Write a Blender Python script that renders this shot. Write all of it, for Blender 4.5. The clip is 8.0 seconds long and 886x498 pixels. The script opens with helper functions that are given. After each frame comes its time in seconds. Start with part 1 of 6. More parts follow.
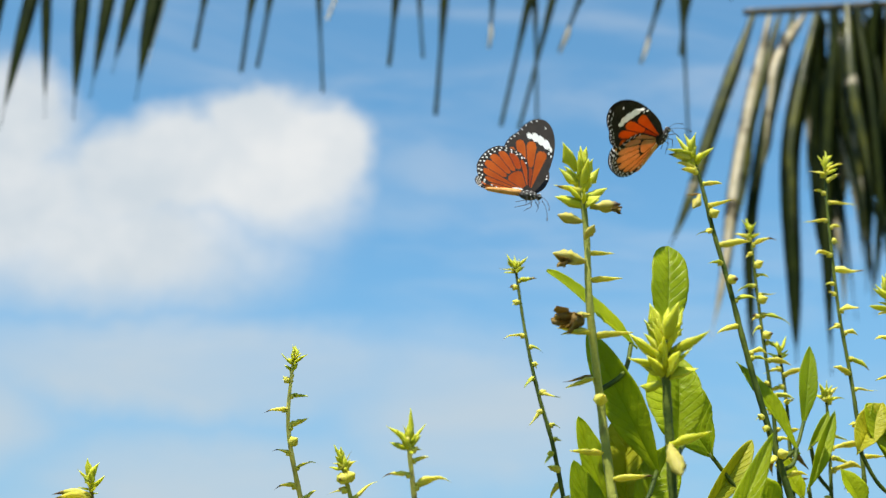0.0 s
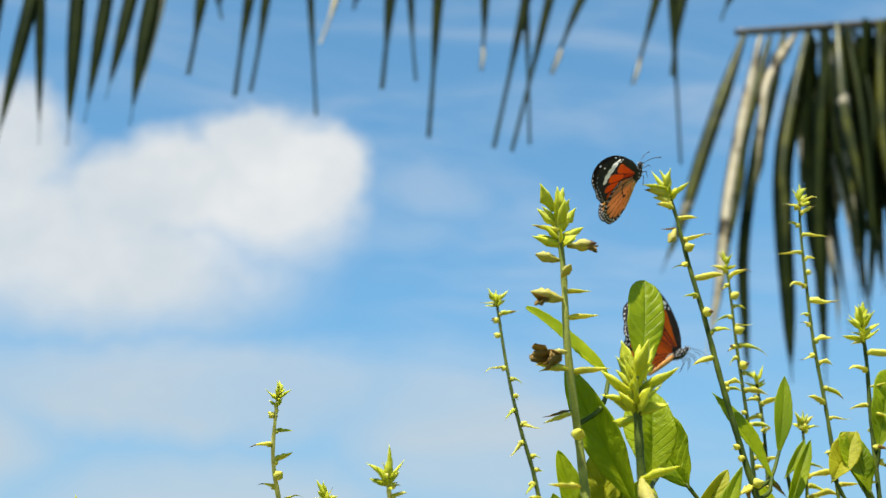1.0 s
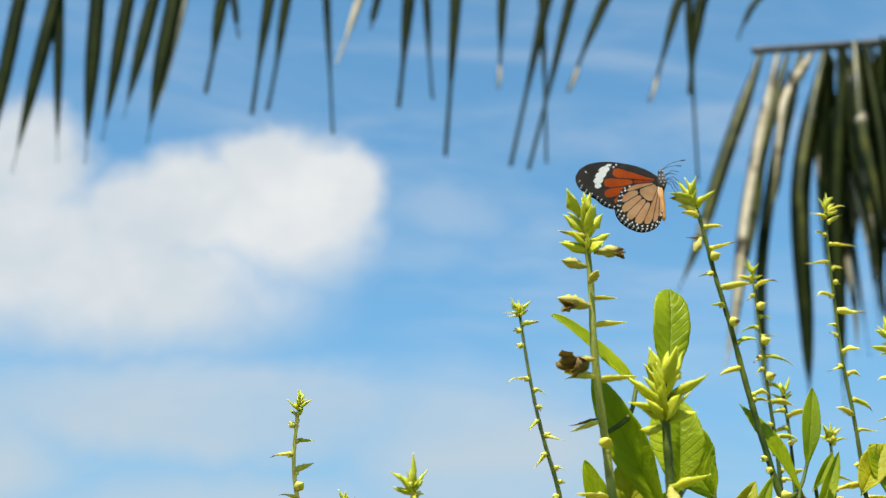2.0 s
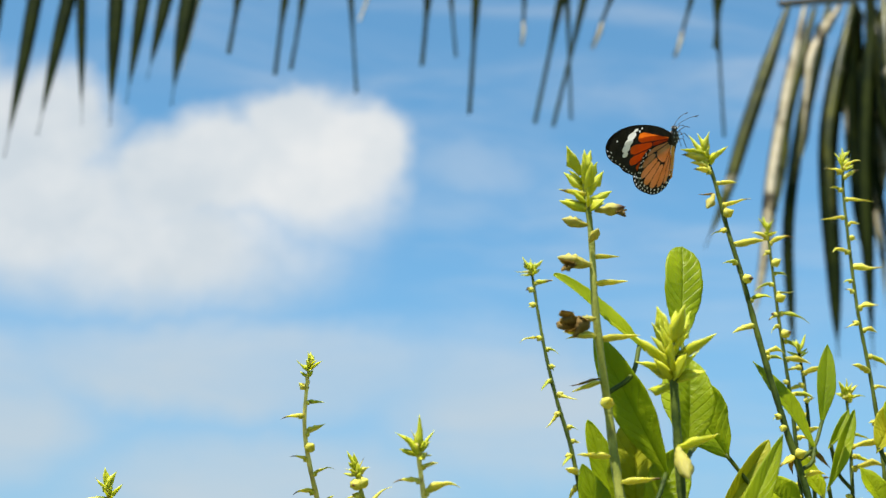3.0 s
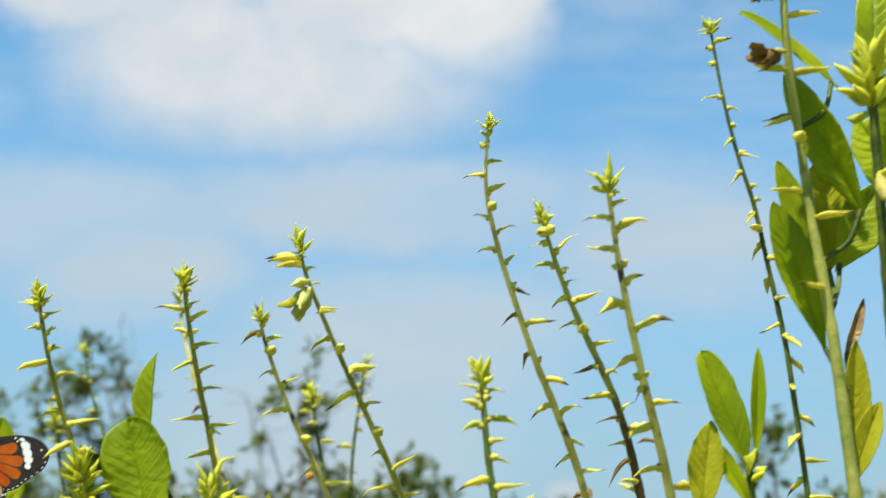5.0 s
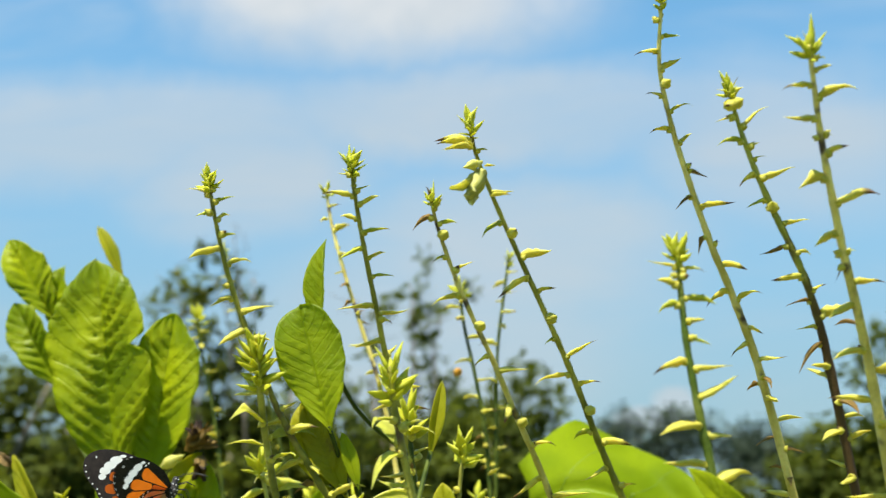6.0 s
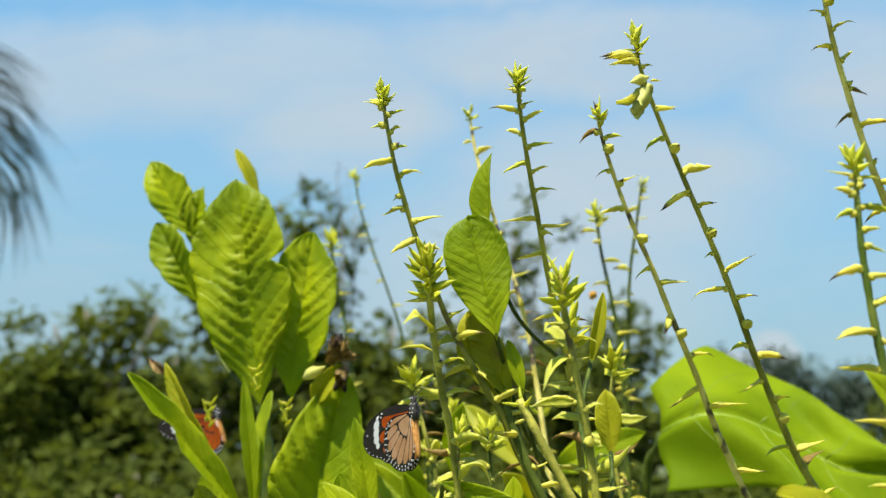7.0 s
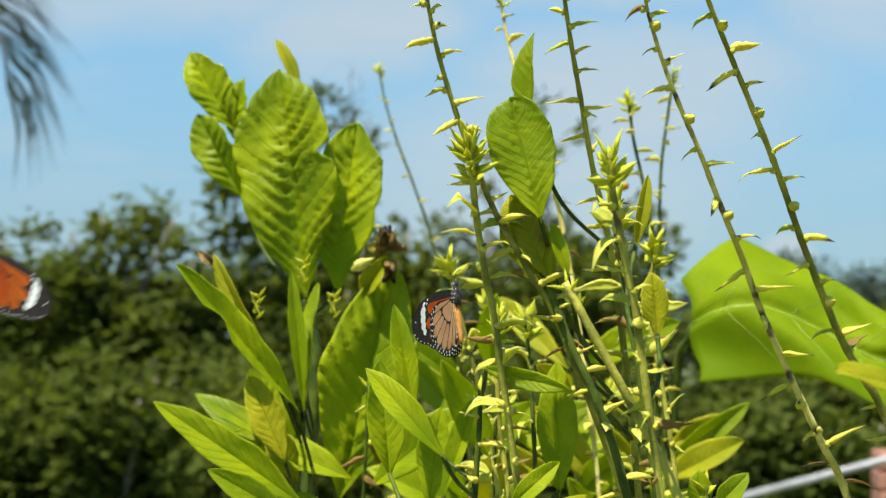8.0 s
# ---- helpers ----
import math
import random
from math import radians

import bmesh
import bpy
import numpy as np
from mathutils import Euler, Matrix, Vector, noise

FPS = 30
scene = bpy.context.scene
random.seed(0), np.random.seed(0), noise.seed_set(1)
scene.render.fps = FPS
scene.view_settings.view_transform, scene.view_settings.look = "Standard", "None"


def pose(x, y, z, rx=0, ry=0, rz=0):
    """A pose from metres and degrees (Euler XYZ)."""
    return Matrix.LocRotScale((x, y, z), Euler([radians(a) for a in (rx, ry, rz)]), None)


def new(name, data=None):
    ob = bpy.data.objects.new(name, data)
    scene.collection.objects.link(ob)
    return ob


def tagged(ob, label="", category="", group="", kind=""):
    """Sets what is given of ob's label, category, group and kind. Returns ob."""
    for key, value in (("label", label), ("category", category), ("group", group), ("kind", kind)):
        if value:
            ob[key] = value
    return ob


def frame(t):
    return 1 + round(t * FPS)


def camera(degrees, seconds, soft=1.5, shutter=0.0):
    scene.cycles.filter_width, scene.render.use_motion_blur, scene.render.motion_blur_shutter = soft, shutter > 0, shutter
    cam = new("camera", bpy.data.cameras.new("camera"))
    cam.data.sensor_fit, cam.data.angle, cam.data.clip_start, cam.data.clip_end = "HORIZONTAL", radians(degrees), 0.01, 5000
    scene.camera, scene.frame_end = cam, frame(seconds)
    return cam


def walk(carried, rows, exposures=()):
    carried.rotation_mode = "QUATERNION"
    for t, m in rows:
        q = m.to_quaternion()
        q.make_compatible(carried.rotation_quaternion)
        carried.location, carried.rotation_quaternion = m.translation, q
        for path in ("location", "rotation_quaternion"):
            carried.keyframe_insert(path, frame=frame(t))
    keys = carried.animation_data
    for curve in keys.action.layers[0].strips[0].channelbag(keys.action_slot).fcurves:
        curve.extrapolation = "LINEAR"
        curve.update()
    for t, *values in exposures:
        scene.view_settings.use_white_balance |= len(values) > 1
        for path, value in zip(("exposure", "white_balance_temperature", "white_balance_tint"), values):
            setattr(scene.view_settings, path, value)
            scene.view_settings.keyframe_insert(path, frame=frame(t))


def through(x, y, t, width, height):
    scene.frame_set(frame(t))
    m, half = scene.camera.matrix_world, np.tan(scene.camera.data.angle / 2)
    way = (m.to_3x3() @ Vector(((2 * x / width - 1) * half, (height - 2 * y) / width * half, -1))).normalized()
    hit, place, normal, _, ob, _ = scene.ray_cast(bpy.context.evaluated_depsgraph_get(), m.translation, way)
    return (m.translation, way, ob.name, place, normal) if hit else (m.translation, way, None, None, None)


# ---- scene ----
from mathutils import geometry


def cam_pose(x, y, z, yaw, pitch, roll):
    """A camera pose from its place, its turn to the left, its tilt up and its lean."""
    return pose(x, y, z, 90 + pitch, 0, yaw) @ pose(0, 0, 0, 0, 0, roll)


cam = camera(36.2, 8.0, soft=1.3, shutter=0.22)
cam.data.dof.use_dof = True
cam.data.dof.focus_distance = 0.58
cam.data.dof.aperture_fstop = 15.0
walk(cam, [
    (0.0, cam_pose(-0.0114, 0.0051, 1.2552, -7.99, 22.14, -0.10)),
    (0.5, cam_pose(-0.0057, -0.0085, 1.2546, -7.98, 22.48, -0.51)),
    (1.0, cam_pose(-0.0064, -0.0115, 1.2569, -8.18, 22.98, -0.67)),
    (1.5, cam_pose(-0.0062, -0.0110, 1.2553, -7.75, 23.38, -0.62)),
    (1.7, cam_pose(-0.0072, -0.0084, 1.2548, -7.60, 23.99, -0.48)),
    (2.8, cam_pose(-0.0093, 0.0079, 1.2552, -6.83, 22.37, -0.35)),
    (3.0, cam_pose(0.0002, 0.0007, 1.2573, -6.20, 22.06, -0.42)),
    (3.5, cam_pose(0.0078, -0.0008, 1.2506, -6.03, 21.91, -0.93)),
    (4.0, cam_pose(0.0128, -0.0053, 1.2514, -4.75, 20.25, -0.54)),
    (4.5, cam_pose(0.0009, 0.0037, 1.2364, -2.96, 18.56, -0.52)),
    (5.0, cam_pose(-0.0127, 0.0148, 1.2262, 0.47, 15.01, 0.16)),
    (5.2, cam_pose(-0.0234, 0.0144, 1.2221, 1.23, 13.81, 0.40)),
    (6.3, cam_pose(-0.0463, 0.0398, 1.2178, 6.82, 10.52, 1.02)),
    (6.5, cam_pose(-0.0514, 0.0239, 1.2121, 7.95, 10.04, 1.76)),
    (7.0, cam_pose(-0.0683, 0.0185, 1.2054, 9.12, 8.53, 1.63)),
    (7.5, cam_pose(-0.0794, 0.0204, 1.2009, 9.31, 6.74, 1.40)),
    (8.0, cam_pose(-0.0818, 0.0263, 1.1973, 9.57, 4.50, 1.23)),
], exposures=[(0.0, 1.10), (8.0, 1.10)])

# ---------------------------------------------------------------- world and sun
SUN_FROM = Vector((-0.20, -0.36, 0.91)).normalized()
sun = new("sun", bpy.data.lights.new("sun", "SUN"))
sun.data.energy, sun.data.angle, sun.data.color = 5.0, radians(0.6), (1.0, 0.95, 0.86)
sun.rotation_mode = "QUATERNION"
sun.rotation_quaternion = SUN_FROM.to_track_quat("Z", "Y")


class Nodes:
    """Short-hand for wiring shader nodes."""

    def __init__(self, tree):
        self.t = tree
        tree.nodes.clear()

    def add(self, kind, **settings):
        n = self.t.nodes.new(kind)
        for key, value in settings.items():
            setattr(n, key, value)
        return n

    def link(self, a, b):
        self.t.links.new(a, b)

    def put(self, socket, value):
        if isinstance(value, bpy.types.NodeSocket):
            self.link(value, socket)
        else:
            socket.default_value = value

    def math(self, op, a, b=0.0, c=None):
        n = self.add("ShaderNodeMath", operation=op)
        self.put(n.inputs[0], a)
        self.put(n.inputs[1], b)
        if c is not None:
            self.put(n.inputs[2], c)
        return n.outputs[0]

    def ramp(self, v, lo, hi, a=0.0, b=1.0):
        n = self.add("ShaderNodeMapRange", interpolation_type="SMOOTHSTEP")
        for k, x in enumerate((v, lo, hi, a, b)):
            self.put(n.inputs[k], x)
        return n.outputs[0]

    def mix(self, f, a, b, blend="MIX"):
        n = self.add("ShaderNodeMix", data_type="RGBA", blend_type=blend)
        self.put(n.inputs[0], f)
        self.put(n.inputs[6], a if isinstance(a, bpy.types.NodeSocket) else (*a, 1))
        self.put(n.inputs[7], b if isinstance(b, bpy.types.NodeSocket) else (*b, 1))
        return n.outputs[2]

    def noise(self, vec, scale, detail=4.0, rough=0.55, distort=0.0):
        n = self.add("ShaderNodeTexNoise")
        if vec is not None:
            self.link(vec, n.inputs["Vector"])
        n.inputs["Scale"].default_value, n.inputs["Detail"].default_value = scale, detail
        n.inputs["Roughness"].default_value, n.inputs["Distortion"].default_value = rough, distort
        return n.outputs["Fac"]


def sky_world():
    world = bpy.data.worlds.new("tropical_sky")
    scene.world = world
    world.use_nodes = True
    k = Nodes(world.node_tree)
    sky = k.add("ShaderNodeTexSky", sky_type="NISHITA", sun_disc=False)
    sky.sun_elevation = math.asin(SUN_FROM.z)
    sky.sun_rotation = math.atan2(SUN_FROM.x, SUN_FROM.y)
    sky.air_density, sky.dust_density, sky.ozone_density = 1.0, 0.6, 2.5
    way = k.add("ShaderNodeTexCoord").outputs["Generated"]
    sep = k.add("ShaderNodeSeparateXYZ")
    k.link(way, sep.inputs[0])
    x, y, z = sep.outputs
    ahead = k.ramp(y, 0.15, 0.4)
    yy = k.math("MAXIMUM", y, 0.1)
    u, v = k.math("DIVIDE", x, yy), k.math("DIVIDE", z, yy)
    flat = k.add("ShaderNodeCombineXYZ")
    k.link(u, flat.inputs[0])
    k.link(v, flat.inputs[1])
    plane = flat.outputs[0]
    wob = k.math("SUBTRACT", k.noise(plane, 9.0, 5.0, 0.6), 0.5)
    wob2 = k.math("SUBTRACT", k.noise(plane, 30.0, 4.0, 0.6), 0.5)
    uu = k.math("ADD", k.math("MULTIPLY_ADD", wob, 0.05, u), k.math("MULTIPLY", wob2, 0.02))
    shift = k.math("SUBTRACT", k.noise(plane, 7.0, 5.0, 0.62, 0.3), 0.5)
    vv = k.math("ADD", k.math("MULTIPLY_ADD", shift, 0.05, v), k.math("MULTIPLY", wob2, 0.016))

    def puff(cu, cv, ru, rv):
        du = k.math("DIVIDE", k.math("SUBTRACT", uu, cu), ru)
        dv = k.math("DIVIDE", k.math("SUBTRACT", vv, cv), rv)
        d2 = k.math("ADD", k.math("MULTIPLY", du, du), k.math("MULTIPLY", dv, dv))
        return k.math("SUBTRACT", 1.0, k.math("SQRT", d2))

    def union(items):
        out = items[0]
        for it in items[1:]:
            out = k.math("SMOOTH_MAX", out, it, 0.12)
        return out

    edge = k.math("SUBTRACT", k.noise(plane, 20.0, 7.0, 0.68), 0.5)
    CLOUD_LOW, CLOUD_HIGH = 0.40, 0.50
    # the tall heap cloud
    heap = union([
        puff(0.0035, 0.4715, 0.078, 0.073),
        puff(-0.0158, 0.5125, 0.040, 0.036),
        puff(0.0400, 0.4906, 0.046, 0.042),
        puff(-0.0689, 0.4692, 0.063, 0.054),
        puff(-0.1128, 0.4529, 0.053, 0.050),
        puff(-0.2228, 0.4994, 0.062, 0.057),
        puff(-0.3121, 0.5114, 0.070, 0.062),
        puff(-0.2062, 0.4162, 0.113, 0.073),
        puff(-0.1096, 0.3996, 0.146, 0.062),
    ])
    lit = puff(0.0116, 0.4800, 0.110, 0.085)
    shred = puff(0.1376, 0.4809, 0.075, 0.036)
    # soft sheets low in the sky
    sheet = union([
        puff(-0.0530, 0.3037, 0.22, 0.048),
        puff(-0.2472, 0.2618, 0.05, 0.035),
        puff(-0.0267, 0.2114, 0.15, 0.050),
        puff(0.1672, 0.2777, 0.13, 0.075),
        puff(-0.0973, 0.1282, 0.17, 0.085),
        puff(-0.2411, 0.2544, 0.11, 0.055),
        puff(-0.3857, 0.2965, 0.30, 0.05),
        puff(-0.4707, 0.2891, 0.16, 0.05),
        puff(-0.0432, 0.1775, 0.14, 0.055),
    ])
    uu, vv = k.math("MULTIPLY_ADD", wob2, 0.022, u), k.math("MULTIPLY_ADD", edge, 0.020, v)
    small = union([puff(0.0830, 0.0764, 0.024, 0.022), puff(0.0605, 0.0678, 0.030, 0.012)])
    stretch = k.add("ShaderNodeMapping")
    k.link(plane, stretch.inputs[0])
    stretch.inputs["Rotation"].default_value = (0, 0, 0.35)
    stretch.inputs["Scale"].default_value = (1.2, 5.5, 1.0)
    streak = k.noise(stretch.outputs[0], 2.6, 6.0, 0.6, 0.5)
    body = k.noise(plane, 16.0, 6.0, 0.55)
    soft = k.ramp(k.math("SUBTRACT", v, k.math("MULTIPLY", u, 0.10)), CLOUD_LOW, CLOUD_HIGH, 1.15, 0.62)
    ragged = k.math("MULTIPLY_ADD", edge, 0.42, heap)
    heap_m = k.math("MULTIPLY", k.ramp(k.math("DIVIDE", k.math("ADD", ragged, 0.36), soft), 0.0, 1.0), 0.93)
    sheet_m = k.math("MULTIPLY", k.ramp(sheet, -0.30, 0.65), k.math("MULTIPLY_ADD", streak, 0.95, 0.16))
    small_m = k.ramp(small, 0.0, 0.40, 0.0, 0.72)
    shred_m = k.math("MULTIPLY", k.ramp(shred, -0.1, 0.8), k.math("MULTIPLY", streak, 0.55))
    local = k.math("MAXIMUM", k.math("MAXIMUM", k.math("MAXIMUM", heap_m, shred_m), sheet_m), small_m)
    veil = k.math("MULTIPLY", k.ramp(streak, 0.40, 0.80), 0.34)
    far = k.math("MULTIPLY", k.ramp(k.noise(way, 2.6, 6.0, 0.6), 0.50, 0.72), 0.7)
    amount = k.math("MAXIMUM", veil, k.math("MULTIPLY", ahead, local))
    behind = k.math("MULTIPLY", k.math("SUBTRACT", 1.0, ahead), far)
    amount = k.math("MAXIMUM", amount, behind)
    # thin haze that whitens the sky towards the horizon
    haze = k.math("MULTIPLY", k.ramp(z, 0.42, 0.02), 0.80)
    tint = k.mix(1.0, sky.outputs[0], (SKY_R, SKY_G, SKY_B), "MULTIPLY")
    clear = k.mix(haze, tint, (1.70, 2.36, 3.06))
    lump = k.math("MULTIPLY_ADD", k.ramp(body, 0.3, 0.75), 0.55, k.math("MULTIPLY", k.ramp(lit, -0.2, 0.7), 0.45))
    cloud = k.mix(lump, (3.85, 4.2, 4.45), (5.2, 5.2, 5.1))
    cloud = k.mix(k.ramp(v, 0.40, 0.28), cloud, (3.50, 3.90, 4.15))
    out = k.mix(amount, clear, cloud)
    bg = k.add("ShaderNodeBackground")
    k.link(out, bg.inputs[0])
    bg.inputs[1].default_value = 0.079
    k.link(bg.outputs[0], k.add("ShaderNodeOutputWorld").inputs[0])


SKY_R, SKY_G, SKY_B = 0.80, 1.22, 1.20
sky_world()

# ---------------------------------------------------------------- materials


def material(name, dark, light, scale=60.0, rough=0.5, sheer=0.0, bump=0.2, grain=400.0, spots=None, spot_size=90.0,
             spot_amount=0.62, vein=None, metal=0.0, tips=None, each=0.0, gloss=0.5, through=None, island=0.0, tip_at=None, inner=0.0, foot=None):
    """A surface with two scales of variation; sheer lets light through as a leaf does."""
    m = bpy.data.materials.new(name)
    m.use_nodes = True
    k = Nodes(m.node_tree)
    tc = k.add("ShaderNodeTexCoord")
    obj = tc.outputs["Object"]
    rnd = k.add("ShaderNodeObjectInfo").outputs["Random"]
    shifted = k.add("ShaderNodeVectorMath", operation="ADD")
    k.link(obj, shifted.inputs[0])
    k.link(rnd, shifted.inputs[1])
    p = shifted.outputs[0]
    broad = k.ramp(k.noise(p, scale, 4.0, 0.6), 0.32, 0.70)
    col = k.mix(broad, dark, light)
    fine = k.noise(p, grain, 3.0, 0.6)
    col = k.mix(k.math("MULTIPLY", k.ramp(fine, 0.35, 0.75), 0.22), col, [c * 0.55 for c in dark])
    height = fine
    if each:
        col = k.mix(k.math("MULTIPLY", rnd, each), col, [min(1.0, c * 1.5) for c in light])
    if island:
        bit = k.add("ShaderNodeNewGeometry").outputs["Random Per Island"]
        col = k.mix(k.math("MULTIPLY", bit, island), col, [min(1.0, c * 1.7) for c in light])
    if vein:
        uv = k.add("ShaderNodeSeparateXYZ")
        k.link(tc.outputs["UV"], uv.inputs[0])
        side = k.math("ABSOLUTE", k.math("SUBTRACT", uv.outputs[1], 0.5))
        rib = k.ramp(side, 0.0, 0.035, 1.0, 0.0)
        ph = k.math("MULTIPLY_ADD", k.math("SUBTRACT", uv.outputs[0], k.math("MULTIPLY", side, 0.42)), 11.0, k.math("MULTIPLY", k.noise(p, 18.0, 1.0), 0.9))
        saw = k.math("ABSOLUTE", k.math("SUBTRACT", k.math("FRACT", ph), 0.5))
        lat = k.ramp(saw, 0.40, 0.5)
        mark = k.math("MAXIMUM", rib, k.math("MULTIPLY", lat, 0.55))
        col = k.mix(k.math("MULTIPLY", mark, 0.32), col, vein)
        height = k.math("SUBTRACT", k.math("MULTIPLY", fine, 0.25), k.math("MULTIPLY", mark, 0.8))
        net = k.add("ShaderNodeTexVoronoi", feature="DISTANCE_TO_EDGE")
        k.link(p, net.inputs["Vector"])
        net.inputs["Scale"].default_value = 330.0
        cells = k.ramp(net.outputs["Distance"], 0.0, 0.12)
        height = k.math("ADD", height, k.math("MULTIPLY", cells, 0.05))
    if spots:
        s = k.ramp(k.noise(p, spot_size, 3.0, 0.6), spot_amount, spot_amount + 0.10)
        col = k.mix(s, col, spots)
    if tips:
        g = k.add("ShaderNodeSeparateXYZ")
        k.link(tc.outputs["Generated"], g.inputs[0])
        far = k.math("ADD", g.outputs[0], k.math("MULTIPLY", k.math("SUBTRACT", fine, 0.5), 0.5))
        start = tip_at if tip_at else k.math("MULTIPLY_ADD", k.math("SUBTRACT", 1.0, rnd), 1.3, 0.52)
        t = k.ramp(k.math("SUBTRACT", far, start), 0.0, 0.22)
        col = k.mix(t, col, tips)
    if foot:
        g = k.add("ShaderNodeSeparateXYZ")
        k.link(tc.outputs["Generated"], g.inputs[0])
        rise = k.math("MULTIPLY_ADD", k.math("SUBTRACT", k.noise(p, 55.0, 3.0), 0.5), 0.06, g.outputs[2])
        col = k.mix(k.ramp(rise, 0.962, 0.935), col, foot)
    bs = k.add("ShaderNodeBsdfPrincipled")
    k.link(col, bs.inputs["Base Color"])
    bs.inputs["Roughness"].default_value, bs.inputs["Metallic"].default_value = rough, metal
    bs.inputs["Specular IOR Level"].default_value = gloss
    if inner:
        bs.inputs["Subsurface Weight"].default_value, bs.inputs["Subsurface Scale"].default_value = inner, 0.0022
        bs.inputs["Subsurface Radius"].default_value = (1.0, 0.9, 0.35)
    b = k.add("ShaderNodeBump")
    b.inputs["Strength"].default_value, b.inputs["Distance"].default_value = bump, 0.002
    k.link(height, b.inputs["Height"])
    k.link(b.outputs[0], bs.inputs["Normal"])
    shader = bs.outputs[0]
    if sheer:
        tr = k.add("ShaderNodeBsdfTranslucent")
        glow = k.mix(0.85, col, through) if through else k.mix(1.0, col, (1.25, 1.2, 0.55), "MULTIPLY")
        k.link(glow, tr.inputs[0])
        k.link(b.outputs[0], tr.inputs["Normal"])
        ms = k.add("ShaderNodeMixShader")
        ms.inputs[0].default_value = sheer
        k.link(shader, ms.inputs[1])
        k.link(tr.outputs[0], ms.inputs[2])
        shader = ms.outputs[0]
    k.link(shader, k.add("ShaderNodeOutputMaterial").inputs[0])
    return m


STEM = material("stem_green", (0.024, 0.044, 0.006), (0.095, 0.120, 0.015), 70, 0.5, 0.0, 0.3, 900, spots=(0.055, 0.038, 0.022), spot_size=38, spot_amount=0.66, gloss=0.12)
STEM_PALE = material("stem_pale_green", (0.12, 0.125, 0.012), (0.46, 0.42, 0.06), 45, 0.5, 0.0, 0.35, 900, spots=(0.07, 0.045, 0.022), spot_size=30, spot_amount=0.59, gloss=0.25)
STEM_DULL = material("stem_brown_green", (0.44, 0.36, 0.06), (0.78, 0.67, 0.20), 60, 0.6, 0.0, 0.35, 900, spots=(0.05, 0.032, 0.02), spot_size=45, spot_amount=0.56, inner=0.4)
STEM_MIXED = material("stem_green_and_straw", (0.07, 0.11, 0.012), (0.34, 0.34, 0.07), 26, 0.5, 0.0, 0.3, 900, spots=(0.05, 0.035, 0.02), spot_size=34, spot_amount=0.62, gloss=0.2)
STEM_BROWNED = material("stem_browned_foot", (0.15, 0.175, 0.02), (0.44, 0.44, 0.08), 45, 0.5, 0.0, 0.35, 900, spots=(0.10, 0.06, 0.025), spot_size=30, spot_amount=0.60, gloss=0.2, foot=(0.075, 0.045, 0.018))
BRACT = material("bract_yellow_green", (0.42, 0.41, 0.025), (0.73, 0.65, 0.12), 160, 0.5, 0.25, 0.3, 1200, spots=(0.26, 0.14, 0.025), spot_size=210, spot_amount=0.56, tips=(0.085, 0.045, 0.018), each=0.25, gloss=0.3, inner=0.45)
BRACT_DRY = material("bract_dry_brown", (0.10, 0.045, 0.012), (0.56, 0.38, 0.07), 140, 0.7, 0.40, 0.5, 900, tips=(0.05, 0.025, 0.014))
BUD = material("bud_fresh_green", (0.30, 0.36, 0.008), (0.64, 0.62, 0.045), 150, 0.45, 0.25, 0.3, 1200, each=0.2, gloss=0.3, inner=0.45)
PETAL = material("flower_bud_cream", (0.32, 0.31, 0.03), (0.62, 0.53, 0.12), 150, 0.5, 0.25, 0.3, 900, tips=(0.09, 0.035, 0.012), spots=(0.20, 0.10, 0.03), spot_size=150, spot_amount=0.55, inner=0.45)
LEAF = material("leaf_green", (0.155, 0.215, 0.003), (0.36, 0.40, 0.006), 28, 0.40, 0.46, 0.40, 900, through=(0.68, 0.80, 0.02), vein=(0.10, 0.15, 0.005), spots=(0.10, 0.07, 0.02), spot_size=75, spot_amount=0.73, gloss=0.22)
LEAF_OLD = material("leaf_yellowing", (0.24, 0.27, 0.007), (0.42, 0.39, 0.014), 30, 0.48, 0.46, 0.5, 900, through=(0.78, 0.74, 0.03), vein=(0.22, 0.24, 0.012), spots=(0.15, 0.085, 0.03), spot_size=60, spot_amount=0.66, gloss=0.22)
LEAF_DRY = material("leaf_dry_brown", (0.10, 0.05, 0.018), (0.46, 0.30, 0.08), 90, 0.75, 0.1, 0.9, 700, spots=(0.33, 0.29, 0.2), spot_size=120, spot_amount=0.6)
TARO = material("broad_leaf_green", (0.11, 0.17, 0.003), (0.19, 0.25, 0.005), 12, 0.6, 0.38, 0.10, 300, gloss=0.04, through=(0.58, 0.72, 0.02))
RIB = material("leaf_rib_pale", (0.20, 0.30, 0.015), (0.27, 0.36, 0.025), 40, 0.5, 0.2)
# leaflet copies: shade is put into PALM's colour, sunlight into PALM_SUN's
PALM = material("palm_leaflet_shaded_green", (0.008, 0.014, 0.002), (0.024, 0.032, 0.004), 9, 0.5, 0.16, 0.2, 60, spots=(0.20, 0.14, 0.07), spot_size=7, spot_amount=0.70, gloss=0.06)
PALM_SUN = material("palm_leaflet_sunlit_olive", (0.028, 0.036, 0.004), (0.12, 0.12, 0.014), 8, 0.34, 0.32, 0.2, 60, spots=(0.46, 0.40, 0.30), spot_size=5, spot_amount=0.60, gloss=0.35)
PALM_DRY = material("palm_leaflet_dry", (0.36, 0.30, 0.19), (0.58, 0.51, 0.38), 9, 0.6, 0.15, 0.3, 60, spots=(0.04, 0.03, 0.015), spot_size=6, spot_amount=0.54, gloss=0.18)
PALM_RIB = material("palm_rachis", (0.022, 0.018, 0.013), (0.07, 0.055, 0.038), 12, 0.5)
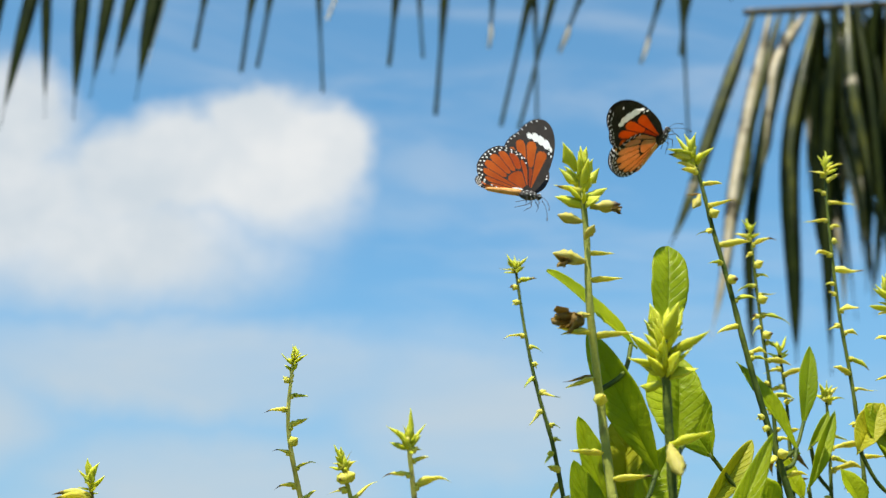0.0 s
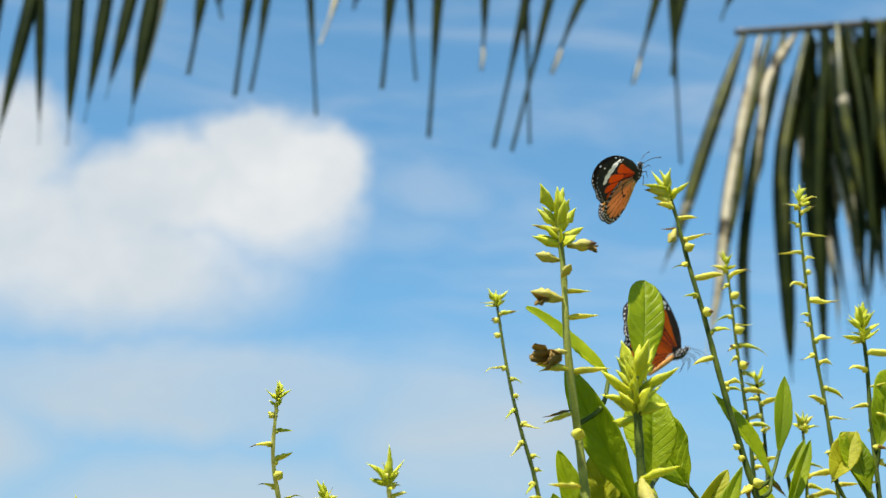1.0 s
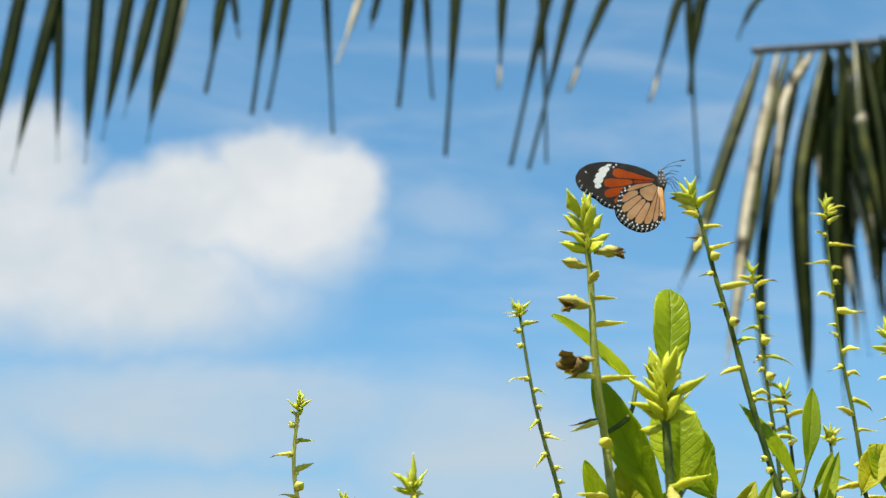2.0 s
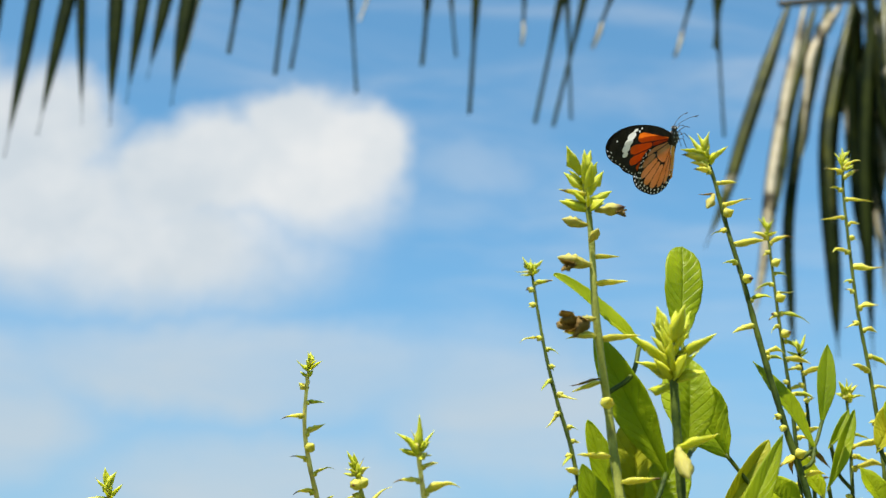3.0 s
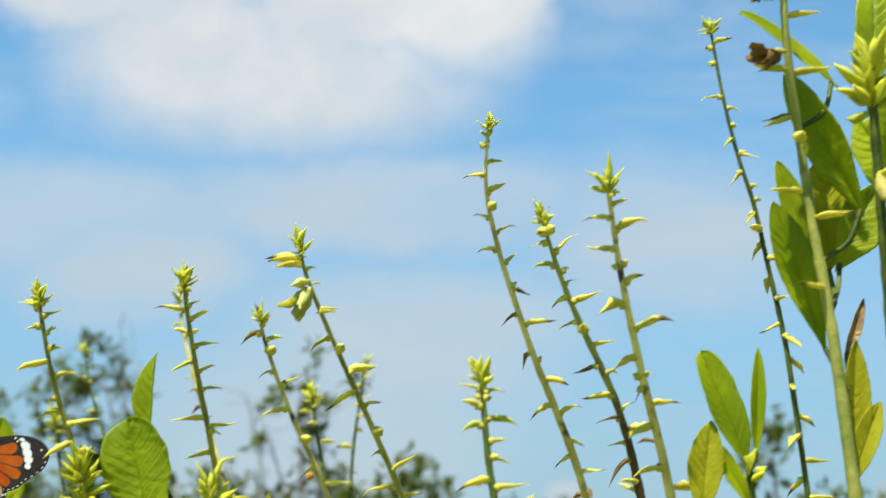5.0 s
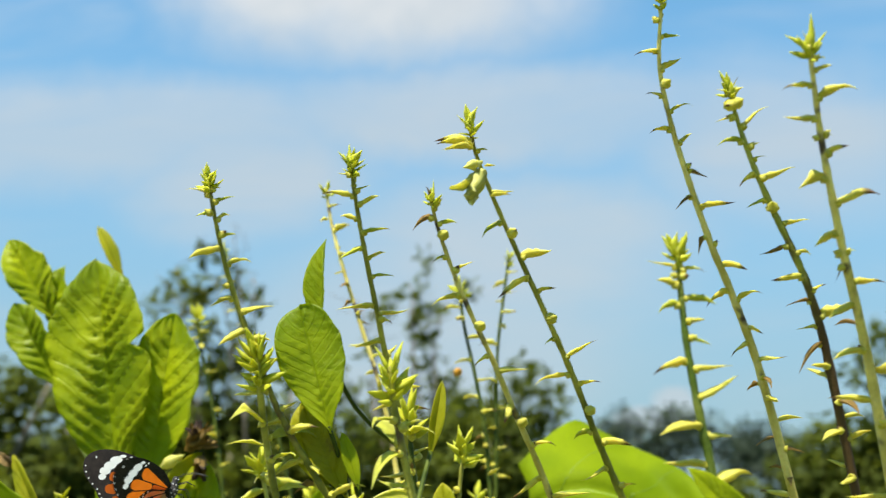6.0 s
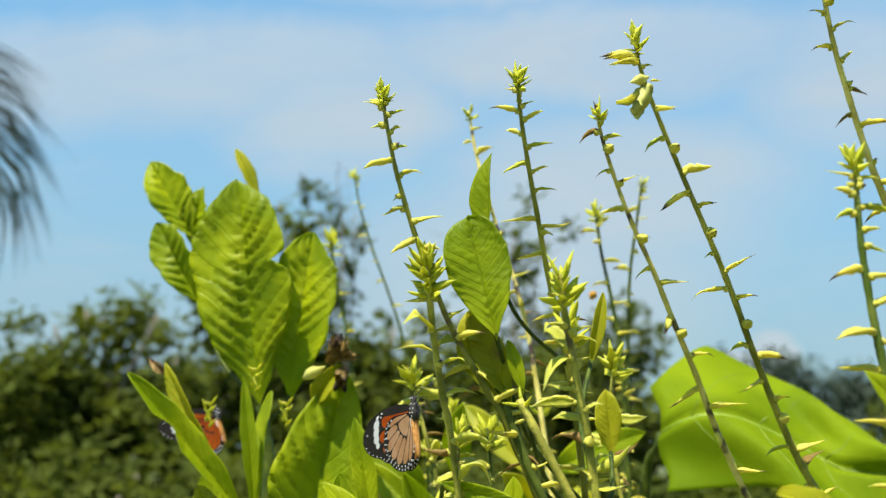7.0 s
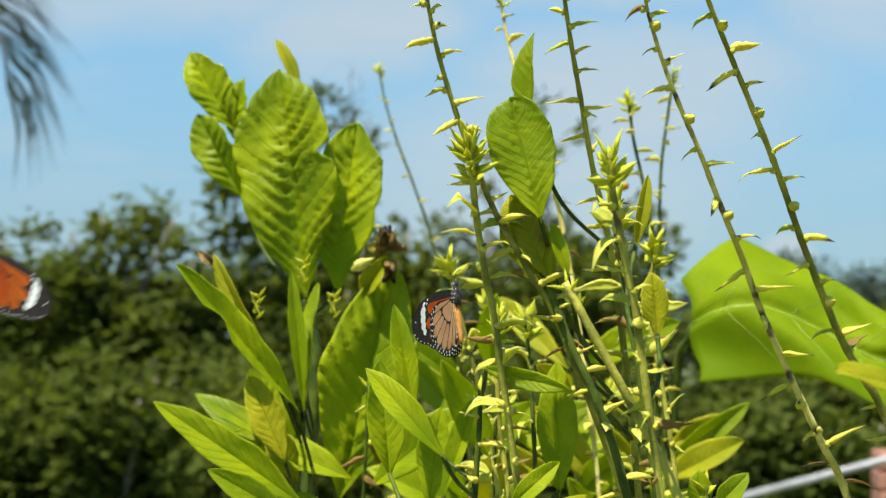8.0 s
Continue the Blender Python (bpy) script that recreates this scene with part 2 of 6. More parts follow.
BARK = material("shrub_bark", (0.10, 0.085, 0.06), (0.22, 0.19, 0.14), 12, 0.8, 0.0, 0.6, 60)
SHRUB = material("shrub_leaf", (0.030, 0.046, 0.008), (0.082, 0.102, 0.018), 1.6, 0.8, 0.50, 0.1, 30, each=0.15, gloss=0.08, island=0.6)
WOOD = material("far_wood_leaf", (0.018, 0.035, 0.018), (0.035, 0.060, 0.028), 0.4, 0.7, 0.1, 0.1, 4)
GRASS = material("ground_grass", (0.06, 0.085, 0.022), (0.13, 0.14, 0.045), 1.3, 0.9, 0.0, 0.8, 30, spots=(0.20, 0.16, 0.10), spot_size=0.7, spot_amount=0.60)
PIPE = material("rail_grey_paint", (0.20, 0.20, 0.20), (0.32, 0.32, 0.31), 20, 0.4, 0.0, 0.1, 200)
CLAY = material("clay_brick", (0.24, 0.10, 0.065), (0.36, 0.17, 0.11), 25, 0.85, 0.0, 0.6, 150)
W_BLACK = material("wing_black", (0.010, 0.008, 0.007), (0.022, 0.017, 0.014), 300, 0.65, 0.06, 0.3, 3000, gloss=0.12)
W_ORANGE = material("wing_orange", (0.36, 0.055, 0.005), (0.52, 0.10, 0.008), 220, 0.6, 0.55, 0.3, 3000, gloss=0.12, through=(0.86, 0.22, 0.012))
W_RUST = material("wing_rust", (0.24, 0.03, 0.005), (0.34, 0.05, 0.006), 220, 0.6, 0.5, 0.3, 3000, gloss=0.12, through=(0.62, 0.11, 0.01))
W_TAN = material("wing_tan", (0.60, 0.35, 0.165), (0.79, 0.52, 0.30), 160, 0.6, 0.60, 0.3, 3000, gloss=0.08, through=(0.72, 0.26, 0.012))
W_WHITE = material("wing_white", (0.74, 0.74, 0.72), (0.84, 0.84, 0.82), 200, 0.6, 0.45, 0.2, 3000, through=(0.85, 0.85, 0.83))
BODY = material("insect_black", (0.012, 0.010, 0.010), (0.03, 0.026, 0.024), 400, 0.6, 0.0, 0.5, 4000)
ABDOMEN = material("insect_orange", (0.50, 0.19, 0.03), (0.66, 0.32, 0.07), 500, 0.6, 0.0, 0.4, 4000)

# ---------------------------------------------------------------- mesh helpers


def mesh_of(name, verts, faces, mats, smooth=True, uvs=None, idx=None):
    me = bpy.data.meshes.new(name)
    me.from_pydata([tuple(v) for v in verts], [], faces)
    for m in mats if isinstance(mats, (list, tuple)) else [mats]:
        me.materials.append(m)
    if idx is not None:
        me.polygons.foreach_set("material_index", idx)
    if smooth:
        me.polygons.foreach_set("use_smooth", [True] * len(me.polygons))
    if uvs is not None:
        layer = me.uv_layers.new(name="UVMap")
        loops = np.zeros(len(me.loops), dtype=np.int32)
        me.loops.foreach_get("vertex_index", loops)
        layer.data.foreach_set("uv", np.asarray(uvs, dtype=np.float32)[loops].ravel())
    me.update()
    return me


def child(name, me, parent, m=None, label=""):
    ob = new(name, me)
    ob.parent = parent
    if m is not None:
        ob.matrix_basis = m
    return tagged(ob, label) if label else ob


def spline(points, n):
    """A smooth curve through points, n steps a span."""
    p = [Vector(q) for q in points]
    p = [2 * p[0] - p[1]] + p + [2 * p[-1] - p[-2]]
    out = []
    for i in range(1, len(p) - 2):
        for s in range(n):
            t = s / n
            a, b, c, d = p[i - 1:i + 3]
            out.append(0.5 * ((2 * b) + (c - a) * t + (2 * a - 5 * b + 4 * c - d) * t * t + (3 * b - a - 3 * c + d) * t ** 3))
    out.append(p[-2])
    return out


def tube(path, radii, sides=8, close=True):
    """Vertices and faces of a tube along a path."""
    verts, faces = [], []
    up = Vector((0.3, -1, 0.1))
    for i, q in enumerate(path):
        d = (path[min(i + 1, len(path) - 1)] - path[max(i - 1, 0)]).normalized()
        a = d.cross(up).normalized()
        b = d.cross(a)
        for s in range(sides):
            w = 2 * math.pi * s / sides
            verts.append(q + radii[i] * (math.cos(w) * a + math.sin(w) * b))
    for i in range(len(path) - 1):
        for s in range(sides):
            r = (s + 1) % sides
            faces.append((i * sides + s, i * sides + r, (i + 1) * sides + r, (i + 1) * sides + s))
    if close:
        faces.append(tuple(range(sides - 1, -1, -1)))
        faces.append(tuple((len(path) - 1) * sides + s for s in range(sides)))
    return verts, faces


def pod_mesh(name, fat, bend, flat, mat, neck=0.16, sides=6, rings=7, mid=0.42, fold=0.0, sway=0.0, curl=0.0, blunt=1.25):
    """A pointed bract or bud of unit length along x: a narrow neck, a swollen middle, a drawn-out tip."""
    verts, faces = [], []
    rng = random.Random(round(fat * 1e4) + round(bend * 1e3) + round(sway * 1e3))
    for i in range(rings + 1):
        t = i / rings
        r = fat * (neck + (1 - neck) * math.sin(math.pi * min(1, t / (2 * mid))) ** 1.3) if t < mid else fat * max(0.02, 1 - ((t - mid) / (1 - mid)) ** blunt)
        lift = bend * t * t - curl * max(0.0, t - 0.55) ** 2 * 1.3
        drift = sway * math.sin(2.6 * t)
        r *= 1 + 0.10 * math.sin(9 * t + 40 * fat)
        lobes = 0.22 if blunt > 2 else 0.0
        for s in range(sides):
            w = 2 * math.pi * s / sides
            q = r * (1 - lobes * (s % 2) * math.sin(math.pi * t)) * rng.uniform(0.78, 1.18)
            verts.append((t, drift + q * math.cos(w), lift + q * flat * math.sin(w) + fold * q * abs(math.cos(w))))
    for i in range(rings):
        for s in range(sides):
            q = (s + 1) % sides
            faces.append((i * sides + s, i * sides + q, (i + 1) * sides + q, (i + 1) * sides + s))
    faces.append(tuple(range(sides - 1, -1, -1)))
    faces.append(tuple(rings * sides + s for s in range(sides)))
    return mesh_of(name, verts, faces, mat)


BRACTS = [pod_mesh("bract", f * 1.25, b, fl, BRACT, fold=fo, mid=mi, neck=0.42, sway=sw, curl=cu) for f, b, fl, fo, mi, sw, cu in (
    (0.15, 0.06, 0.50, 0.3, 0.30, 0.03, 0.1), (0.18, 0.14, 0.42, 0.4, 0.32, -0.06, 0.3), (0.13, -0.08, 0.55, 0.2, 0.26, 0.07, 0.0), (0.17, -0.16, 0.45, 0.4, 0.34, -0.03, 0.2), (0.20, 0.02, 0.36, 0.6, 0.38, 0.06, 0.3),
    (0.13, 0.20, 0.50, 0.2, 0.30, -0.08, 0.2), (0.22, 0.16, 0.36, 0.6, 0.40, 0.04, 0.8), (0.15, -0.03, 0.45, 0.4, 0.26, 0.10, -0.3), (0.19, -0.28, 0.45, 0.3, 0.36, -0.08, 0.1))]
BRACTS_DRY = [pod_mesh("dry_bract", f, b, fl, BRACT_DRY, fold=0.7, neck=0.4, mid=0.3, sway=sw) for f, b, fl, sw in ((0.14, -0.22, 0.35, 0.08), (0.11, 0.1, 0.35, -0.1), (0.17, -0.42, 0.4, 0.12))]
BRACT_GREEN = material("bract_soft_green", (0.26, 0.30, 0.018), (0.58, 0.55, 0.07), 130, 0.5, 0.25, 0.3, 1000, spots=(0.20, 0.12, 0.03), spot_size=120, spot_amount=0.72, each=0.25, gloss=0.25, inner=0.45)
BRACTS_LEAFY = [pod_mesh("bract", f, b, fl, BRACT_GREEN, fold=fo, mid=mi, neck=0.35, sway=sw, curl=cu, rings=9) for f, b, fl, fo, mi, sw, cu in (
    (0.13, 0.22, 0.16, 0.7, 0.36, 0.12, 0.9), (0.17, 0.34, 0.14, 0.9, 0.40, -0.16, 1.6), (0.10, -0.20, 0.20, 0.5, 0.30, 0.18, 0.0), (0.15, -0.34, 0.16, 0.8, 0.42, -0.10, 0.6), (0.20, 0.06, 0.12, 1.1, 0.45, 0.16, 1.2), (0.12, 0.40, 0.18, 0.6, 0.34, -0.22, 0.7))]
BUDS = [pod_mesh("bud", f, b, fl, BUD, neck=0.4, mid=0.36, fold=fo) for f, b, fl, fo in ((0.18, 0.16, 0.5, 0.4), (0.22, 0.28, 0.4, 0.7), (0.16, -0.08, 0.6, 0.2), (0.23, 0.20, 0.4, 0.9))]
POD_SKIN = material("pod_pale_yellow", (0.50, 0.50, 0.09), (0.70, 0.66, 0.20), 150, 0.5, 0.25, 0.3, 900, spots=(0.30, 0.20, 0.05), spot_size=160, spot_amount=0.70, gloss=0.3, inner=0.45)
POD = pod_mesh("pod", 0.27, 0.12, 0.8, POD_SKIN, neck=0.35, sides=8, rings=9, mid=0.5, fold=0.25)
FLOWER_BUD = pod_mesh("flower_bud", 0.21, 0.10, 0.85, PETAL, neck=0.3, sides=12, rings=10, mid=0.5, blunt=2.2)
ORANGE_HEAD = material("seed_head_orange", (0.58, 0.22, 0.005), (0.74, 0.42, 0.01), 200, 0.6, 0.1, 0.6, 700)
SEED_HEAD = pod_mesh("seed_head", 0.46, 0.0, 0.95, ORANGE_HEAD, neck=0.45, sides=10, rings=9, mid=0.5, blunt=1.9)
CALYX = pod_mesh("calyx_knob", 0.42, 0.05, 0.9, BRACT, neck=0.4, sides=8, rings=8, mid=0.45)


def crumple_mesh(name, mat, seed, petals=6):
    """A withered flower of unit length along x: limp petals, each bent and twisted its own way."""
    rng = random.Random(seed)
    verts, faces = [], []
    for i in range(petals):
        a, wide, twist, sag = rng.uniform(0, 6.28), rng.uniform(0.10, 0.2), rng.uniform(-2, 2), rng.uniform(-0.3, 0.3)
        k = len(verts)
        for j in range(8):
            t = j / 7
            r = 0.10 + 0.30 * t * t * rng.uniform(0.7, 1.2)
            w = wide * (0.4 + math.sin(math.pi * min(1, t * 0.85 + 0.1))) * rng.uniform(0.75, 1.2)
            mid = Vector((t * rng.uniform(0.9, 1.05), r * math.cos(a + twist * t * 0.5), r * math.sin(a + twist * t * 0.5) + sag * t * t))
            side = Vector((0.2, -math.sin(a + twist * t), math.cos(a + twist * t)))
            up = side.cross(Vector((1, 0, 0))) * 0.02
            verts += [mid - side * w, mid + up + side * rng.uniform(-.03, .03), mid + side * w, mid - up]
        for j in range(7):
            for s in range(4):
                r = (s + 1) % 4
                faces.append((k + j * 4 + s, k + j * 4 + r, k + j * 4 + 4 + r, k + j * 4 + 4 + s))
    return mesh_of(name, verts, faces, mat)


# kinds of bract along a stalk: slim, plump, dry, knob, dark-tipped, shaded green, bud spike
BRACT_TIPPED = material("bract_dark_tipped", (0.56, 0.48, 0.035), (0.82, 0.70, 0.12), 160, 0.55, 0.25, 0.35, 1000, tips=(0.05, 0.026, 0.013), tip_at=0.60, each=0.2, gloss=0.25, inner=0.45)
# leafy green bracts, with the shade they stand in mixed into the colour
BRACT_LEAF = material("bract_leaf_shaded_green", (0.24, 0.30, 0.012), (0.52, 0.52, 0.05), 150, 0.5, 0.25, 0.3, 1000, tips=(0.12, 0.08, 0.02), each=0.2, gloss=0.25, inner=0.45)
SLIM = [pod_mesh("bract", f * 0.98, b, fl, BRACT, fold=fo, mid=mi, neck=0.55, sway=sw, curl=cu, rings=9, blunt=bl) for f, b, fl, fo, mi, sw, cu, bl in (
    (0.115, 0.10, 0.55, 0.3, 0.24, 0.04, 0.3, 0.95), (0.13, -0.08, 0.50, 0.4, 0.28, -0.06, -0.2, 0.9), (0.12, 0.16, 0.50, 0.3, 0.30, 0.07, 0.7, 1.0), (0.14, 0.02, 0.60, 0.3, 0.22, -0.03, 0.1, 0.85), (0.10, -0.18, 0.6, 0.5, 0.26, 0.10, -0.5, 0.9), (0.15, 0.22, 0.4, 0.6, 0.34, -0.12, 1.1, 1.0), (0.125, 0.05, 0.35, 0.9, 0.28, 0.14, 0.4, 0.95))]
PLUMP = [pod_mesh("bract", f * 0.98, b, fl, BRACT, fold=fo, mid=mi, neck=0.42, sway=sw, curl=cu, rings=9, blunt=1.15) for f, b, fl, fo, mi, sw, cu in (
    (0.20, 0.10, 0.62, 0.3, 0.42, 0.03, 0.4), (0.23, -0.06, 0.55, 0.5, 0.38, -0.06, 0.2), (0.18, 0.18, 0.65, 0.2, 0.46, 0.05, 0.6), (0.22, -0.15, 0.4, 0.9, 0.36, 0.12, -0.3), (0.19, 0.24, 0.45, 0.7, 0.50, -0.12, 1.2))]
TIPPED = [pod_mesh("bract", f * 0.98, b, fl, BRACT_TIPPED, fold=fo, mid=mi, neck=0.5, sway=sw, curl=cu, rings=9, blunt=1.0) for f, b, fl, fo, mi, sw, cu in (
    (0.16, 0.06, 0.55, 0.4, 0.34, 0.06, 0.5), (0.19, -0.16, 0.50, 0.6, 0.40, -0.10, -0.3), (0.15, 0.12, 0.5, 0.5, 0.30, 0.10, 0.9))]
GREEN = [pod_mesh("bract", f * 0.98, b, fl, BRACT_LEAF, fold=fo, mid=mi, neck=0.4, sway=sw, curl=cu, rings=9, blunt=1.1) for f, b, fl, fo, mi, sw, cu in (
    (0.16, 0.05, 0.45, 0.5, 0.36, 0.05, 0.3), (0.14, -0.12, 0.4, 0.7, 0.34, -0.08, 0.5), (0.18, 0.14, 0.4, 0.8, 0.42, 0.08, 0.8))]
SPIKES = [pod_mesh("bud", f * 1.02, b, fl, BUD, neck=0.55, mid=mi, fold=fo, sway=sw, rings=9, blunt=1.1) for f, b, fl, fo, mi, sw in (
    (0.17, 0.08, 0.6, 0.4, 0.34, 0.03), (0.21, -0.06, 0.5, 0.6, 0.40, -0.05), (0.15, 0.12, 0.65, 0.3, 0.30, 0.05))]
KINDS = [SLIM, PLUMP, BRACTS_DRY, [CALYX], TIPPED, GREEN, SPIKES]


WITHERED = [crumple_mesh("dry_petals", BRACT_DRY, 5), crumple_mesh("dry_petals", BRACT_DRY, 9, 5)]
LIMP = crumple_mesh("limp_petals", POD_SKIN, 12, 5)


def aim(p, d, size, spin=0.0):
    """A pose at p whose x axis points along d, scaled."""
    q = Vector(d).to_track_quat("X", "Z").to_matrix().to_4x4()
    return Matrix.Translation(p) @ q @ pose(0, 0, 0, math.degrees(spin), 0, 0) @ Matrix.Diagonal((size, size, size, 1))


def stalk(points, r_top, r_low, seed, bracts=True, spacing=0.0098, size=0.012, dry=0.12, tip=8, tip_size=0.011, mat=None,
          label="slender green flower stalk with yellow-green bracts", name="flower_stalk", ground=True, skip=0.012, category="plant stalk", droop=0.0, wild=0.0, set_at=()):
    """A stalk through points from its tip down, carried on to the ground, with bracts along it and a tuft of buds on top.
    set_at: bracts at their own places, each by its run from the tip in mm, its way round the compass of the stalk's face, its length in mm and its kind."""
    rng = random.Random(seed)
    pts = [Vector(p) for p in points]
    low = len(pts) - 1
    if ground:
        d = (pts[-1] - pts[-2]).normalized()
        while pts[-1].z > 0.10:
            d = (d * 0.72 + Vector((0, 0.0, -1)) * 0.28).normalized()
            pts.append(pts[-1] + d * min(0.09, pts[-1].z * 0.6))
        pts.append(pts[-1] + Vector((0, 0, -pts[-1].z - 0.02)))
    base = pts[-1].copy()
    thing = tagged(new(name), label, category, "flower stalks" if name == "flower_stalk" else "")
    thing.empty_display_size = 0.05
    thing.location = base
    path = spline(pts, 8)
    runs = [0.0]
    for a, b in zip(path, path[1:]):
        runs.append(runs[-1] + (b - a).length)
    vis = low * 8
    seen = runs[min(vis, len(runs) - 1)]
    r_top, r_low = r_top * (0.66 if set_at else 0.85), r_low * (0.64 if set_at else 0.72)
    radii = [r_top + (r_low - r_top) * min(1.3, s / max(seen, 0.01)) ** 0.72 for s in runs]
    radii = [r * (1 + 0.06 * math.sin(s * 520 + seed) + 0.05 * rng.uniform(-1, 1)) for r, s in zip(radii, runs)]
    verts, faces = tube([p - base for p in path], radii)
    child("stem", mesh_of("stem", verts, faces, mat or (STEM_PALE if wild or not bracts and name == "bare_stalk" else STEM)), thing)

    def at(s):
        for i in range(len(runs) - 1):
            if runs[i + 1] >= s:
                f = (s - runs[i]) / max(1e-6, runs[i + 1] - runs[i])
                return path[i].lerp(path[i + 1], f), (path[i] - path[i + 1]).normalized(), radii[i]
        return path[-1], Vector((0, 0, 1)), radii[-1]

    turn = rng.uniform(0, 6.28)
    off = Matrix.Translation(-base)
    for run, way, long, kind in set_at:
        p, d, r = at(run * 0.001)
        deep = -1.6 if kind == 3 else rng.uniform(-0.5, 0.15)
        out = Vector((math.cos(radians(way)), deep, math.sin(radians(way))))
        size_here = 0.0062 if kind == 3 else long * 0.001 * out.length * (1.02 if kind != 6 else 1.04)
        out.normalize()
        child("bud" if kind == 6 else "node_knob" if kind == 3 else "bract", rng.choice(KINDS[kind]), thing, off @ aim(p + out * r * 0.3, out, size_here, rng.uniform(-0.7, 0.7)))
        if kind == 6:
            side = Matrix.Rotation(rng.uniform(-0.9, 0.9), 3, "Y") @ out + Vector((0, -0.3, 0))
            child("bud", rng.choice(SPIKES), thing, off @ aim(p - d * rng.uniform(0.0, 0.004), side.normalized(), size_here * rng.uniform(0.45, 0.8), rng.uniform(-3, 3)))
        elif kind != 3:
            child("node_knob", CALYX, thing, off @ aim(p + out * r * 0.3 - d * 0.001, out * 0.8 + d * 0.5, rng.uniform(0.0030, 0.0044)))
    if set_at and any(kind == 6 for run, way, long, kind in set_at):
        tip, tip_size = 5, tip_size * 0.62
    if bracts:
        s = max(skip, set_at[-1][0] * 0.001 + spacing) if set_at else skip
        n = 0
        while s < seen + 0.25:
            p, d, r = at(s)
            side = d.orthogonal().normalized()
            turn += math.pi + rng.uniform(-1.2, 1.2) if n % 3 else 2.1
            out = Matrix.Rotation(turn, 3, d) @ side
            out.y *= 0.62
            out = (out.normalized() + d * rng.uniform(-0.22, 0.30)).normalized()
            out.z = out.z * 0.6 + rng.uniform(-0.08, 0.12) - droop * rng.random() + wild * rng.uniform(-0.7, 0.5)
            me = rng.choice(BRACTS_DRY) if rng.random() < dry * min(1, s / 0.08) else rng.choice(BRACTS_LEAFY if wild else BRACTS)
            child("bract", me, thing, off @ aim(p + out * r * 0.5, out, size * 1.12 * rng.uniform(0.62 - 0.2 * wild, 1.15 + 0.3 * wild), rng.uniform(-0.4, 0.4) * (1 + 3 * wild)))
            if rng.random() < 0.8:
                child("node_knob", CALYX, thing, off @ aim(p + out * r * 0.2 - d * 0.001, (out * 0.7 + d * 0.7), size * rng.uniform(0.26, 0.42)))
            s += spacing * rng.uniform(0.30, 1.15) * (0.75 + 0.5 * min(1, s / 0.1))
            n += 1
    p, d, r = at(0.0)
    tip, tip_size = (round(tip * 1.5), tip_size * 0.90) if tip > 4 else (tip, tip_size)
    for i in range(tip):
        w = i * 2.4 + rng.uniform(-0.3, 0.3)
        f = i / max(1, tip - 1)
        side = Matrix.Rotation(w, 3, d) @ d.orthogonal().normalized()
        out = (d * (1.0 - 0.72 * f) + side * (0.30 + 0.85 * f)).normalized()
        q = p - d * (f * tip_size * min(1.45, 0.25 + 0.05 * tip)) + side * r * 0.5
        child("bud", rng.choice(BUDS), thing, off @ aim(q - d * 0.001, out, tip_size * rng.uniform(0.65, 1.15), rng.uniform(-3, 3)))
    return thing, path, base


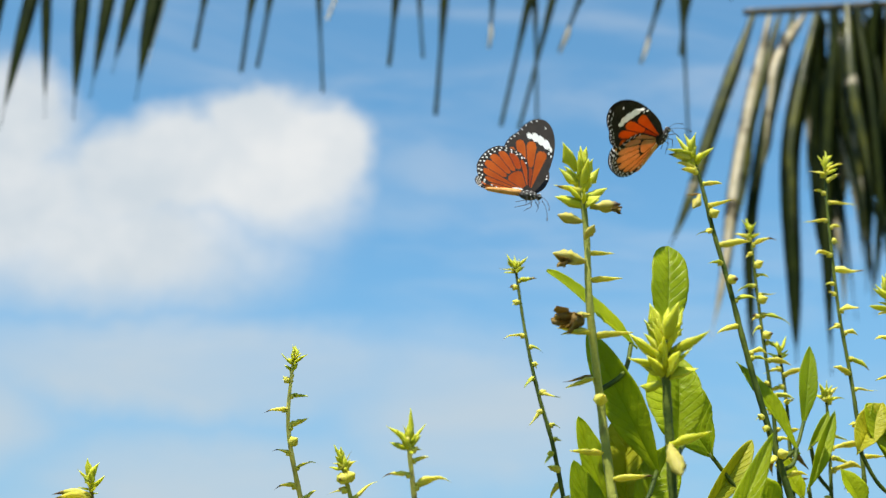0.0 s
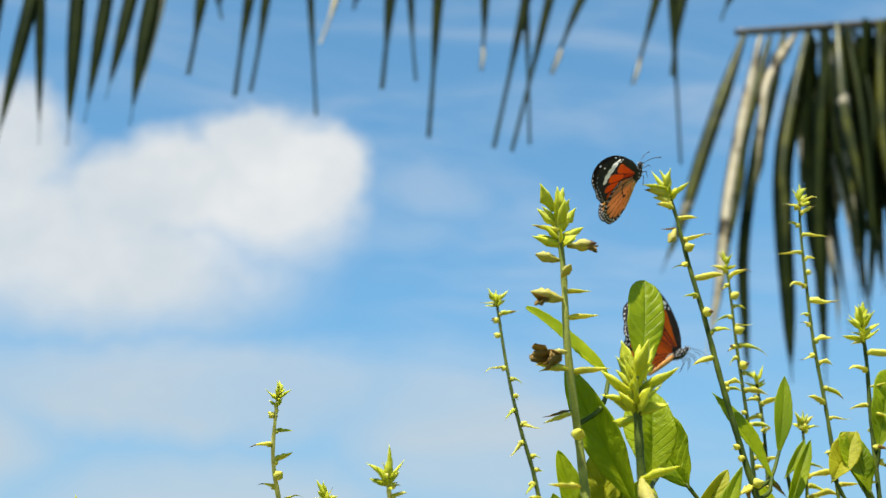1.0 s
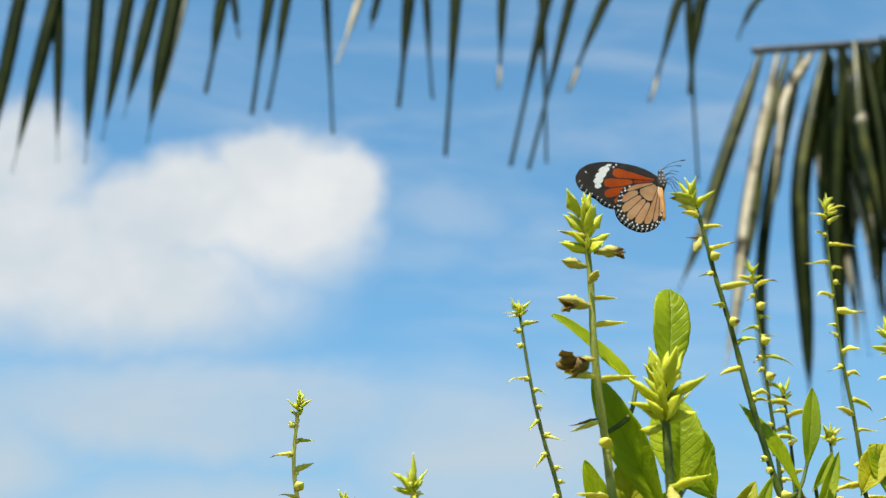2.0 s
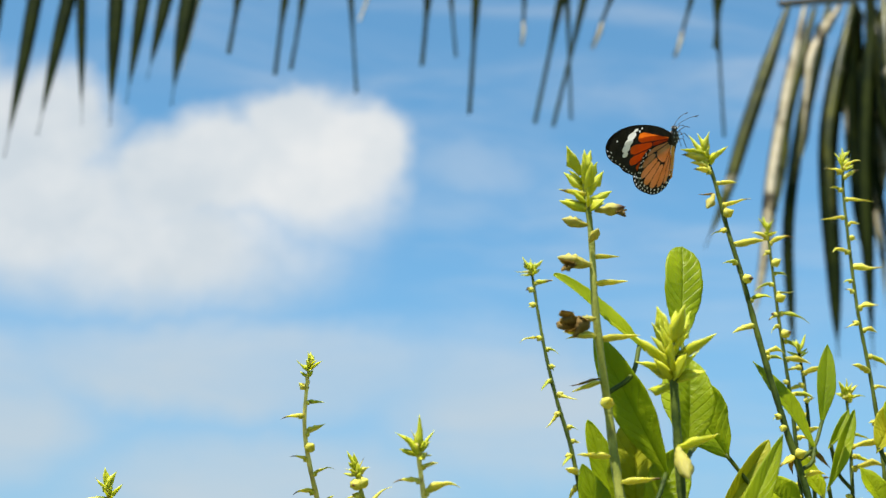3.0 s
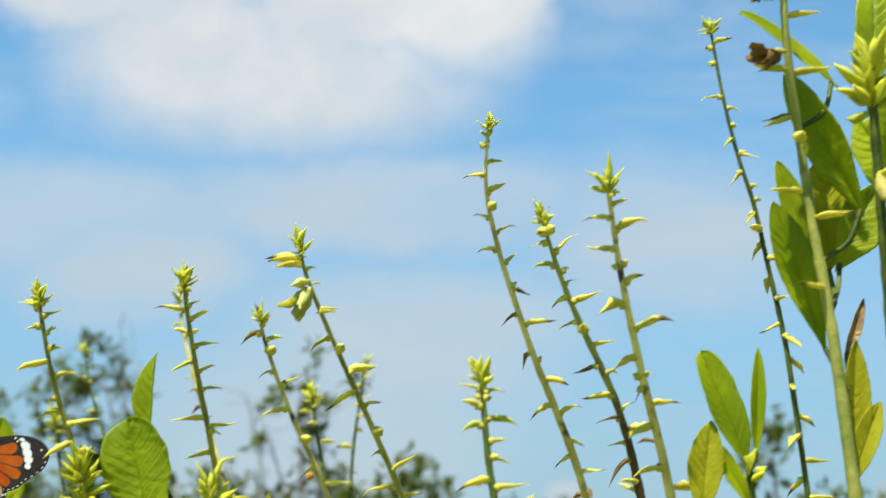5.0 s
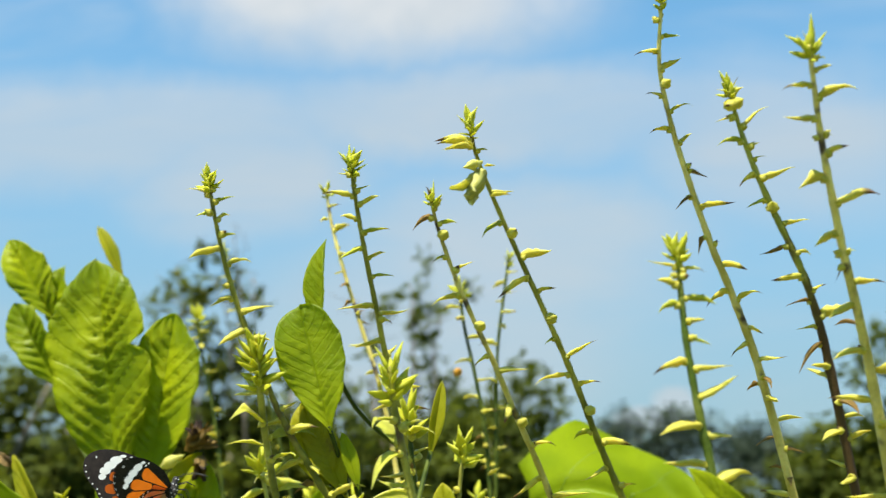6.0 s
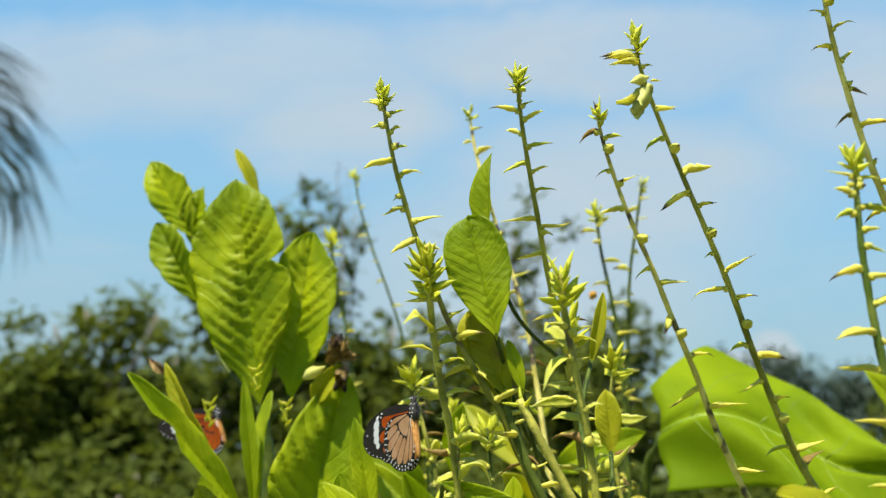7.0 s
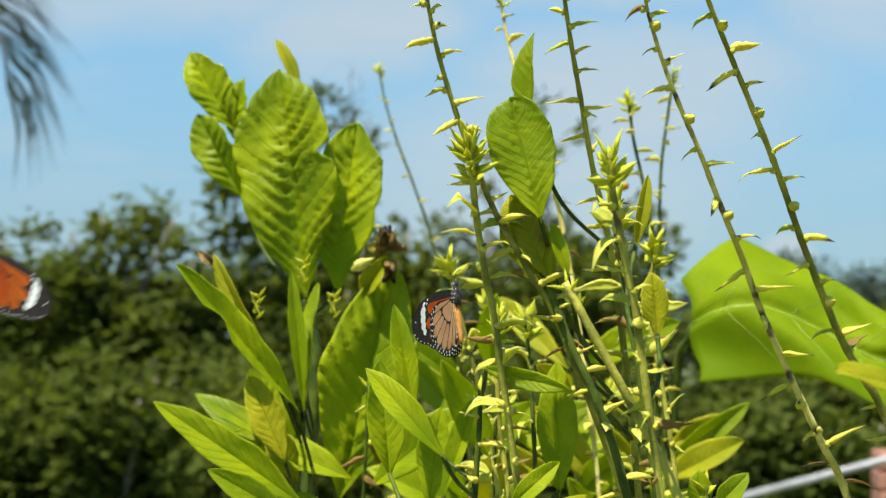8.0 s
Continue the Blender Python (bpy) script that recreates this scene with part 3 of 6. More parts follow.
def leaf_mesh(length, width, fold=20.0, curl=0.15, broad=0.55, point=0.7, veins=11, ripple=0.05, wave=0.06, seed=0, mat=None, name="leaf", thick=0.0004, nu=84, nv=8, bite=0.0, edge=0.02):
    """A leaf along x from its base, face up z: folded along its midrib, bent, quilted between its side veins."""
    rng = random.Random(seed)
    ph = rng.uniform(0, 6.28)
    verts, uvs = [], []
    ca, sa = math.cos(radians(fold)), math.sin(radians(fold))
    sharp = min(1.0, max(0.0, (point - 0.3) / 0.4))
    for i in range(nu + 1):
        u = i / nu
        lo = min(1.0, u / broad)
        hi = max(0.0, (u - broad) / (1 - broad))
        prof = (math.sin(0.5 * math.pi * lo) ** 1.15) if u < broad else (1 - hi ** (3.0 - 0.9 * sharp)) ** (0.55 + 0.2 * sharp)
        half = max(0.012 * width, 0.5 * width * prof)
        bend = curl * length
        rough_l = 1 + edge * math.sin(13 * u + ph) + 0.7 * edge * math.sin(31 * u + 2 * ph)
        rough_r = 1 + edge * math.sin(11 * u + 2.3 * ph) + 0.7 * edge * math.sin(27 * u + ph)
        cx = length * (u - 0.25 * abs(curl) * u * u)
        cz = -bend * u * u
        for j in range(-nv, nv + 1):
            v = j / nv
            a = abs(v)
            side = half * (rough_r if v > 0 else rough_l)
            y = v * side * ca
            z = a * side * sa
            odd = 0.22 * math.sin(5.1 * u + ph) + 0.16 * math.sin(12.7 * u + 2 * ph + (1.3 if v > 0 else 0)) + (0.45 if v > 0 else 0)
            vein = abs(math.sin(math.pi * (veins * (u - 0.21 * a) + odd)))
            swell = 0.65 + 0.35 * math.sin(9.3 * u + 4.1 * v + ph)
            z += 0.012 * width * noise.noise((u * 22, v * 7, seed * 1.7)) * min(1, prof * 1.5)
            z += swell * ripple * width * (vein ** 0.75) * (1 - 0.45 * a) * min(1, 6 * a + 0.15) * min(1, prof * 1.5)
            z += wave * width * a * a * math.sin(9 * u + ph + (1.7 if v > 0 else 0))
            xx = cx + 0.02 * width * a * math.sin(23 * u + ph + v)
            span = 0.12 if bite > 0 else 0.05
            if v * bite > 0 and abs(u - 0.62) < span:
                y *= 1 - abs(bite) * (1 - abs(u - 0.62) / span)
            verts.append((xx, y, cz + z))
            uvs.append((u, 0.5 + 0.5 * v))
    m = 2 * nv + 1
    count = len(verts)
    verts += [(x, y, z - thick) for x, y, z in verts]
    uvs += uvs
    faces = []
    for i in range(nu):
        for j in range(m - 1):
            a, b, c, d = i * m + j, (i + 1) * m + j, (i + 1) * m + j + 1, i * m + j + 1
            faces.append((a, b, c, d))
            faces.append((count + d, count + c, count + b, count + a))
    rim = [j for j in range(m)] + [i * m + m - 1 for i in range(1, nu + 1)] + [nu * m + j for j in range(m - 2, -1, -1)] + [i * m for i in range(nu - 1, 0, -1)]
    for a, b in zip(rim, rim[1:] + rim[:1]):
        faces.append((a, b, count + b, count + a))
    return mesh_of(name, verts, faces, mat or LEAF, uvs=uvs)


def leaf(owner, foot, tip, width, turn=0.0, fold=20.0, curl=0.1, seed=0, mat=None, stem=True, name="leaf", label="", facing=(0.0, -1.0, 0.25), **shape):
    """A leaf on owner from foot to tip; turn swings its face about its own length."""
    thing, path, base = owner
    foot, tip = Vector(foot), Vector(tip)
    x = (tip - foot).normalized()
    z = Vector(facing)
    z = (z - x * z.dot(x)).normalized()
    y = z.cross(x)
    m = Matrix((x, y, z)).transposed().to_4x4()
    length = (tip - foot).length * (1 + 0.25 * abs(curl))
    me = leaf_mesh(length, width, fold, curl, seed=seed, mat=mat, **shape)
    back = pose(0, 0, 0, 0, math.degrees(-math.atan(curl)), 0)
    ob = child(name, me, thing, Matrix.Translation(foot - base) @ m @ pose(0, 0, 0, turn, 0, 0) @ back, label)
    if stem:
        under = [p for p in path if foot.z - p.z > 0.7 * math.hypot(p.x - foot.x, p.y - foot.y)] or path
        near = min(under, key=lambda p: (p - foot).length)
        if (near - foot).length > 0.002:
            sag = (near + foot) / 2 + (foot - near).length * 0.06 * Vector((foot.x - near.x, 0, 0)).normalized() + Vector((0, 0, -0.04 * (near - foot).length))
            line = spline([near, sag, foot + x * 0.003], 6)
            v, f = tube([p - base for p in line], [0.0010] * len(line), 6)
            child("leaf_stalk", mesh_of("leaf_stalk", v, f, STEM), thing)
    return ob

# ---------------------------------------------------------------- ground and distance


def ground():
    n, size = 40, 1500.0
    verts, faces = [], []
    for i in range(n + 1):
        for j in range(n + 1):
            a, b = (i / n * 2 - 1), (j / n * 2 - 1)
            x, y = size * a * abs(a) ** 2, size * b * abs(b) ** 2
            verts.append((x, y, 0.03 * noise.noise((x * 0.4, y * 0.4, 0)) * (1 if abs(x) + abs(y) > 3 else 0.3)))
    for i in range(n):
        for j in range(n):
            faces.append((i * (n + 1) + j, (i + 1) * (n + 1) + j, (i + 1) * (n + 1) + j + 1, i * (n + 1) + j + 1))
    ob = new("ground", mesh_of("ground", verts, faces, GRASS))
    tagged(ob, "grassy ground with bare sandy patches", "ground", kind="structure")


def clumps(rng, centres, count, leaf_size, spread):
    """Small folded leaves thrown round the centres."""
    verts, faces = [], []
    heft = [r * r for c, r in centres]
    for _ in range(count):
        c, r = rng.choices(centres, heft)[0]
        d = Vector((rng.gauss(0, 1), rng.gauss(0, 1), rng.gauss(0, 0.8))).normalized() * r * rng.random() ** 0.45 * spread
        p = Vector(c) + d
        a = Vector((rng.gauss(0, 1), rng.gauss(0, 1), rng.gauss(0, 0.6))).normalized()
        b = a.cross(Vector((rng.gauss(0, 0.5), rng.gauss(0, 0.5), 1))).normalized()
        s = leaf_size * rng.uniform(0.6, 1.3)
        k = len(verts)
        lift = a.cross(b) * s * 0.12
        verts += [p, p + a * s * 0.5 + b * s * 0.24 + lift, p + a * s, p + a * s * 0.5 - b * s * 0.24 + lift]
        faces += [(k, k + 1, k + 2), (k, k + 2, k + 3)]
    return verts, faces


def shrub(name, x, y, width, height, seed, leaves=5200, leaf_size=0.06, mat=None, label="", bare=0):
    """A many-stemmed bush: forked limbs and a loose crown of small leaves in uneven clumps."""
    rng = random.Random(seed)
    thing = tagged(new(name), label, "shrub", "shrubs behind the flower bed")
    thing.location = (x, y, 0)
    tv, tf, centres = [], [], []
    for i in range(9):
        w = rng.uniform(0, 6.28)
        lean = rng.uniform(0.15, 1.0)
        top = Vector((math.cos(w) * width * 0.5 * lean, math.sin(w) * width * 0.35 * lean, height * rng.uniform(0.55, 0.93) * (1 - 0.18 * lean)))
        mid = top * 0.5 + Vector((rng.uniform(-.1, .1), rng.uniform(-.1, .1), height * 0.08))
        line = spline([(rng.uniform(-.1, .1), rng.uniform(-.1, .1), -0.05), mid, top], 6)
        v, f = tube(line, [0.035 * (1 - 0.8 * q / (len(line) - 1)) + 0.004 for q in range(len(line))], 6)
        tf += [tuple(k + len(tv) for k in g) for g in f]
        tv += v
        for q in range(5):
            c = line[rng.randrange(len(line) // 3, len(line))] + Vector((rng.gauss(0, .16) * width * .6, rng.gauss(0, .16) * width * .5, rng.gauss(0, .06) * height))
            if c.z > 0.15:
                centres.append((c, rng.uniform(0.12, 0.30)))
    for i in range(22):
        centres.append((Vector((rng.uniform(-.5, .5) * width, rng.uniform(-.35, .35) * width, rng.uniform(0.1, 0.62) * height)), rng.uniform(0.2, 0.4)))
    for i in range(bare):
        top = Vector((rng.uniform(-.3, .3) * width, rng.uniform(-.2, .2), height * rng.uniform(0.80, 1.05)))
        line = spline([Vector((top.x * 0.5, 0, height * 0.4)), top * 0.8 + Vector((rng.uniform(-.1, .1), 0, 0)), top], 6)
        v, f = tube(line, [0.012 * (1 - 0.85 * q / (len(line) - 1)) + 0.002 for q in range(len(line))], 5)
        tf += [tuple(k + len(tv) for k in g) for g in f]
        tv += v
        for q in range(4):
            e = line[rng.randrange(8, len(line))]
            side = [e, e + Vector((rng.uniform(-.12, .12), rng.uniform(-.1, .1), rng.uniform(.03, .12))), e + Vector((rng.uniform(-.25, .25), rng.uniform(-.1, .1), rng.uniform(.1, .22)))]
            v, f = tube(side, [0.004, 0.003, 0.0015], 4)
            tf += [tuple(k + len(tv) for k in g) for g in f]
            tv += v
            if rng.random() < 0.35:
                centres.append((side[2], 0.09))
    child("trunk", mesh_of("trunk", tv, tf, BARK), thing)
    v, f = clumps(rng, centres, leaves, leaf_size, 1.0)
    child("crown", mesh_of("crown", v, f, mat or SHRUB, smooth=False), thing)
    return thing


def distance():
    spec = [(-4.9, 9.6, 2.3, 2.5), (-3.95, 9.0, 1.7, 2.6), (-3.0, 9.9, 2.0, 2.9), (-2.3, 9.3, 1.8, 3.1), (-1.0, 9.8, 1.8, 2.85), (-0.5, 9.2, 1.6, 2.2),
            (0.4, 9.9, 1.8, 1.75), (1.3, 9.6, 1.8, 1.6), (2.45, 9.7, 1.7, 2.95), (3.4, 9.9, 2.0, 2.6), (-5.9, 10.4, 2.4, 2.0),
            (-3.4, 8.0, 1.6, 1.25), (-2.0, 7.8, 1.5, 1.15), (-0.9, 7.9, 1.6, 1.2), (0.3, 8.0, 1.6, 1.15), (-4.6, 8.2, 1.6, 1.3), (1.5, 8.2, 1.6, 1.1)]
    for i, (x, y, w, h) in enumerate(spec):
        tall = h > 1.4
        shrub("shrub", x, y, w, h, 40 + i, 8500 if tall else 7000, 0.115 if tall else 0.115,
              label="tall loose green shrub with bare twigs on top" if i in (3, 4, 5) else ("leafy olive green shrub on rough grass" if tall else "low leafy green bush on rough grass"),
              bare=7 if i in (3, 4) else 0)
    rng = random.Random(8)
    for i in range(16):
        x = -40 + i * 6.5 + rng.uniform(-1.5, 1.5)
        thing = tagged(new("far_tree"), "dark green rounded tree far behind the shrubs", "tree", "far trees")
        thing.location = (x, 74 + rng.uniform(-5, 5), 0)
        h = rng.uniform(5.8, 7.0)
        line = spline([(0, 0, -0.1), (rng.uniform(-.3, .3), 0, h * .4), (rng.uniform(-.6, .6), 0, h * .8)], 5)
        v, f = tube(line, [0.22 * (1 - 0.7 * q / (len(line) - 1)) for q in range(len(line))], 7)
        child("trunk", mesh_of("trunk", v, f, BARK), thing)
        centres = [(Vector((rng.gauss(0, 1.7), rng.gauss(0, 1.2), h * rng.uniform(0.25, 0.85))), rng.uniform(0.8, 1.6)) for _ in range(26)]
        v, f = clumps(rng, centres, 6000, 0.40, 1.0)
        child("crown", mesh_of("crown", v, f, WOOD, smooth=False), thing)
    # a painted rail and a brick pier beyond the bed
    rail = tagged(new("rail"), "grey painted pipe rail on posts", "rail")
    a, b = Vector((0.1300, 4.6000, 0.7505)), Vector((0.6615, 4.6000, 0.9107))
    d = b - a
    rail.location = (a.x, a.y, 0)
    o = rail.location.copy()
    v, f = tube([a - d * 1.2 - o, b + d * 2.0 - o], [0.013, 0.013], 10)
    child("bar", mesh_of("bar", v, f, PIPE), rail)
    for s in (-1.1, 1.45):
        p = a + d * s
        v, f = tube([Vector((p.x, p.y, -0.05)) - o, p - o], [0.02, 0.02], 10)
        child("post", mesh_of("post", v, f, PIPE), rail)
    pier = tagged(new("brick_pier"), "weathered red brick pier beside the rail", "pier")
    c = Vector((0.7394, 5.2000, 0.8847))
    pier.location = (c.x + 0.02, c.y, 0)
    z, row = -0.02, 0
    brick = bmesh.new()
    bmesh.ops.create_cube(brick, size=1.0)
    bmesh.ops.scale(brick, vec=(0.20, 0.10, 0.062), verts=brick.verts)
    bmesh.ops.bevel(brick, geom=brick.edges[:], offset=0.005, segments=1, affect="EDGES")
    me = bpy.data.meshes.new("brick")
    brick.to_mesh(me)
    brick.free()
    me.materials.append(CLAY)
    while z < c.z - 0.02:
        for side in (-0.052, 0.052):
            child("brick", me, pier, pose(0 if row % 2 == 0 else side, side if row % 2 == 0 else 0, z + 0.035, 0, 0, 0 if row % 2 == 0 else 90))
        z += 0.070
        row += 1


# ---------------------------------------------------------------- palms


def strip(points, width, mat, name, parent, base, keel=0.25, full=0.30, label="", thread=False):
    """A palm leaflet: a long keeled blade that narrows to its tip."""
    path = spline(points, 8)
    n = len(path)
    verts, faces = [], []
    for i, q in enumerate(path):
        t = i / (n - 1)
        d = (path[min(i + 1, n - 1)] - path[max(i - 1, 0)]).normalized()
        side = d.cross(Vector((0.25, 1, 0))).normalized()
        out = d.cross(side)
        w = 0.78 * width * min(1.0, 0.35 + t * 4) * max(0.07, 1 - max(0, (t - full) / (0.95 - full)) ** 2.0)
        if thread:
            w = 0.78 * width * (min(1.0, 0.5 + t * 3) if t < 0.45 else max(0.32, 1 - 0.68 * ((t - 0.45) / 0.33) ** 1.2))
        q = q - base
        verts += [q - side * w, q + out * w * keel + Vector((0, 0.0, 0)), q + side * w, q + out * (w * keel + 0.002)]
    for i in range(n - 1):
        for s in range(4):
            r = (s + 1) % 4
            faces.append((i * 4 + s, i * 4 + r, i * 4 + 4 + r, i * 4 + 4 + s))
    return child(name, mesh_of(name, verts, faces, mat), parent, None, label)


def palms():
    rng = random.Random(3)
    def palm_tree(label, foot, height):
        thing = tagged(new("palm_tree"), label, "palm")
        thing.location = (foot.x, foot.y, 0)
        line = spline([(0.05, 0, -0.05), (0.0, 0.02, height * 0.4), (0, 0, height * 0.8), (0.0, 0, height + 0.12)], 10)
        v, f = tube(line, [0.12 - 0.03 * q / (len(line) - 1) + (0.006 if q % 2 else 0) for q in range(len(line))], 12)
        child("trunk", mesh_of("trunk", v, f, BARK), thing)
        return thing

    # the frond that hangs across the top of the sky, with leaflets pointing down
    Y = 4.6
    frond = palm_tree("dark green palm with long hanging leaflets", Vector((-3.1, 4.75, 0)), (0.0956, 4.6000, 5.2725)[2] + 0.30)
    top = Vector((0.0956, 4.6000, 5.2725))
    base = Vector((-2.6, Y, top.z + 0.22))
    base0, base = base, frond.location.copy()
    rach = spline([Vector((base.x, base.y, base0.z + 0.05)), base0, Vector((-1.2, Y, top.z + 0.10)), Vector((0.2, Y, top.z)), Vector((1.25, Y, top.z - 0.12))], 8)
    v, f = tube([p - base for p in rach], [0.022 - 0.016 * i / (len(rach) - 1) for i in range(len(rach))], 8)
    frond = child("frond", mesh_of("frond", v, f, PALM_RIB), frond)

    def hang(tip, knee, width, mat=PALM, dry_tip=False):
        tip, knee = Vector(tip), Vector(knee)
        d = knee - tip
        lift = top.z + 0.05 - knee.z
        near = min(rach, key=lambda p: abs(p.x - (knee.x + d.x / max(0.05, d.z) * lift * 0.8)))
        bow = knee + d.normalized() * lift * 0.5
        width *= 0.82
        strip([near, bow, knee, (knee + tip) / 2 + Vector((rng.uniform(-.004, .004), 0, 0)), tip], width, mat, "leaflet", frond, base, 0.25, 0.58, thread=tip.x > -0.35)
        if dry_tip:
            a = tip.lerp(knee, 0.30)
            strip([a, tip.lerp(knee, 0.15) + Vector((0.004, -0.006, 0)), tip + Vector((-0.006, -0.008, -0.02))], width * 0.42, PALM_DRY, "dry_tip", frond, base, 0.6)

    hang((-1.0000, 4.6000, 3.5268), (-0.9306, 4.6000, 4.2478), 0.050)
    hang((-0.8440, 4.6000, 3.5777), (-0.9073, 4.6000, 4.2497), 0.034)
    hang((-0.7426, 4.6000, 3.5812), (-0.7647, 4.6000, 4.2607), 0.052)
    hang((-0.6899, 4.6000, 3.6767), (-0.6532, 4.6000, 4.2694), 0.046)
    hang((-0.6204, 4.6000, 3.7822), (-0.5583, 4.6000, 4.2768), 0.046)
    hang((-0.5242, 4.6000, 3.6771), (-0.4759, 4.6000, 4.2832), 0.056)
    hang((-0.4904, 4.6000, 3.8370), (-0.4411, 4.6000, 4.2859), 0.030, PALM_DRY)
    hang((-0.3225, 4.6000, 3.9103), (-0.2890, 4.6000, 4.2981), 0.044)
    hang((-0.2093, 4.6000, 4.1678), (-0.2318, 4.6000, 4.3025), 0.024)
    hang((-0.1423, 4.6000, 3.8277), (-0.1034, 4.6000, 4.3125), 0.040)
    hang((-0.0832, 4.6000, 3.8513), (-0.0367, 4.6000, 4.3177), 0.036)
    hang((0.1704, 4.6000, 3.7634), (0.1314, 4.6000, 4.3307), 0.026)
    hang((0.1757, 4.6000, 4.0841), (0.2466, 4.6000, 4.3397), 0.028, PALM_DRY)
    hang((0.3074, 4.6000, 4.2512), (0.3243, 4.6000, 4.3460), 0.026)
    hang((0.4228, 4.6000, 3.8968), (0.4569, 4.6000, 4.3563), 0.042)
    hang((0.5563, 4.6000, 3.9435), (0.5350, 4.6000, 4.3624), 0.026)
    hang((0.6058, 4.6000, 3.6964), (0.6506, 4.6000, 4.3714), 0.040)
    hang((0.8189, 4.6000, 4.0124), (0.8441, 4.6000, 4.3864), 0.032, PALM, True)
    hang((0.8595, 4.6000, 3.6669), (1.0208, 4.6000, 4.4001), 0.038)
    hang((0.9303, 4.6000, 3.6562), (1.1205, 4.6000, 4.4079), 0.036)
    hang((1.0030, 4.6000, 3.6900), (1.0113, 4.6000, 4.3994), 0.026)
    hang((1.1029, 4.6000, 4.0159), (1.2591, 4.6000, 4.4186), 0.036, PALM, True)
    hang((1.4357, 4.6000, 3.9910), (1.5785, 4.6000, 4.4434), 0.034, PALM, True)
    hang((1.6080, 4.6000, 3.6425), (1.6302, 4.6000, 4.3918), 0.026)
    hang((1.6037, 4.6000, 4.0388), (1.6814, 4.6000, 4.4514), 0.044)
    hang((1.8350, 4.6000, 4.3188), (1.9037, 4.6000, 4.4687), 0.022)
    hang((-1.1083, 4.6000, 3.4334), (-1.0613, 4.6000, 4.2377), 0.050)
    hang((-1.2216, 4.6000, 3.5419), (-1.2077, 4.6000, 4.2263), 0.050)

    # the drooping frond at the side, its midrib level and its leaflets hanging in a curtain
    Y = 5.6
    frond = palm_tree("palm with a drooping frond of sunlit olive and dry leaflets", Vector((4.9462, 5.9000, 5.5695)), (3.1007, 5.6000, 5.2268)[2])
    tip, far = Vector((2.3062, 5.6000, 4.9220)), Vector((3.0721, 5.6000, 5.0317))
    base = far + (far - tip) * 1.6 + Vector((0, 0.3, 0.02))
    base0, base = base, frond.location.copy()
    rach = spline([Vector((base.x, base.y, base0.z + 0.05)), base0, far + (far - tip) * 0.6, far, (far + tip) / 2, tip], 8)
    v, f = tube([p - base for p in rach], [0.030 - 0.012 * i / (len(rach) - 1) for i in range(len(rach))], 8)
    frond = child("frond", mesh_of("frond", v, f, PALM_RIB), frond)

    def curtain(root, knee, tip, width, mat, back=0.0):
        q = [Vector(root), Vector(knee), Vector(tip)]
        q[1].y += back * 0.7
        q[2].y += back
        q.insert(2, q[1].lerp(q[2], rng.uniform(0.3, 0.7)) + Vector((rng.uniform(-.018, .018), 0, 0)))
        strip(q, width * 0.85, mat, "leaflet", frond, base, 0.75)

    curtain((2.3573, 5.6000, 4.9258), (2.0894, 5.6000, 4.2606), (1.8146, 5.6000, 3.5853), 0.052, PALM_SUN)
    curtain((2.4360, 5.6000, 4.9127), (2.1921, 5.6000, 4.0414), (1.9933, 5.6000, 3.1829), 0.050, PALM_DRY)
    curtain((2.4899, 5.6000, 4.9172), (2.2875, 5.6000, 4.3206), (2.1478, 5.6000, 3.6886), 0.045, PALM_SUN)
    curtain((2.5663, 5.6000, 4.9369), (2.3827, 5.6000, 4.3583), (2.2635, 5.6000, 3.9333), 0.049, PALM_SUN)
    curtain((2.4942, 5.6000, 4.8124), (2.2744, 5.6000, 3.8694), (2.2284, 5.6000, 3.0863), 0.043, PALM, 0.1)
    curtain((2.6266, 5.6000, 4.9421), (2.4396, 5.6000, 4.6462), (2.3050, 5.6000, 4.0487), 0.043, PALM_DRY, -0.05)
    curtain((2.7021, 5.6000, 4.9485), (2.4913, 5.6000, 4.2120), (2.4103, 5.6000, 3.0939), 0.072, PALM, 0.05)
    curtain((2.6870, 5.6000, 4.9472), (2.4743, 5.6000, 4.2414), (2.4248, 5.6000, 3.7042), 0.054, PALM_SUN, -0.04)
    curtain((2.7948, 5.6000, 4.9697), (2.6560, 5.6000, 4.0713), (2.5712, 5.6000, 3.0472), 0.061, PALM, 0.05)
    for i in range(104):
        x = 1465 + i * 3.7 + rng.uniform(-8, 8)
        hang_to = far + (far - tip) * ((x - 1568) / 250)
        drop = rng.uniform(0.75, 1.65)
        a = Vector((hang_to.x, hang_to.y + rng.uniform(-0.1, 0.2), hang_to.z))
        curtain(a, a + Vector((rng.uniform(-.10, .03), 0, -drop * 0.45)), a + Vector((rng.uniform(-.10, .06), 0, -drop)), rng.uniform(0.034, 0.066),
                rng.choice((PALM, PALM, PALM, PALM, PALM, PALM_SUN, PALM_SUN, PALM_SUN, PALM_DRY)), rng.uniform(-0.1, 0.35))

    # a frond far off at the other side
    Y = 6.4
    frond = palm_tree("grey-green palm with a hanging frond tip", Vector((-5.4882, 6.6000, 3.3671)), (-4.8965, 6.4000, 3.7938)[2])
    base = Vector((-4.8965, 6.4000, 3.7938))
    base0, base = base, frond.location.copy()
    a, b = Vector((-4.0062, 6.4000, 3.3908)), Vector((-3.5220, 6.4000, 2.8359))
    rach = spline([Vector((base.x, base.y, base0.z + 0.05)), base0, a, b, Vector((-3.4202, 6.4000, 2.4797))], 8)
    v, f = tube([p - base for p in rach], [0.024 - 0.018 * i / (len(rach) - 1) for i in range(len(rach))], 8)
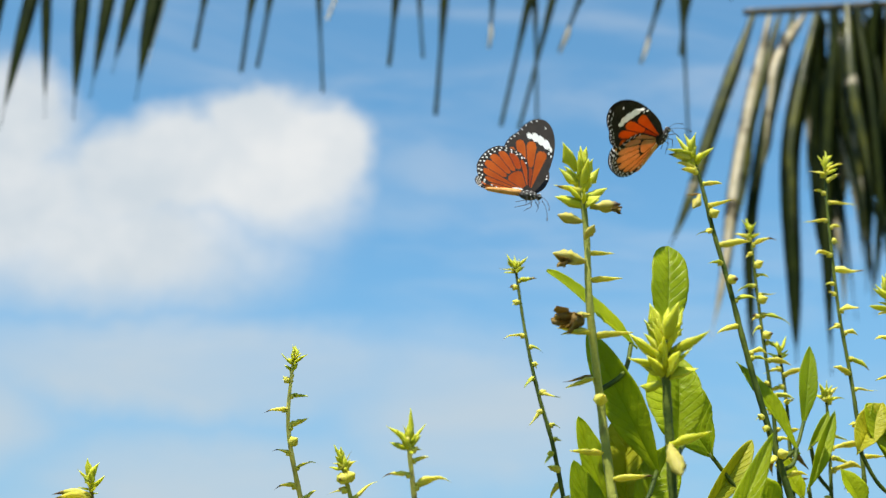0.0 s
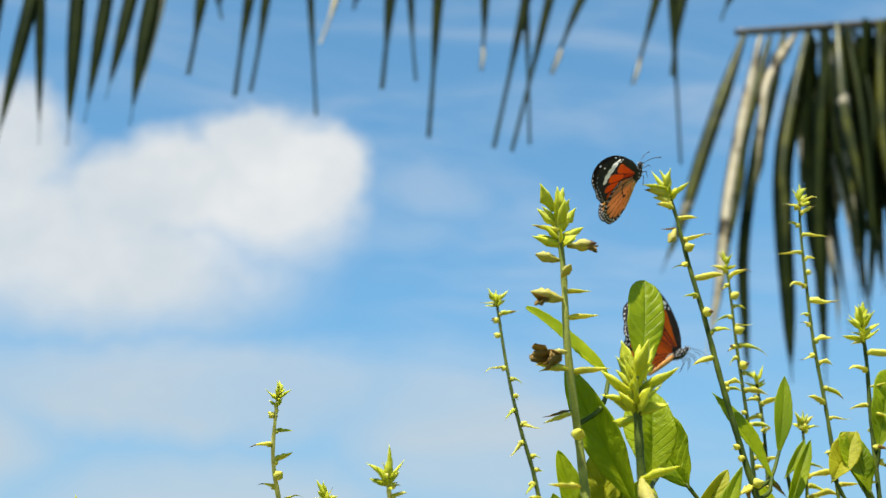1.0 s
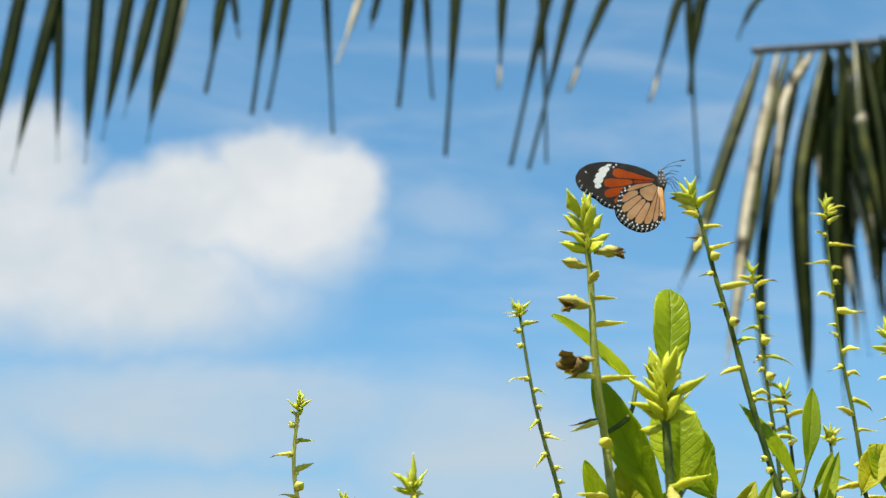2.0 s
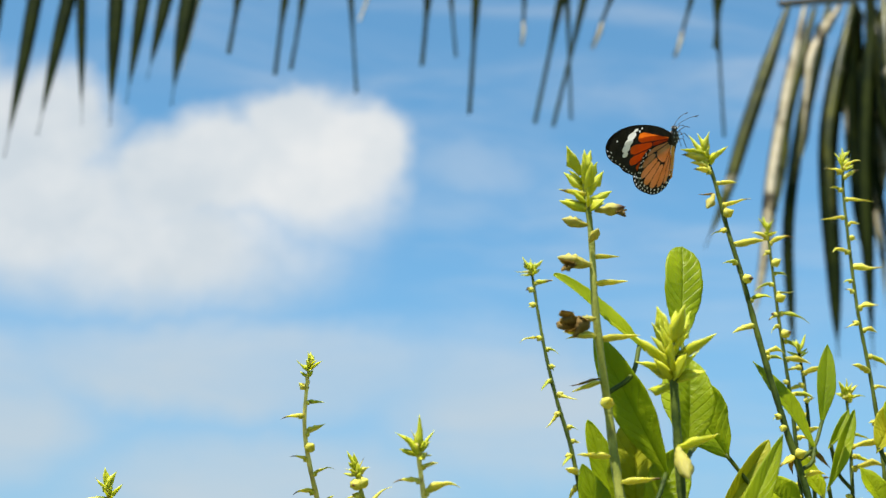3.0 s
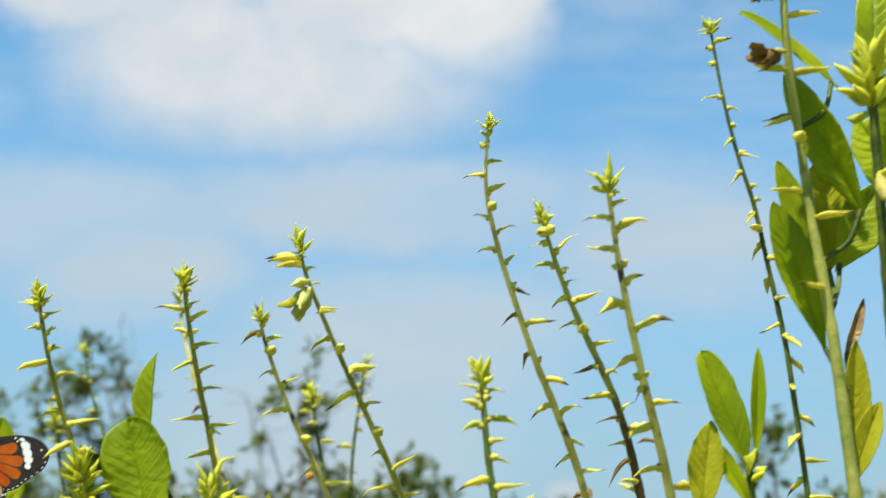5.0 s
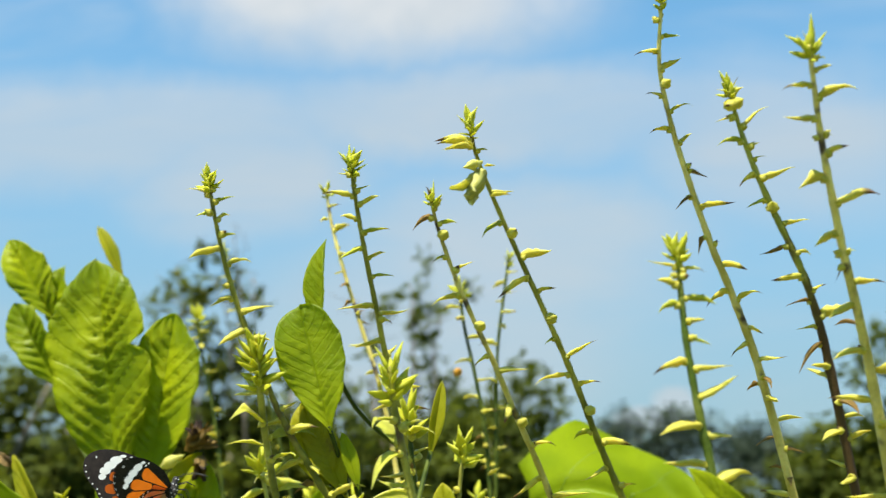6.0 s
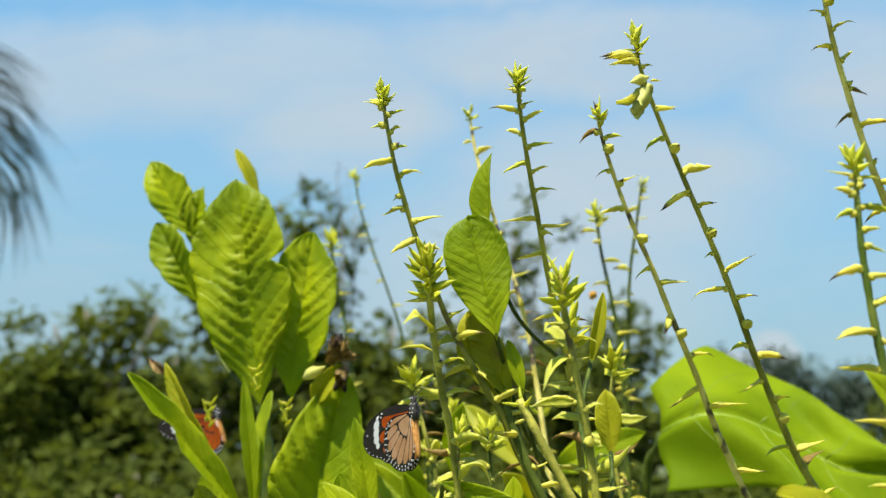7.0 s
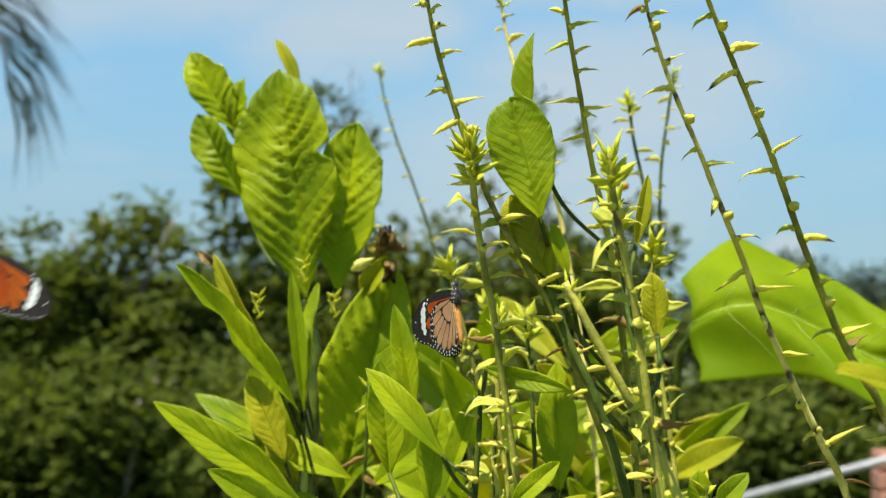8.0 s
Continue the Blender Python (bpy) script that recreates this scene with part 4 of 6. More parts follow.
    frond = child("frond", mesh_of("frond", v, f, PALM_RIB), frond)
    c, d, e = Vector((-3.2611, 6.4000, 3.1297)), Vector((-3.0014, 6.4000, 2.3896)), Vector((-3.3470, 6.4000, 2.0713))
    for i in range(64):
        t = (i + rng.uniform(-.4, .4)) / 63
        p = rach[min(len(rach) - 1, int((0.50 + 0.49 * max(0, t)) * (len(rach) - 1)))]
        q = c.lerp(d, max(0, t)).lerp(d.lerp(e, max(0, t)), max(0, t)) + Vector((rng.uniform(-.08, .16), rng.uniform(-.1, .1), rng.uniform(-.14, .03)))
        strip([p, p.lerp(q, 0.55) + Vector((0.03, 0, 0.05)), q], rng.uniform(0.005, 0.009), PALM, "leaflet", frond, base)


ground()
distance()
palms()

# ---------------------------------------------------------------- flower stalks
THIN = "thin green flower stalk with small yellow bracts"
FADED = "browning flower stalk with dry bracts along it"
m_stalk = stalk([(0.1053, 0.4700, 1.4836), (0.1076, 0.4720, 1.4562), (0.1087, 0.4760, 1.4276), (0.1138, 0.4860, 1.3938), (0.1169, 0.4880, 1.3624), (0.1206, 0.4900, 1.3352), (0.1236, 0.4920, 1.3062)],
                0.0011, 0.0030, 11, mat=STEM_MIXED, tip=16, tip_size=0.0125, bracts=False, label="stout green flower stalk with plump cream buds")
n_stalk = stalk([(0.1321, 0.4520, 1.4117), (0.1311, 0.4520, 1.3924), (0.1318, 0.4550, 1.3611), (0.1327, 0.4580, 1.3287), (0.1333, 0.4600, 1.3016)],
                0.0017, 0.0026, 12, bracts=False, tip=22, tip_size=0.0140, label="stout leafy shoot topped with a dense green bud cluster", name="leafy_shoot")
l_stalk = stalk([(0.1149, 0.6400, 1.5093), (0.1197, 0.6400, 1.4708), (0.1253, 0.6400, 1.4409), (0.1318, 0.6410, 1.4165), (0.1372, 0.6420, 1.3855), (0.1422, 0.6430, 1.3567), (0.1455, 0.6440, 1.3280)],
                0.0010, 0.0021, 13, tip=7, tip_size=0.0105, label=THIN, size=0.0115, droop=0.9,
                set_at=[(2, 123, 8.7, 6), (2, 99, 6.7, 6), (2, 42, 8.4, 6), (3, -178, 9.9, 0), (9, 6, 9.1, 5), (12, -164, 4.8, 1), (20, -161, 4.9, 1), (38, -166, 11.8, 0), (44, -19, 7.6, 5), (52, -50, 4.6, 1), (60, -132, 9.6, 5), (68, -15, 11.0, 0), (77, -134, 12.1, 0), (85, -6, 5.9, 5), (92, 2, 5.3, 1), (98, -130, 8.9, 5)])
r_stalk = stalk([(0.1915, 0.5780, 1.5482), (0.1952, 0.5780, 1.5324), (0.1995, 0.5790, 1.5090), (0.2051, 0.5800, 1.4834), (0.2124, 0.5820, 1.4462), (0.2209, 0.5840, 1.4091), (0.2300, 0.5860, 1.3714)],
                0.0012, 0.0026, 14, tip=15, tip_size=0.0120, label="tall green flower stalk with a budding tip", skip=0.022,
                set_at=[(3, 169, 13.5, 6), (3, 137, 8.6, 6), (4, 125, 14.4, 6), (4, 106, 13.0, 6), (4, 89, 12.1, 6), (5, 173, 13.3, 1), (5, 32, 10.7, 6), (9, 169, 10.1, 1), (11, -176, 9.9, 1), (17, -7, 9.1, 1), (29, 9, 13.3, 0), (34, 8, 3.3, 3), (41, -158, 9.8, 0), (49, 4, 14.9, 1), (58, -165, 9.3, 5), (67, -20, 4.6, 3), (77, 3, 10.4, 5), (89, -158, 11.6, 1), (103, 5, 9.8, 1), (105, -2, 9.2, 5), (133, -163, 4.9, 5), (136, -94, 5.5, 0), (152, -150, 11.6, 4), (152, 11, 4.7, 3)])
s_stalk = stalk([(0.2385, 0.6300, 1.5318), (0.2390, 0.6300, 1.5164), (0.2400, 0.6310, 1.4856), (0.2420, 0.6320, 1.4498), (0.2430, 0.6330, 1.4296), (0.2431, 0.6340, 1.3813)],
                0.0009, 0.0018, 15, tip=6, tip_size=0.009, label=FADED, mat=STEM, dry=0.3, spacing=0.009, size=0.0105,
                set_at=[(1, 144, 7.2, 6), (1, 103, 7.5, 6), (1, 126, 6.4, 6), (2, 64, 6.2, 6), (6, 162, 9.3, 1), (9, 6, 11.6, 0), (13, -145, 6.3, 4), (21, 20, 3.2, 3), (25, -14, 6.9, 5), (31, -169, 11.9, 5), (36, 15, 11.2, 0), (40, 10, 3.0, 3), (47, -151, 6.7, 4), (47, -4, 16.2, 5), (53, -148, 8.3, 5), (59, 10, 2.9, 3), (61, -31, 9.6, 5), (71, -11, 11.6, 1), (83, 179, 4.5, 0), (89, -8, 11.1, 5), (98, 164, 5.0, 5), (106, -10, 3.4, 4), (111, -5, 7.6, 4)])
q_stalk = stalk([(0.2751, 0.6100, 1.5616), (0.2734, 0.6100, 1.5405), (0.2734, 0.6110, 1.5095), (0.2740, 0.6120, 1.4794), (0.2767, 0.6130, 1.4445), (0.2779, 0.6140, 1.4079), (0.2774, 0.6150, 1.3776)],
                0.0010, 0.0017, 16, tip=9, tip_size=0.0105, label=THIN,
                set_at=[(0, 128, 6.5, 6), (0, 91, 8.2, 6), (0, 56, 8.1, 6), (2, 137, 4.2, 6), (4, 22, 9.3, 0), (6, 175, 11.8, 0), (9, 25, 9.2, 1), (16, 170, 6.8, 1), (21, -11, 13.9, 0), (31, -178, 12.7, 0), (35, 14, 7.5, 1), (42, -11, 4.7, 5), (50, -173, 9.9, 1), (58, 5, 15.8, 0), (65, -170, 5.5, 5), (71, 171, 5.7, 4), (80, 9, 9.5, 1), (87, -166, 9.6, 0), (91, -8, 7.9, 1), (104, -28, 11.9, 5), (112, 176, 10.9, 1), (120, 5, 14.2, 0), (138, -179, 6.3, 1)])
w_stalk = stalk([(0.2953, 0.6000, 1.4906), (0.2952, 0.6000, 1.4680), (0.2942, 0.6010, 1.4448), (0.2938, 0.6020, 1.4222)], 0.0010, 0.0016, 17, tip=12, tip_size=0.0115, label=THIN)
x_stalk = stalk([(0.2748, 0.6400, 1.4483), (0.2740, 0.6400, 1.4231), (0.2719, 0.6420, 1.3831)], 0.0010, 0.0016, 18, tip=7, tip_size=0.010, mat=STEM, label=FADED, dry=0.3,
                set_at=[(4, 125, 8.1, 6), (4, 85, 8.4, 6), (4, 42, 9.6, 1), (5, 124, 3.4, 1), (6, 14, 9.5, 5), (17, 8, 3.5, 5), (23, -12, 10.8, 5), (30, 17, 5.4, 1), (32, -151, 8.9, 5), (34, -23, 10.3, 5), (41, 0, 15.5, 1), (54, -155, 3.8, 1), (56, -16, 13.1, 5)])
y_stalk = stalk([(0.2562, 0.6500, 1.4742), (0.2575, 0.6500, 1.4458), (0.2574, 0.6520, 1.4098)], 0.0009, 0.0014, 19, tip=6, tip_size=0.009, label=THIN, dry=0.2)

a_stalk = stalk([(0.0036, 0.5910, 1.4412), (0.0024, 0.5952, 1.4311), (0.0022, 0.6036, 1.4110), (0.0077, 0.6135, 1.3870), (0.0164, 0.6238, 1.3616), (0.0257, 0.6337, 1.3371), (0.0351, 0.6420, 1.3160), (0.0483, 0.6558, 1.2810)],
                0.0010, 0.0031, 21, tip=6, tip_size=0.0095, mat=STEM_DULL, dry=0.5, label="tall pale flower stalk with browned bracts", spacing=0.0088,
                set_at=[(4, 88, 8.4, 6), (5, 146, 7.2, 6), (5, 38, 7.3, 6), (12, 176, 3.6, 1), (13, 97, 6.2, 1), (19, 4, 8.5, 5), (25, -170, 10.7, 4), (34, 35, 9.8, 1), (41, 26, 2.3, 3), (45, 172, 8.3, 4), (52, 14, 10.4, 0), (60, -170, 10.5, 4), (67, 38, 7.9, 1), (77, 0, 2.1, 2), (79, -9, 9.2, 2), (91, -165, 8.9, 2), (97, 9, 15.0, 4), (109, -120, 10.2, 2), (115, 33, 3.8, 4), (124, -11, 12.0, 4), (136, -144, 13.1, 4), (142, 14, 11.6, 0), (155, -17, 8.0, 4), (162, -146, 10.6, 4), (171, 6, 12.2, 0)])
b_stalk = stalk([(0.0221, 0.5350, 1.3805), (0.0256, 0.5391, 1.3694), (0.0311, 0.5445, 1.3544), (0.0390, 0.5508, 1.3372), (0.0473, 0.5566, 1.3210), (0.0544, 0.5625, 1.3047), (0.0625, 0.5726, 1.2762)],
                0.0010, 0.0029, 22, tip=8, tip_size=0.0095, mat=STEM_BROWNED, dry=0.42, label="green flower stalk with spreading bracts and a browned foot",
                set_at=[(2, 122, 7.9, 6), (2, 96, 6.4, 6), (3, 60, 6.5, 0), (3, 170, 5.1, 0), (6, 48, 6.6, 1), (8, -154, 2.0, 3), (8, 14, 1.9, 3), (12, -163, 8.1, 0), (17, 36, 12.1, 0), (22, -170, 10.4, 5), (25, 22, 4.7, 1), (30, 27, 5.4, 5), (35, -140, 9.3, 4), (38, 17, 12.4, 0), (46, -158, 8.4, 5), (52, 117, 1.5, 3), (57, 10, 11.4, 0), (66, -160, 11.5, 2), (69, -16, 6.2, 1), (80, -178, 12.8, 4), (86, 25, 6.3, 4), (90, -180, 10.8, 2), (97, 24, 13.6, 1), (100, -171, 8.6, 0), (107, -152, 14.1, 2)])
c_stalk = stalk([(0.0419, 0.4760, 1.3756), (0.0444, 0.4831, 1.3625), (0.0477, 0.4921, 1.3460), (0.0525, 0.5020, 1.3271), (0.0577, 0.5119, 1.3079), (0.0681, 0.5299, 1.2720)],
                0.0011, 0.0029, 23, tip=8, tip_size=0.0115, mat=STEM_DULL, dry=0.35, label="green flower stalk with long pointed bracts", size=0.0125,
                set_at=[(2, 113, 6.5, 0), (3, 139, 10.0, 6), (3, 88, 11.5, 6), (3, 46, 10.0, 6), (5, 7, 4.7, 5), (9, 12, 6.4, 1), (14, -178, 10.2, 0), (19, 6, 12.7, 0), (26, 174, 11.5, 0), (32, 16, 3.6, 5), (32, -164, 3.0, 5), (39, 18, 7.8, 4), (47, -157, 12.2, 1), (57, 13, 14.3, 1), (67, -154, 10.2, 1), (75, -171, 2.5, 5), (75, 22, 3.8, 5), (78, -112, 7.6, 2), (86, 5, 11.6, 4), (94, -149, 11.3, 1)])
h_stalk = stalk([(-0.0032, 0.4820, 1.3081), (-0.0024, 0.4832, 1.2971), (-0.0010, 0.4850, 1.2801), (0.0014, 0.4868, 1.2632), (0.0045, 0.4886, 1.2465), (0.0074, 0.4904, 1.2298)],
                0.0013, 0.0026, 24, mat=STEM_MIXED, tip=12, tip_size=0.0125, label="short green flower stalk with a leafy tuft on top", size=0.0125,
                set_at=[(4, 126, 9.3, 6), (4, 91, 8.3, 6), (4, 71, 8.3, 6), (4, 113, 5.1, 6), (7, 166, 10.2, 0), (7, 54, 4.8, 5), (8, 5, 8.3, 5), (9, -161, 4.2, 5), (9, -46, 3.2, 5), (13, 173, 7.7, 1), (17, -8, 11.3, 5), (19, -156, 9.0, 5), (25, 4, 6.5, 1), (30, -19, 8.1, 5), (38, -160, 12.9, 4), (41, 4, 12.7, 0)])
d_stalk = stalk([(-0.0782, 0.5670, 1.3764), (-0.0755, 0.5735, 1.3649), (-0.0690, 0.5824, 1.3489), (-0.0595, 0.5936, 1.3281), (-0.0474, 0.6072, 1.3024), (-0.0360, 0.6202, 1.2771), (-0.0242, 0.6349, 1.2476), (-0.0077, 0.6526, 1.2111), (0.0041, 0.6616, 1.1912), (0.0151, 0.6698, 1.1729)],
                0.0011, 0.0031, 25, mat=STEM_PALE, tip=8, tip_size=0.0105, label="arching green flower stalk with a limp pale flower", skip=0.034,
                set_at=[(0, 97, 8.2, 6), (1, 135, 7.6, 0), (2, 117, 6.4, 6), (2, 73, 9.2, 6), (4, 41, 7.1, 6), (7, 173, 15.4, 1), (9, -179, 12.5, 1), (11, -2, 5.3, 5), (30, -4, 9.2, 0), (43, -145, 10.8, 5), (50, 18, 4.6, 3), (61, 18, 12.9, 1), (70, -147, 14.7, 4), (77, 13, 8.6, 4), (91, 17, 3.4, 3), (99, -145, 5.5, 5), (109, 25, 14.3, 0), (117, -164, 16.6, 0), (122, 6, 9.8, 4), (136, 20, 3.1, 3), (145, -158, 9.2, 5), (151, -3, 13.6, 4), (163, -158, 13.8, 0), (173, 9, 7.5, 4), (184, 22, 7.8, 3), (197, -157, 12.4, 5), (200, 21, 15.0, 0)])
e_stalk = stalk([(-0.0937, 0.5630, 1.3461), (-0.0911, 0.5686, 1.3348), (-0.0853, 0.5770, 1.3175), (-0.0779, 0.5855, 1.2999), (-0.0705, 0.5929, 1.2843), (-0.0610, 0.6034, 1.2617), (-0.0513, 0.6135, 1.2398), (-0.0439, 0.6221, 1.2207), (-0.0297, 0.6356, 1.1907), (-0.0153, 0.6483, 1.1623), (-0.0031, 0.6594, 1.1378)],
                0.0010, 0.0029, 26, tip=5, tip_size=0.0100, mat=STEM_DULL, dry=0.25, label="leaning brownish flower stalk with sparse bracts",
                set_at=[(2, 108, 5.4, 2), (4, 80, 9.5, 6), (6, 49, 5.5, 1), (9, -164, 9.3, 2), (12, 3, 8.0, 5), (18, 21, 2.5, 3), (26, -162, 6.7, 5), (33, 25, 8.9, 0), (43, -157, 13.0, 0), (59, 16, 3.5, 3), (71, -142, 8.5, 4), (79, 3, 12.7, 0), (94, -108, 9.0, 1), (104, 20, 3.0, 3), (114, 1, 10.5, 4), (129, -147, 16.4, 0), (139, 6, 16.5, 0), (150, -78, 8.2, 1), (171, 0, 13.7, 0), (186, -151, 17.0, 0), (198, 150, 2.9, 3), (208, -44, 4.9, 1), (211, -148, 9.3, 4), (219, 27, 19.3, 0)])
f_stalk = stalk([(-0.1278, 0.5750, 1.3632), (-0.1269, 0.5809, 1.3511), (-0.1242, 0.5906, 1.3310), (-0.1200, 0.6025, 1.3059), (-0.1156, 0.6144, 1.2802), (-0.1096, 0.6262, 1.2539), (-0.1035, 0.6448, 1.2116)],
                0.0012, 0.0025, 27, mat=STEM_PALE, tip=12, tip_size=0.0120, label="upright green flower stalk with a tufted tip", size=0.0130,
                set_at=[(1, 140, 8.0, 6), (1, 95, 8.9, 6), (2, 31, 6.5, 6), (3, 58, 8.8, 6), (4, 121, 7.8, 6), (5, 171, 5.9, 0), (10, 84, 7.0, 1), (12, 18, 6.9, 5), (14, -179, 13.1, 0), (18, 22, 10.0, 1), (24, 164, 7.8, 1), (30, 3, 12.2, 5), (36, -156, 12.1, 5), (41, 15, 8.1, 1), (49, 0, 10.0, 5), (62, -173, 15.8, 0), (66, 13, 13.6, 0), (68, -20, 6.3, 4)])
g_stalk = stalk([(-0.1798, 0.5450, 1.3494), (-0.1780, 0.5491, 1.3363), (-0.1746, 0.5545, 1.3186), (-0.1690, 0.5607, 1.2987), (-0.1618, 0.5668, 1.2786), (-0.1527, 0.5736, 1.2562), (-0.1399, 0.5804, 1.2338), (-0.1260, 0.5881, 1.2085)],
                0.0011, 0.0024, 28, mat=STEM_PALE, tip=7, tip_size=0.0110, label="leaning green flower stalk with pointed bracts",
                set_at=[(0, 92, 6.4, 6), (2, 60, 6.5, 6), (3, 117, 8.1, 6), (3, 112, 6.3, 6), (4, 19, 4.1, 1), (6, 164, 9.5, 0), (9, 17, 8.6, 5), (13, -174, 6.6, 5), (16, 17, 6.0, 1), (22, 0, 7.3, 5), (27, -153, 12.3, 1), (34, 5, 10.3, 0), (42, -147, 4.9, 5), (48, -167, 10.1, 1), (54, 7, 13.8, 0), (61, -145, 11.8, 1), (66, 2, 8.7, 1)])
k_stalk = stalk([(-0.1620, 0.5620, 1.2838), (-0.1614, 0.5666, 1.2693), (-0.1598, 0.5722, 1.2513), (-0.1567, 0.5792, 1.2287), (-0.1530, 0.5857, 1.2077)],
                0.0016, 0.0022, 29, tip=22, tip_size=0.0120, label="short shoot crowded with yellow-green buds", name="budding_shoot", spacing=0.0095, size=0.0135, skip=0.03, wild=0.8)
i_stalk = stalk([(-0.1048, 0.5300, 1.2737), (-0.1035, 0.5329, 1.2601), (-0.1004, 0.5364, 1.2435), (-0.0972, 0.5399, 1.2268), (-0.0939, 0.5436, 1.2096)],
                0.0015, 0.0022, 30, tip=12, tip_size=0.0120, label="short shoot with a yellow bud tuft", name="budding_shoot", spacing=0.0095, size=0.0145, skip=0.02, wild=0.8)
o1_stalk = stalk([(-0.3416, 1.2000, 1.4534), (-0.3348, 1.2000, 1.4222), (-0.3228, 1.2000, 1.3863), (-0.3065, 1.2000, 1.3459), (-0.2891, 1.2000, 1.2961)], 0.0010, 0.0018, 31, tip=6, tip_size=0.0090, label=THIN, size=0.0088, spacing=0.018)
o2_stalk = stalk([(-0.3490, 1.1500, 1.3874), (-0.3432, 1.1500, 1.3541), (-0.3326, 1.1500, 1.3106), (-0.3236, 1.1500, 1.2584)], 0.0012, 0.002, 32, tip=9, tip_size=0.0112, label=THIN, size=0.0109, spacing=0.016)
o3_stalk = stalk([(-0.1890, 0.8600, 1.4227), (-0.1845, 0.8600, 1.3986), (-0.1751, 0.8600, 1.3656), (-0.1632, 0.8600, 1.3296), (-0.1527, 0.8600, 1.2978), (-0.1435, 0.8600, 1.2560)], 0.0010, 0.0022, 33, tip=5, tip_size=0.0090, mat=STEM_DULL, label=FADED, dry=0.3, spacing=0.014, size=0.0095)
o4_stalk = stalk([(-0.1111, 0.9500, 1.3754), (-0.1074, 0.9500, 1.3470), (-0.1004, 0.9500, 1.3158), (-0.0933, 0.9500, 1.2774), (-0.0896, 0.9500, 1.2320)], 0.0012, 0.0022, 34, tip=8, tip_size=0.0105, label=THIN, size=0.0116, spacing=0.015)
o5_stalk = stalk([(-0.0806, 1.0500, 1.4135), (-0.0846, 1.0500, 1.3836), (-0.0892, 1.0500, 1.3445), (-0.0904, 1.0500, 1.3016), (-0.0906, 1.0500, 1.2509), (-0.0913, 1.0500, 1.2086)], 0.0012, 0.0022, 35, tip=6, tip_size=0.0097, label=THIN, size=0.0116, spacing=0.015)


def extra(owner, me, name, p, d, size, label="", spin=0.0):
    thing, path, base = owner
    child(name, me, thing, Matrix.Translation(-base) @ aim(Vector(p), d, size, spin), label)


# plump buds and bracts of the stout stalk
for p, d, s in (((0.1094, 0.4720, 1.4677), (1, -.25, -.05), 0.0120), ((0.1062, 0.4720, 1.4614), (-1, -.3, -.03), 0.0110), ((0.1064, 0.4700, 1.4534), (0.25, -1, 0.2), 0.0085),
                ((0.1067, 0.4720, 1.4449), (-1, -.35, -.05), 0.0145)):
    extra(m_stalk, FLOWER_BUD, "flower_bud", p, d, s, "cream bud with a brown tip")
for p, d, s in (((0.1075, 0.4720, 1.4730), (-1, -.2, .10), 0.0125), ((0.1080, 0.4740, 1.4489), (1, -.2, -.05), 0.0105), ((0.1085, 0.4740, 1.4379), (1, -.1, .06), 0.0130),
                ((0.1106, 0.4800, 1.4177), (1, -.2, .05), 0.0155), ((0.1085, 0.4780, 1.4181), (-1, -.3, -.02), 0.0140), ((0.1134, 0.4860, 1.3739), (-1, -.3, -.05), 0.0140),
                ((0.1175, 0.4860, 1.3645), (1, -.35, .02), 0.0150), ((0.1191, 0.4880, 1.3386), (-.9, -.4, .06), 0.0110), ((0.1109, 0.4840, 1.4021), (-1, -.2, -.45), 0.0130)):
    extra(m_stalk, BRACTS[(int(s * 1e5)) % 2 * 4], "bract", p, d, s)
extra(m_stalk, WITHERED[0], "dry_petals", (0.1045, 0.4720, 1.4215), (-.9, -.3, -.35), 0.0105, "shrivelled dark brown flower")
extra(m_stalk, FLOWER_BUD, "calyx", (0.1081, 0.4740, 1.4241), (-1, -.35, -.3), 0.0080)
extra(m_stalk, BRACTS[3], "bract", (0.1076, 0.4740, 1.4166), (-1, -.25, .05), 0.0120)
extra(m_stalk, WITHERED[1], "dry_petals", (0.0999, 0.4660, 1.4426), (-.9, -.35, -.25), 0.0060, "browned petals at the tip of a bud")
extra(m_stalk, WITHERED[1], "dry_petals", (0.1170, 0.4690, 1.4659), (.9, -.35, -.15), 0.0040, "browned petals at the tip of a bud")
extra(m_stalk, BRACTS_DRY[1], "dry_bract", (0.1106, 0.4840, 1.4033), (-1, -.2, -.4), 0.0125)
for p in ((0.1125, 0.4820, 1.3923),):
    extra(m_stalk, CALYX, "node_knob", p, (0, -1, 0.2), 0.0062)
# side tufts and pods of the leafy shoot
for p, d, s in (((0.1281, 0.4520, 1.4004), (-.9, -.4, .30), 0.0140), ((0.1344, 0.4520, 1.4026), (.9, -.4, .25), 0.0150), ((0.1307, 0.4460, 1.4061), (.2, -.8, .6), 0.0140), ((0.1289, 0.4520, 1.3977), (-.9, -.2, -.1), 0.0120),
                ((0.1307, 0.4520, 1.3690), (1, -.3, .05), 0.0150)):
    extra(n_stalk, BUDS[1], "bud", p, d, s)
extra(n_stalk, FLOWER_BUD, "pod", (0.1303, 0.4500, 1.3690), (0.05, -.5, -1), 0.0150, "drooping yellowish seed pod")
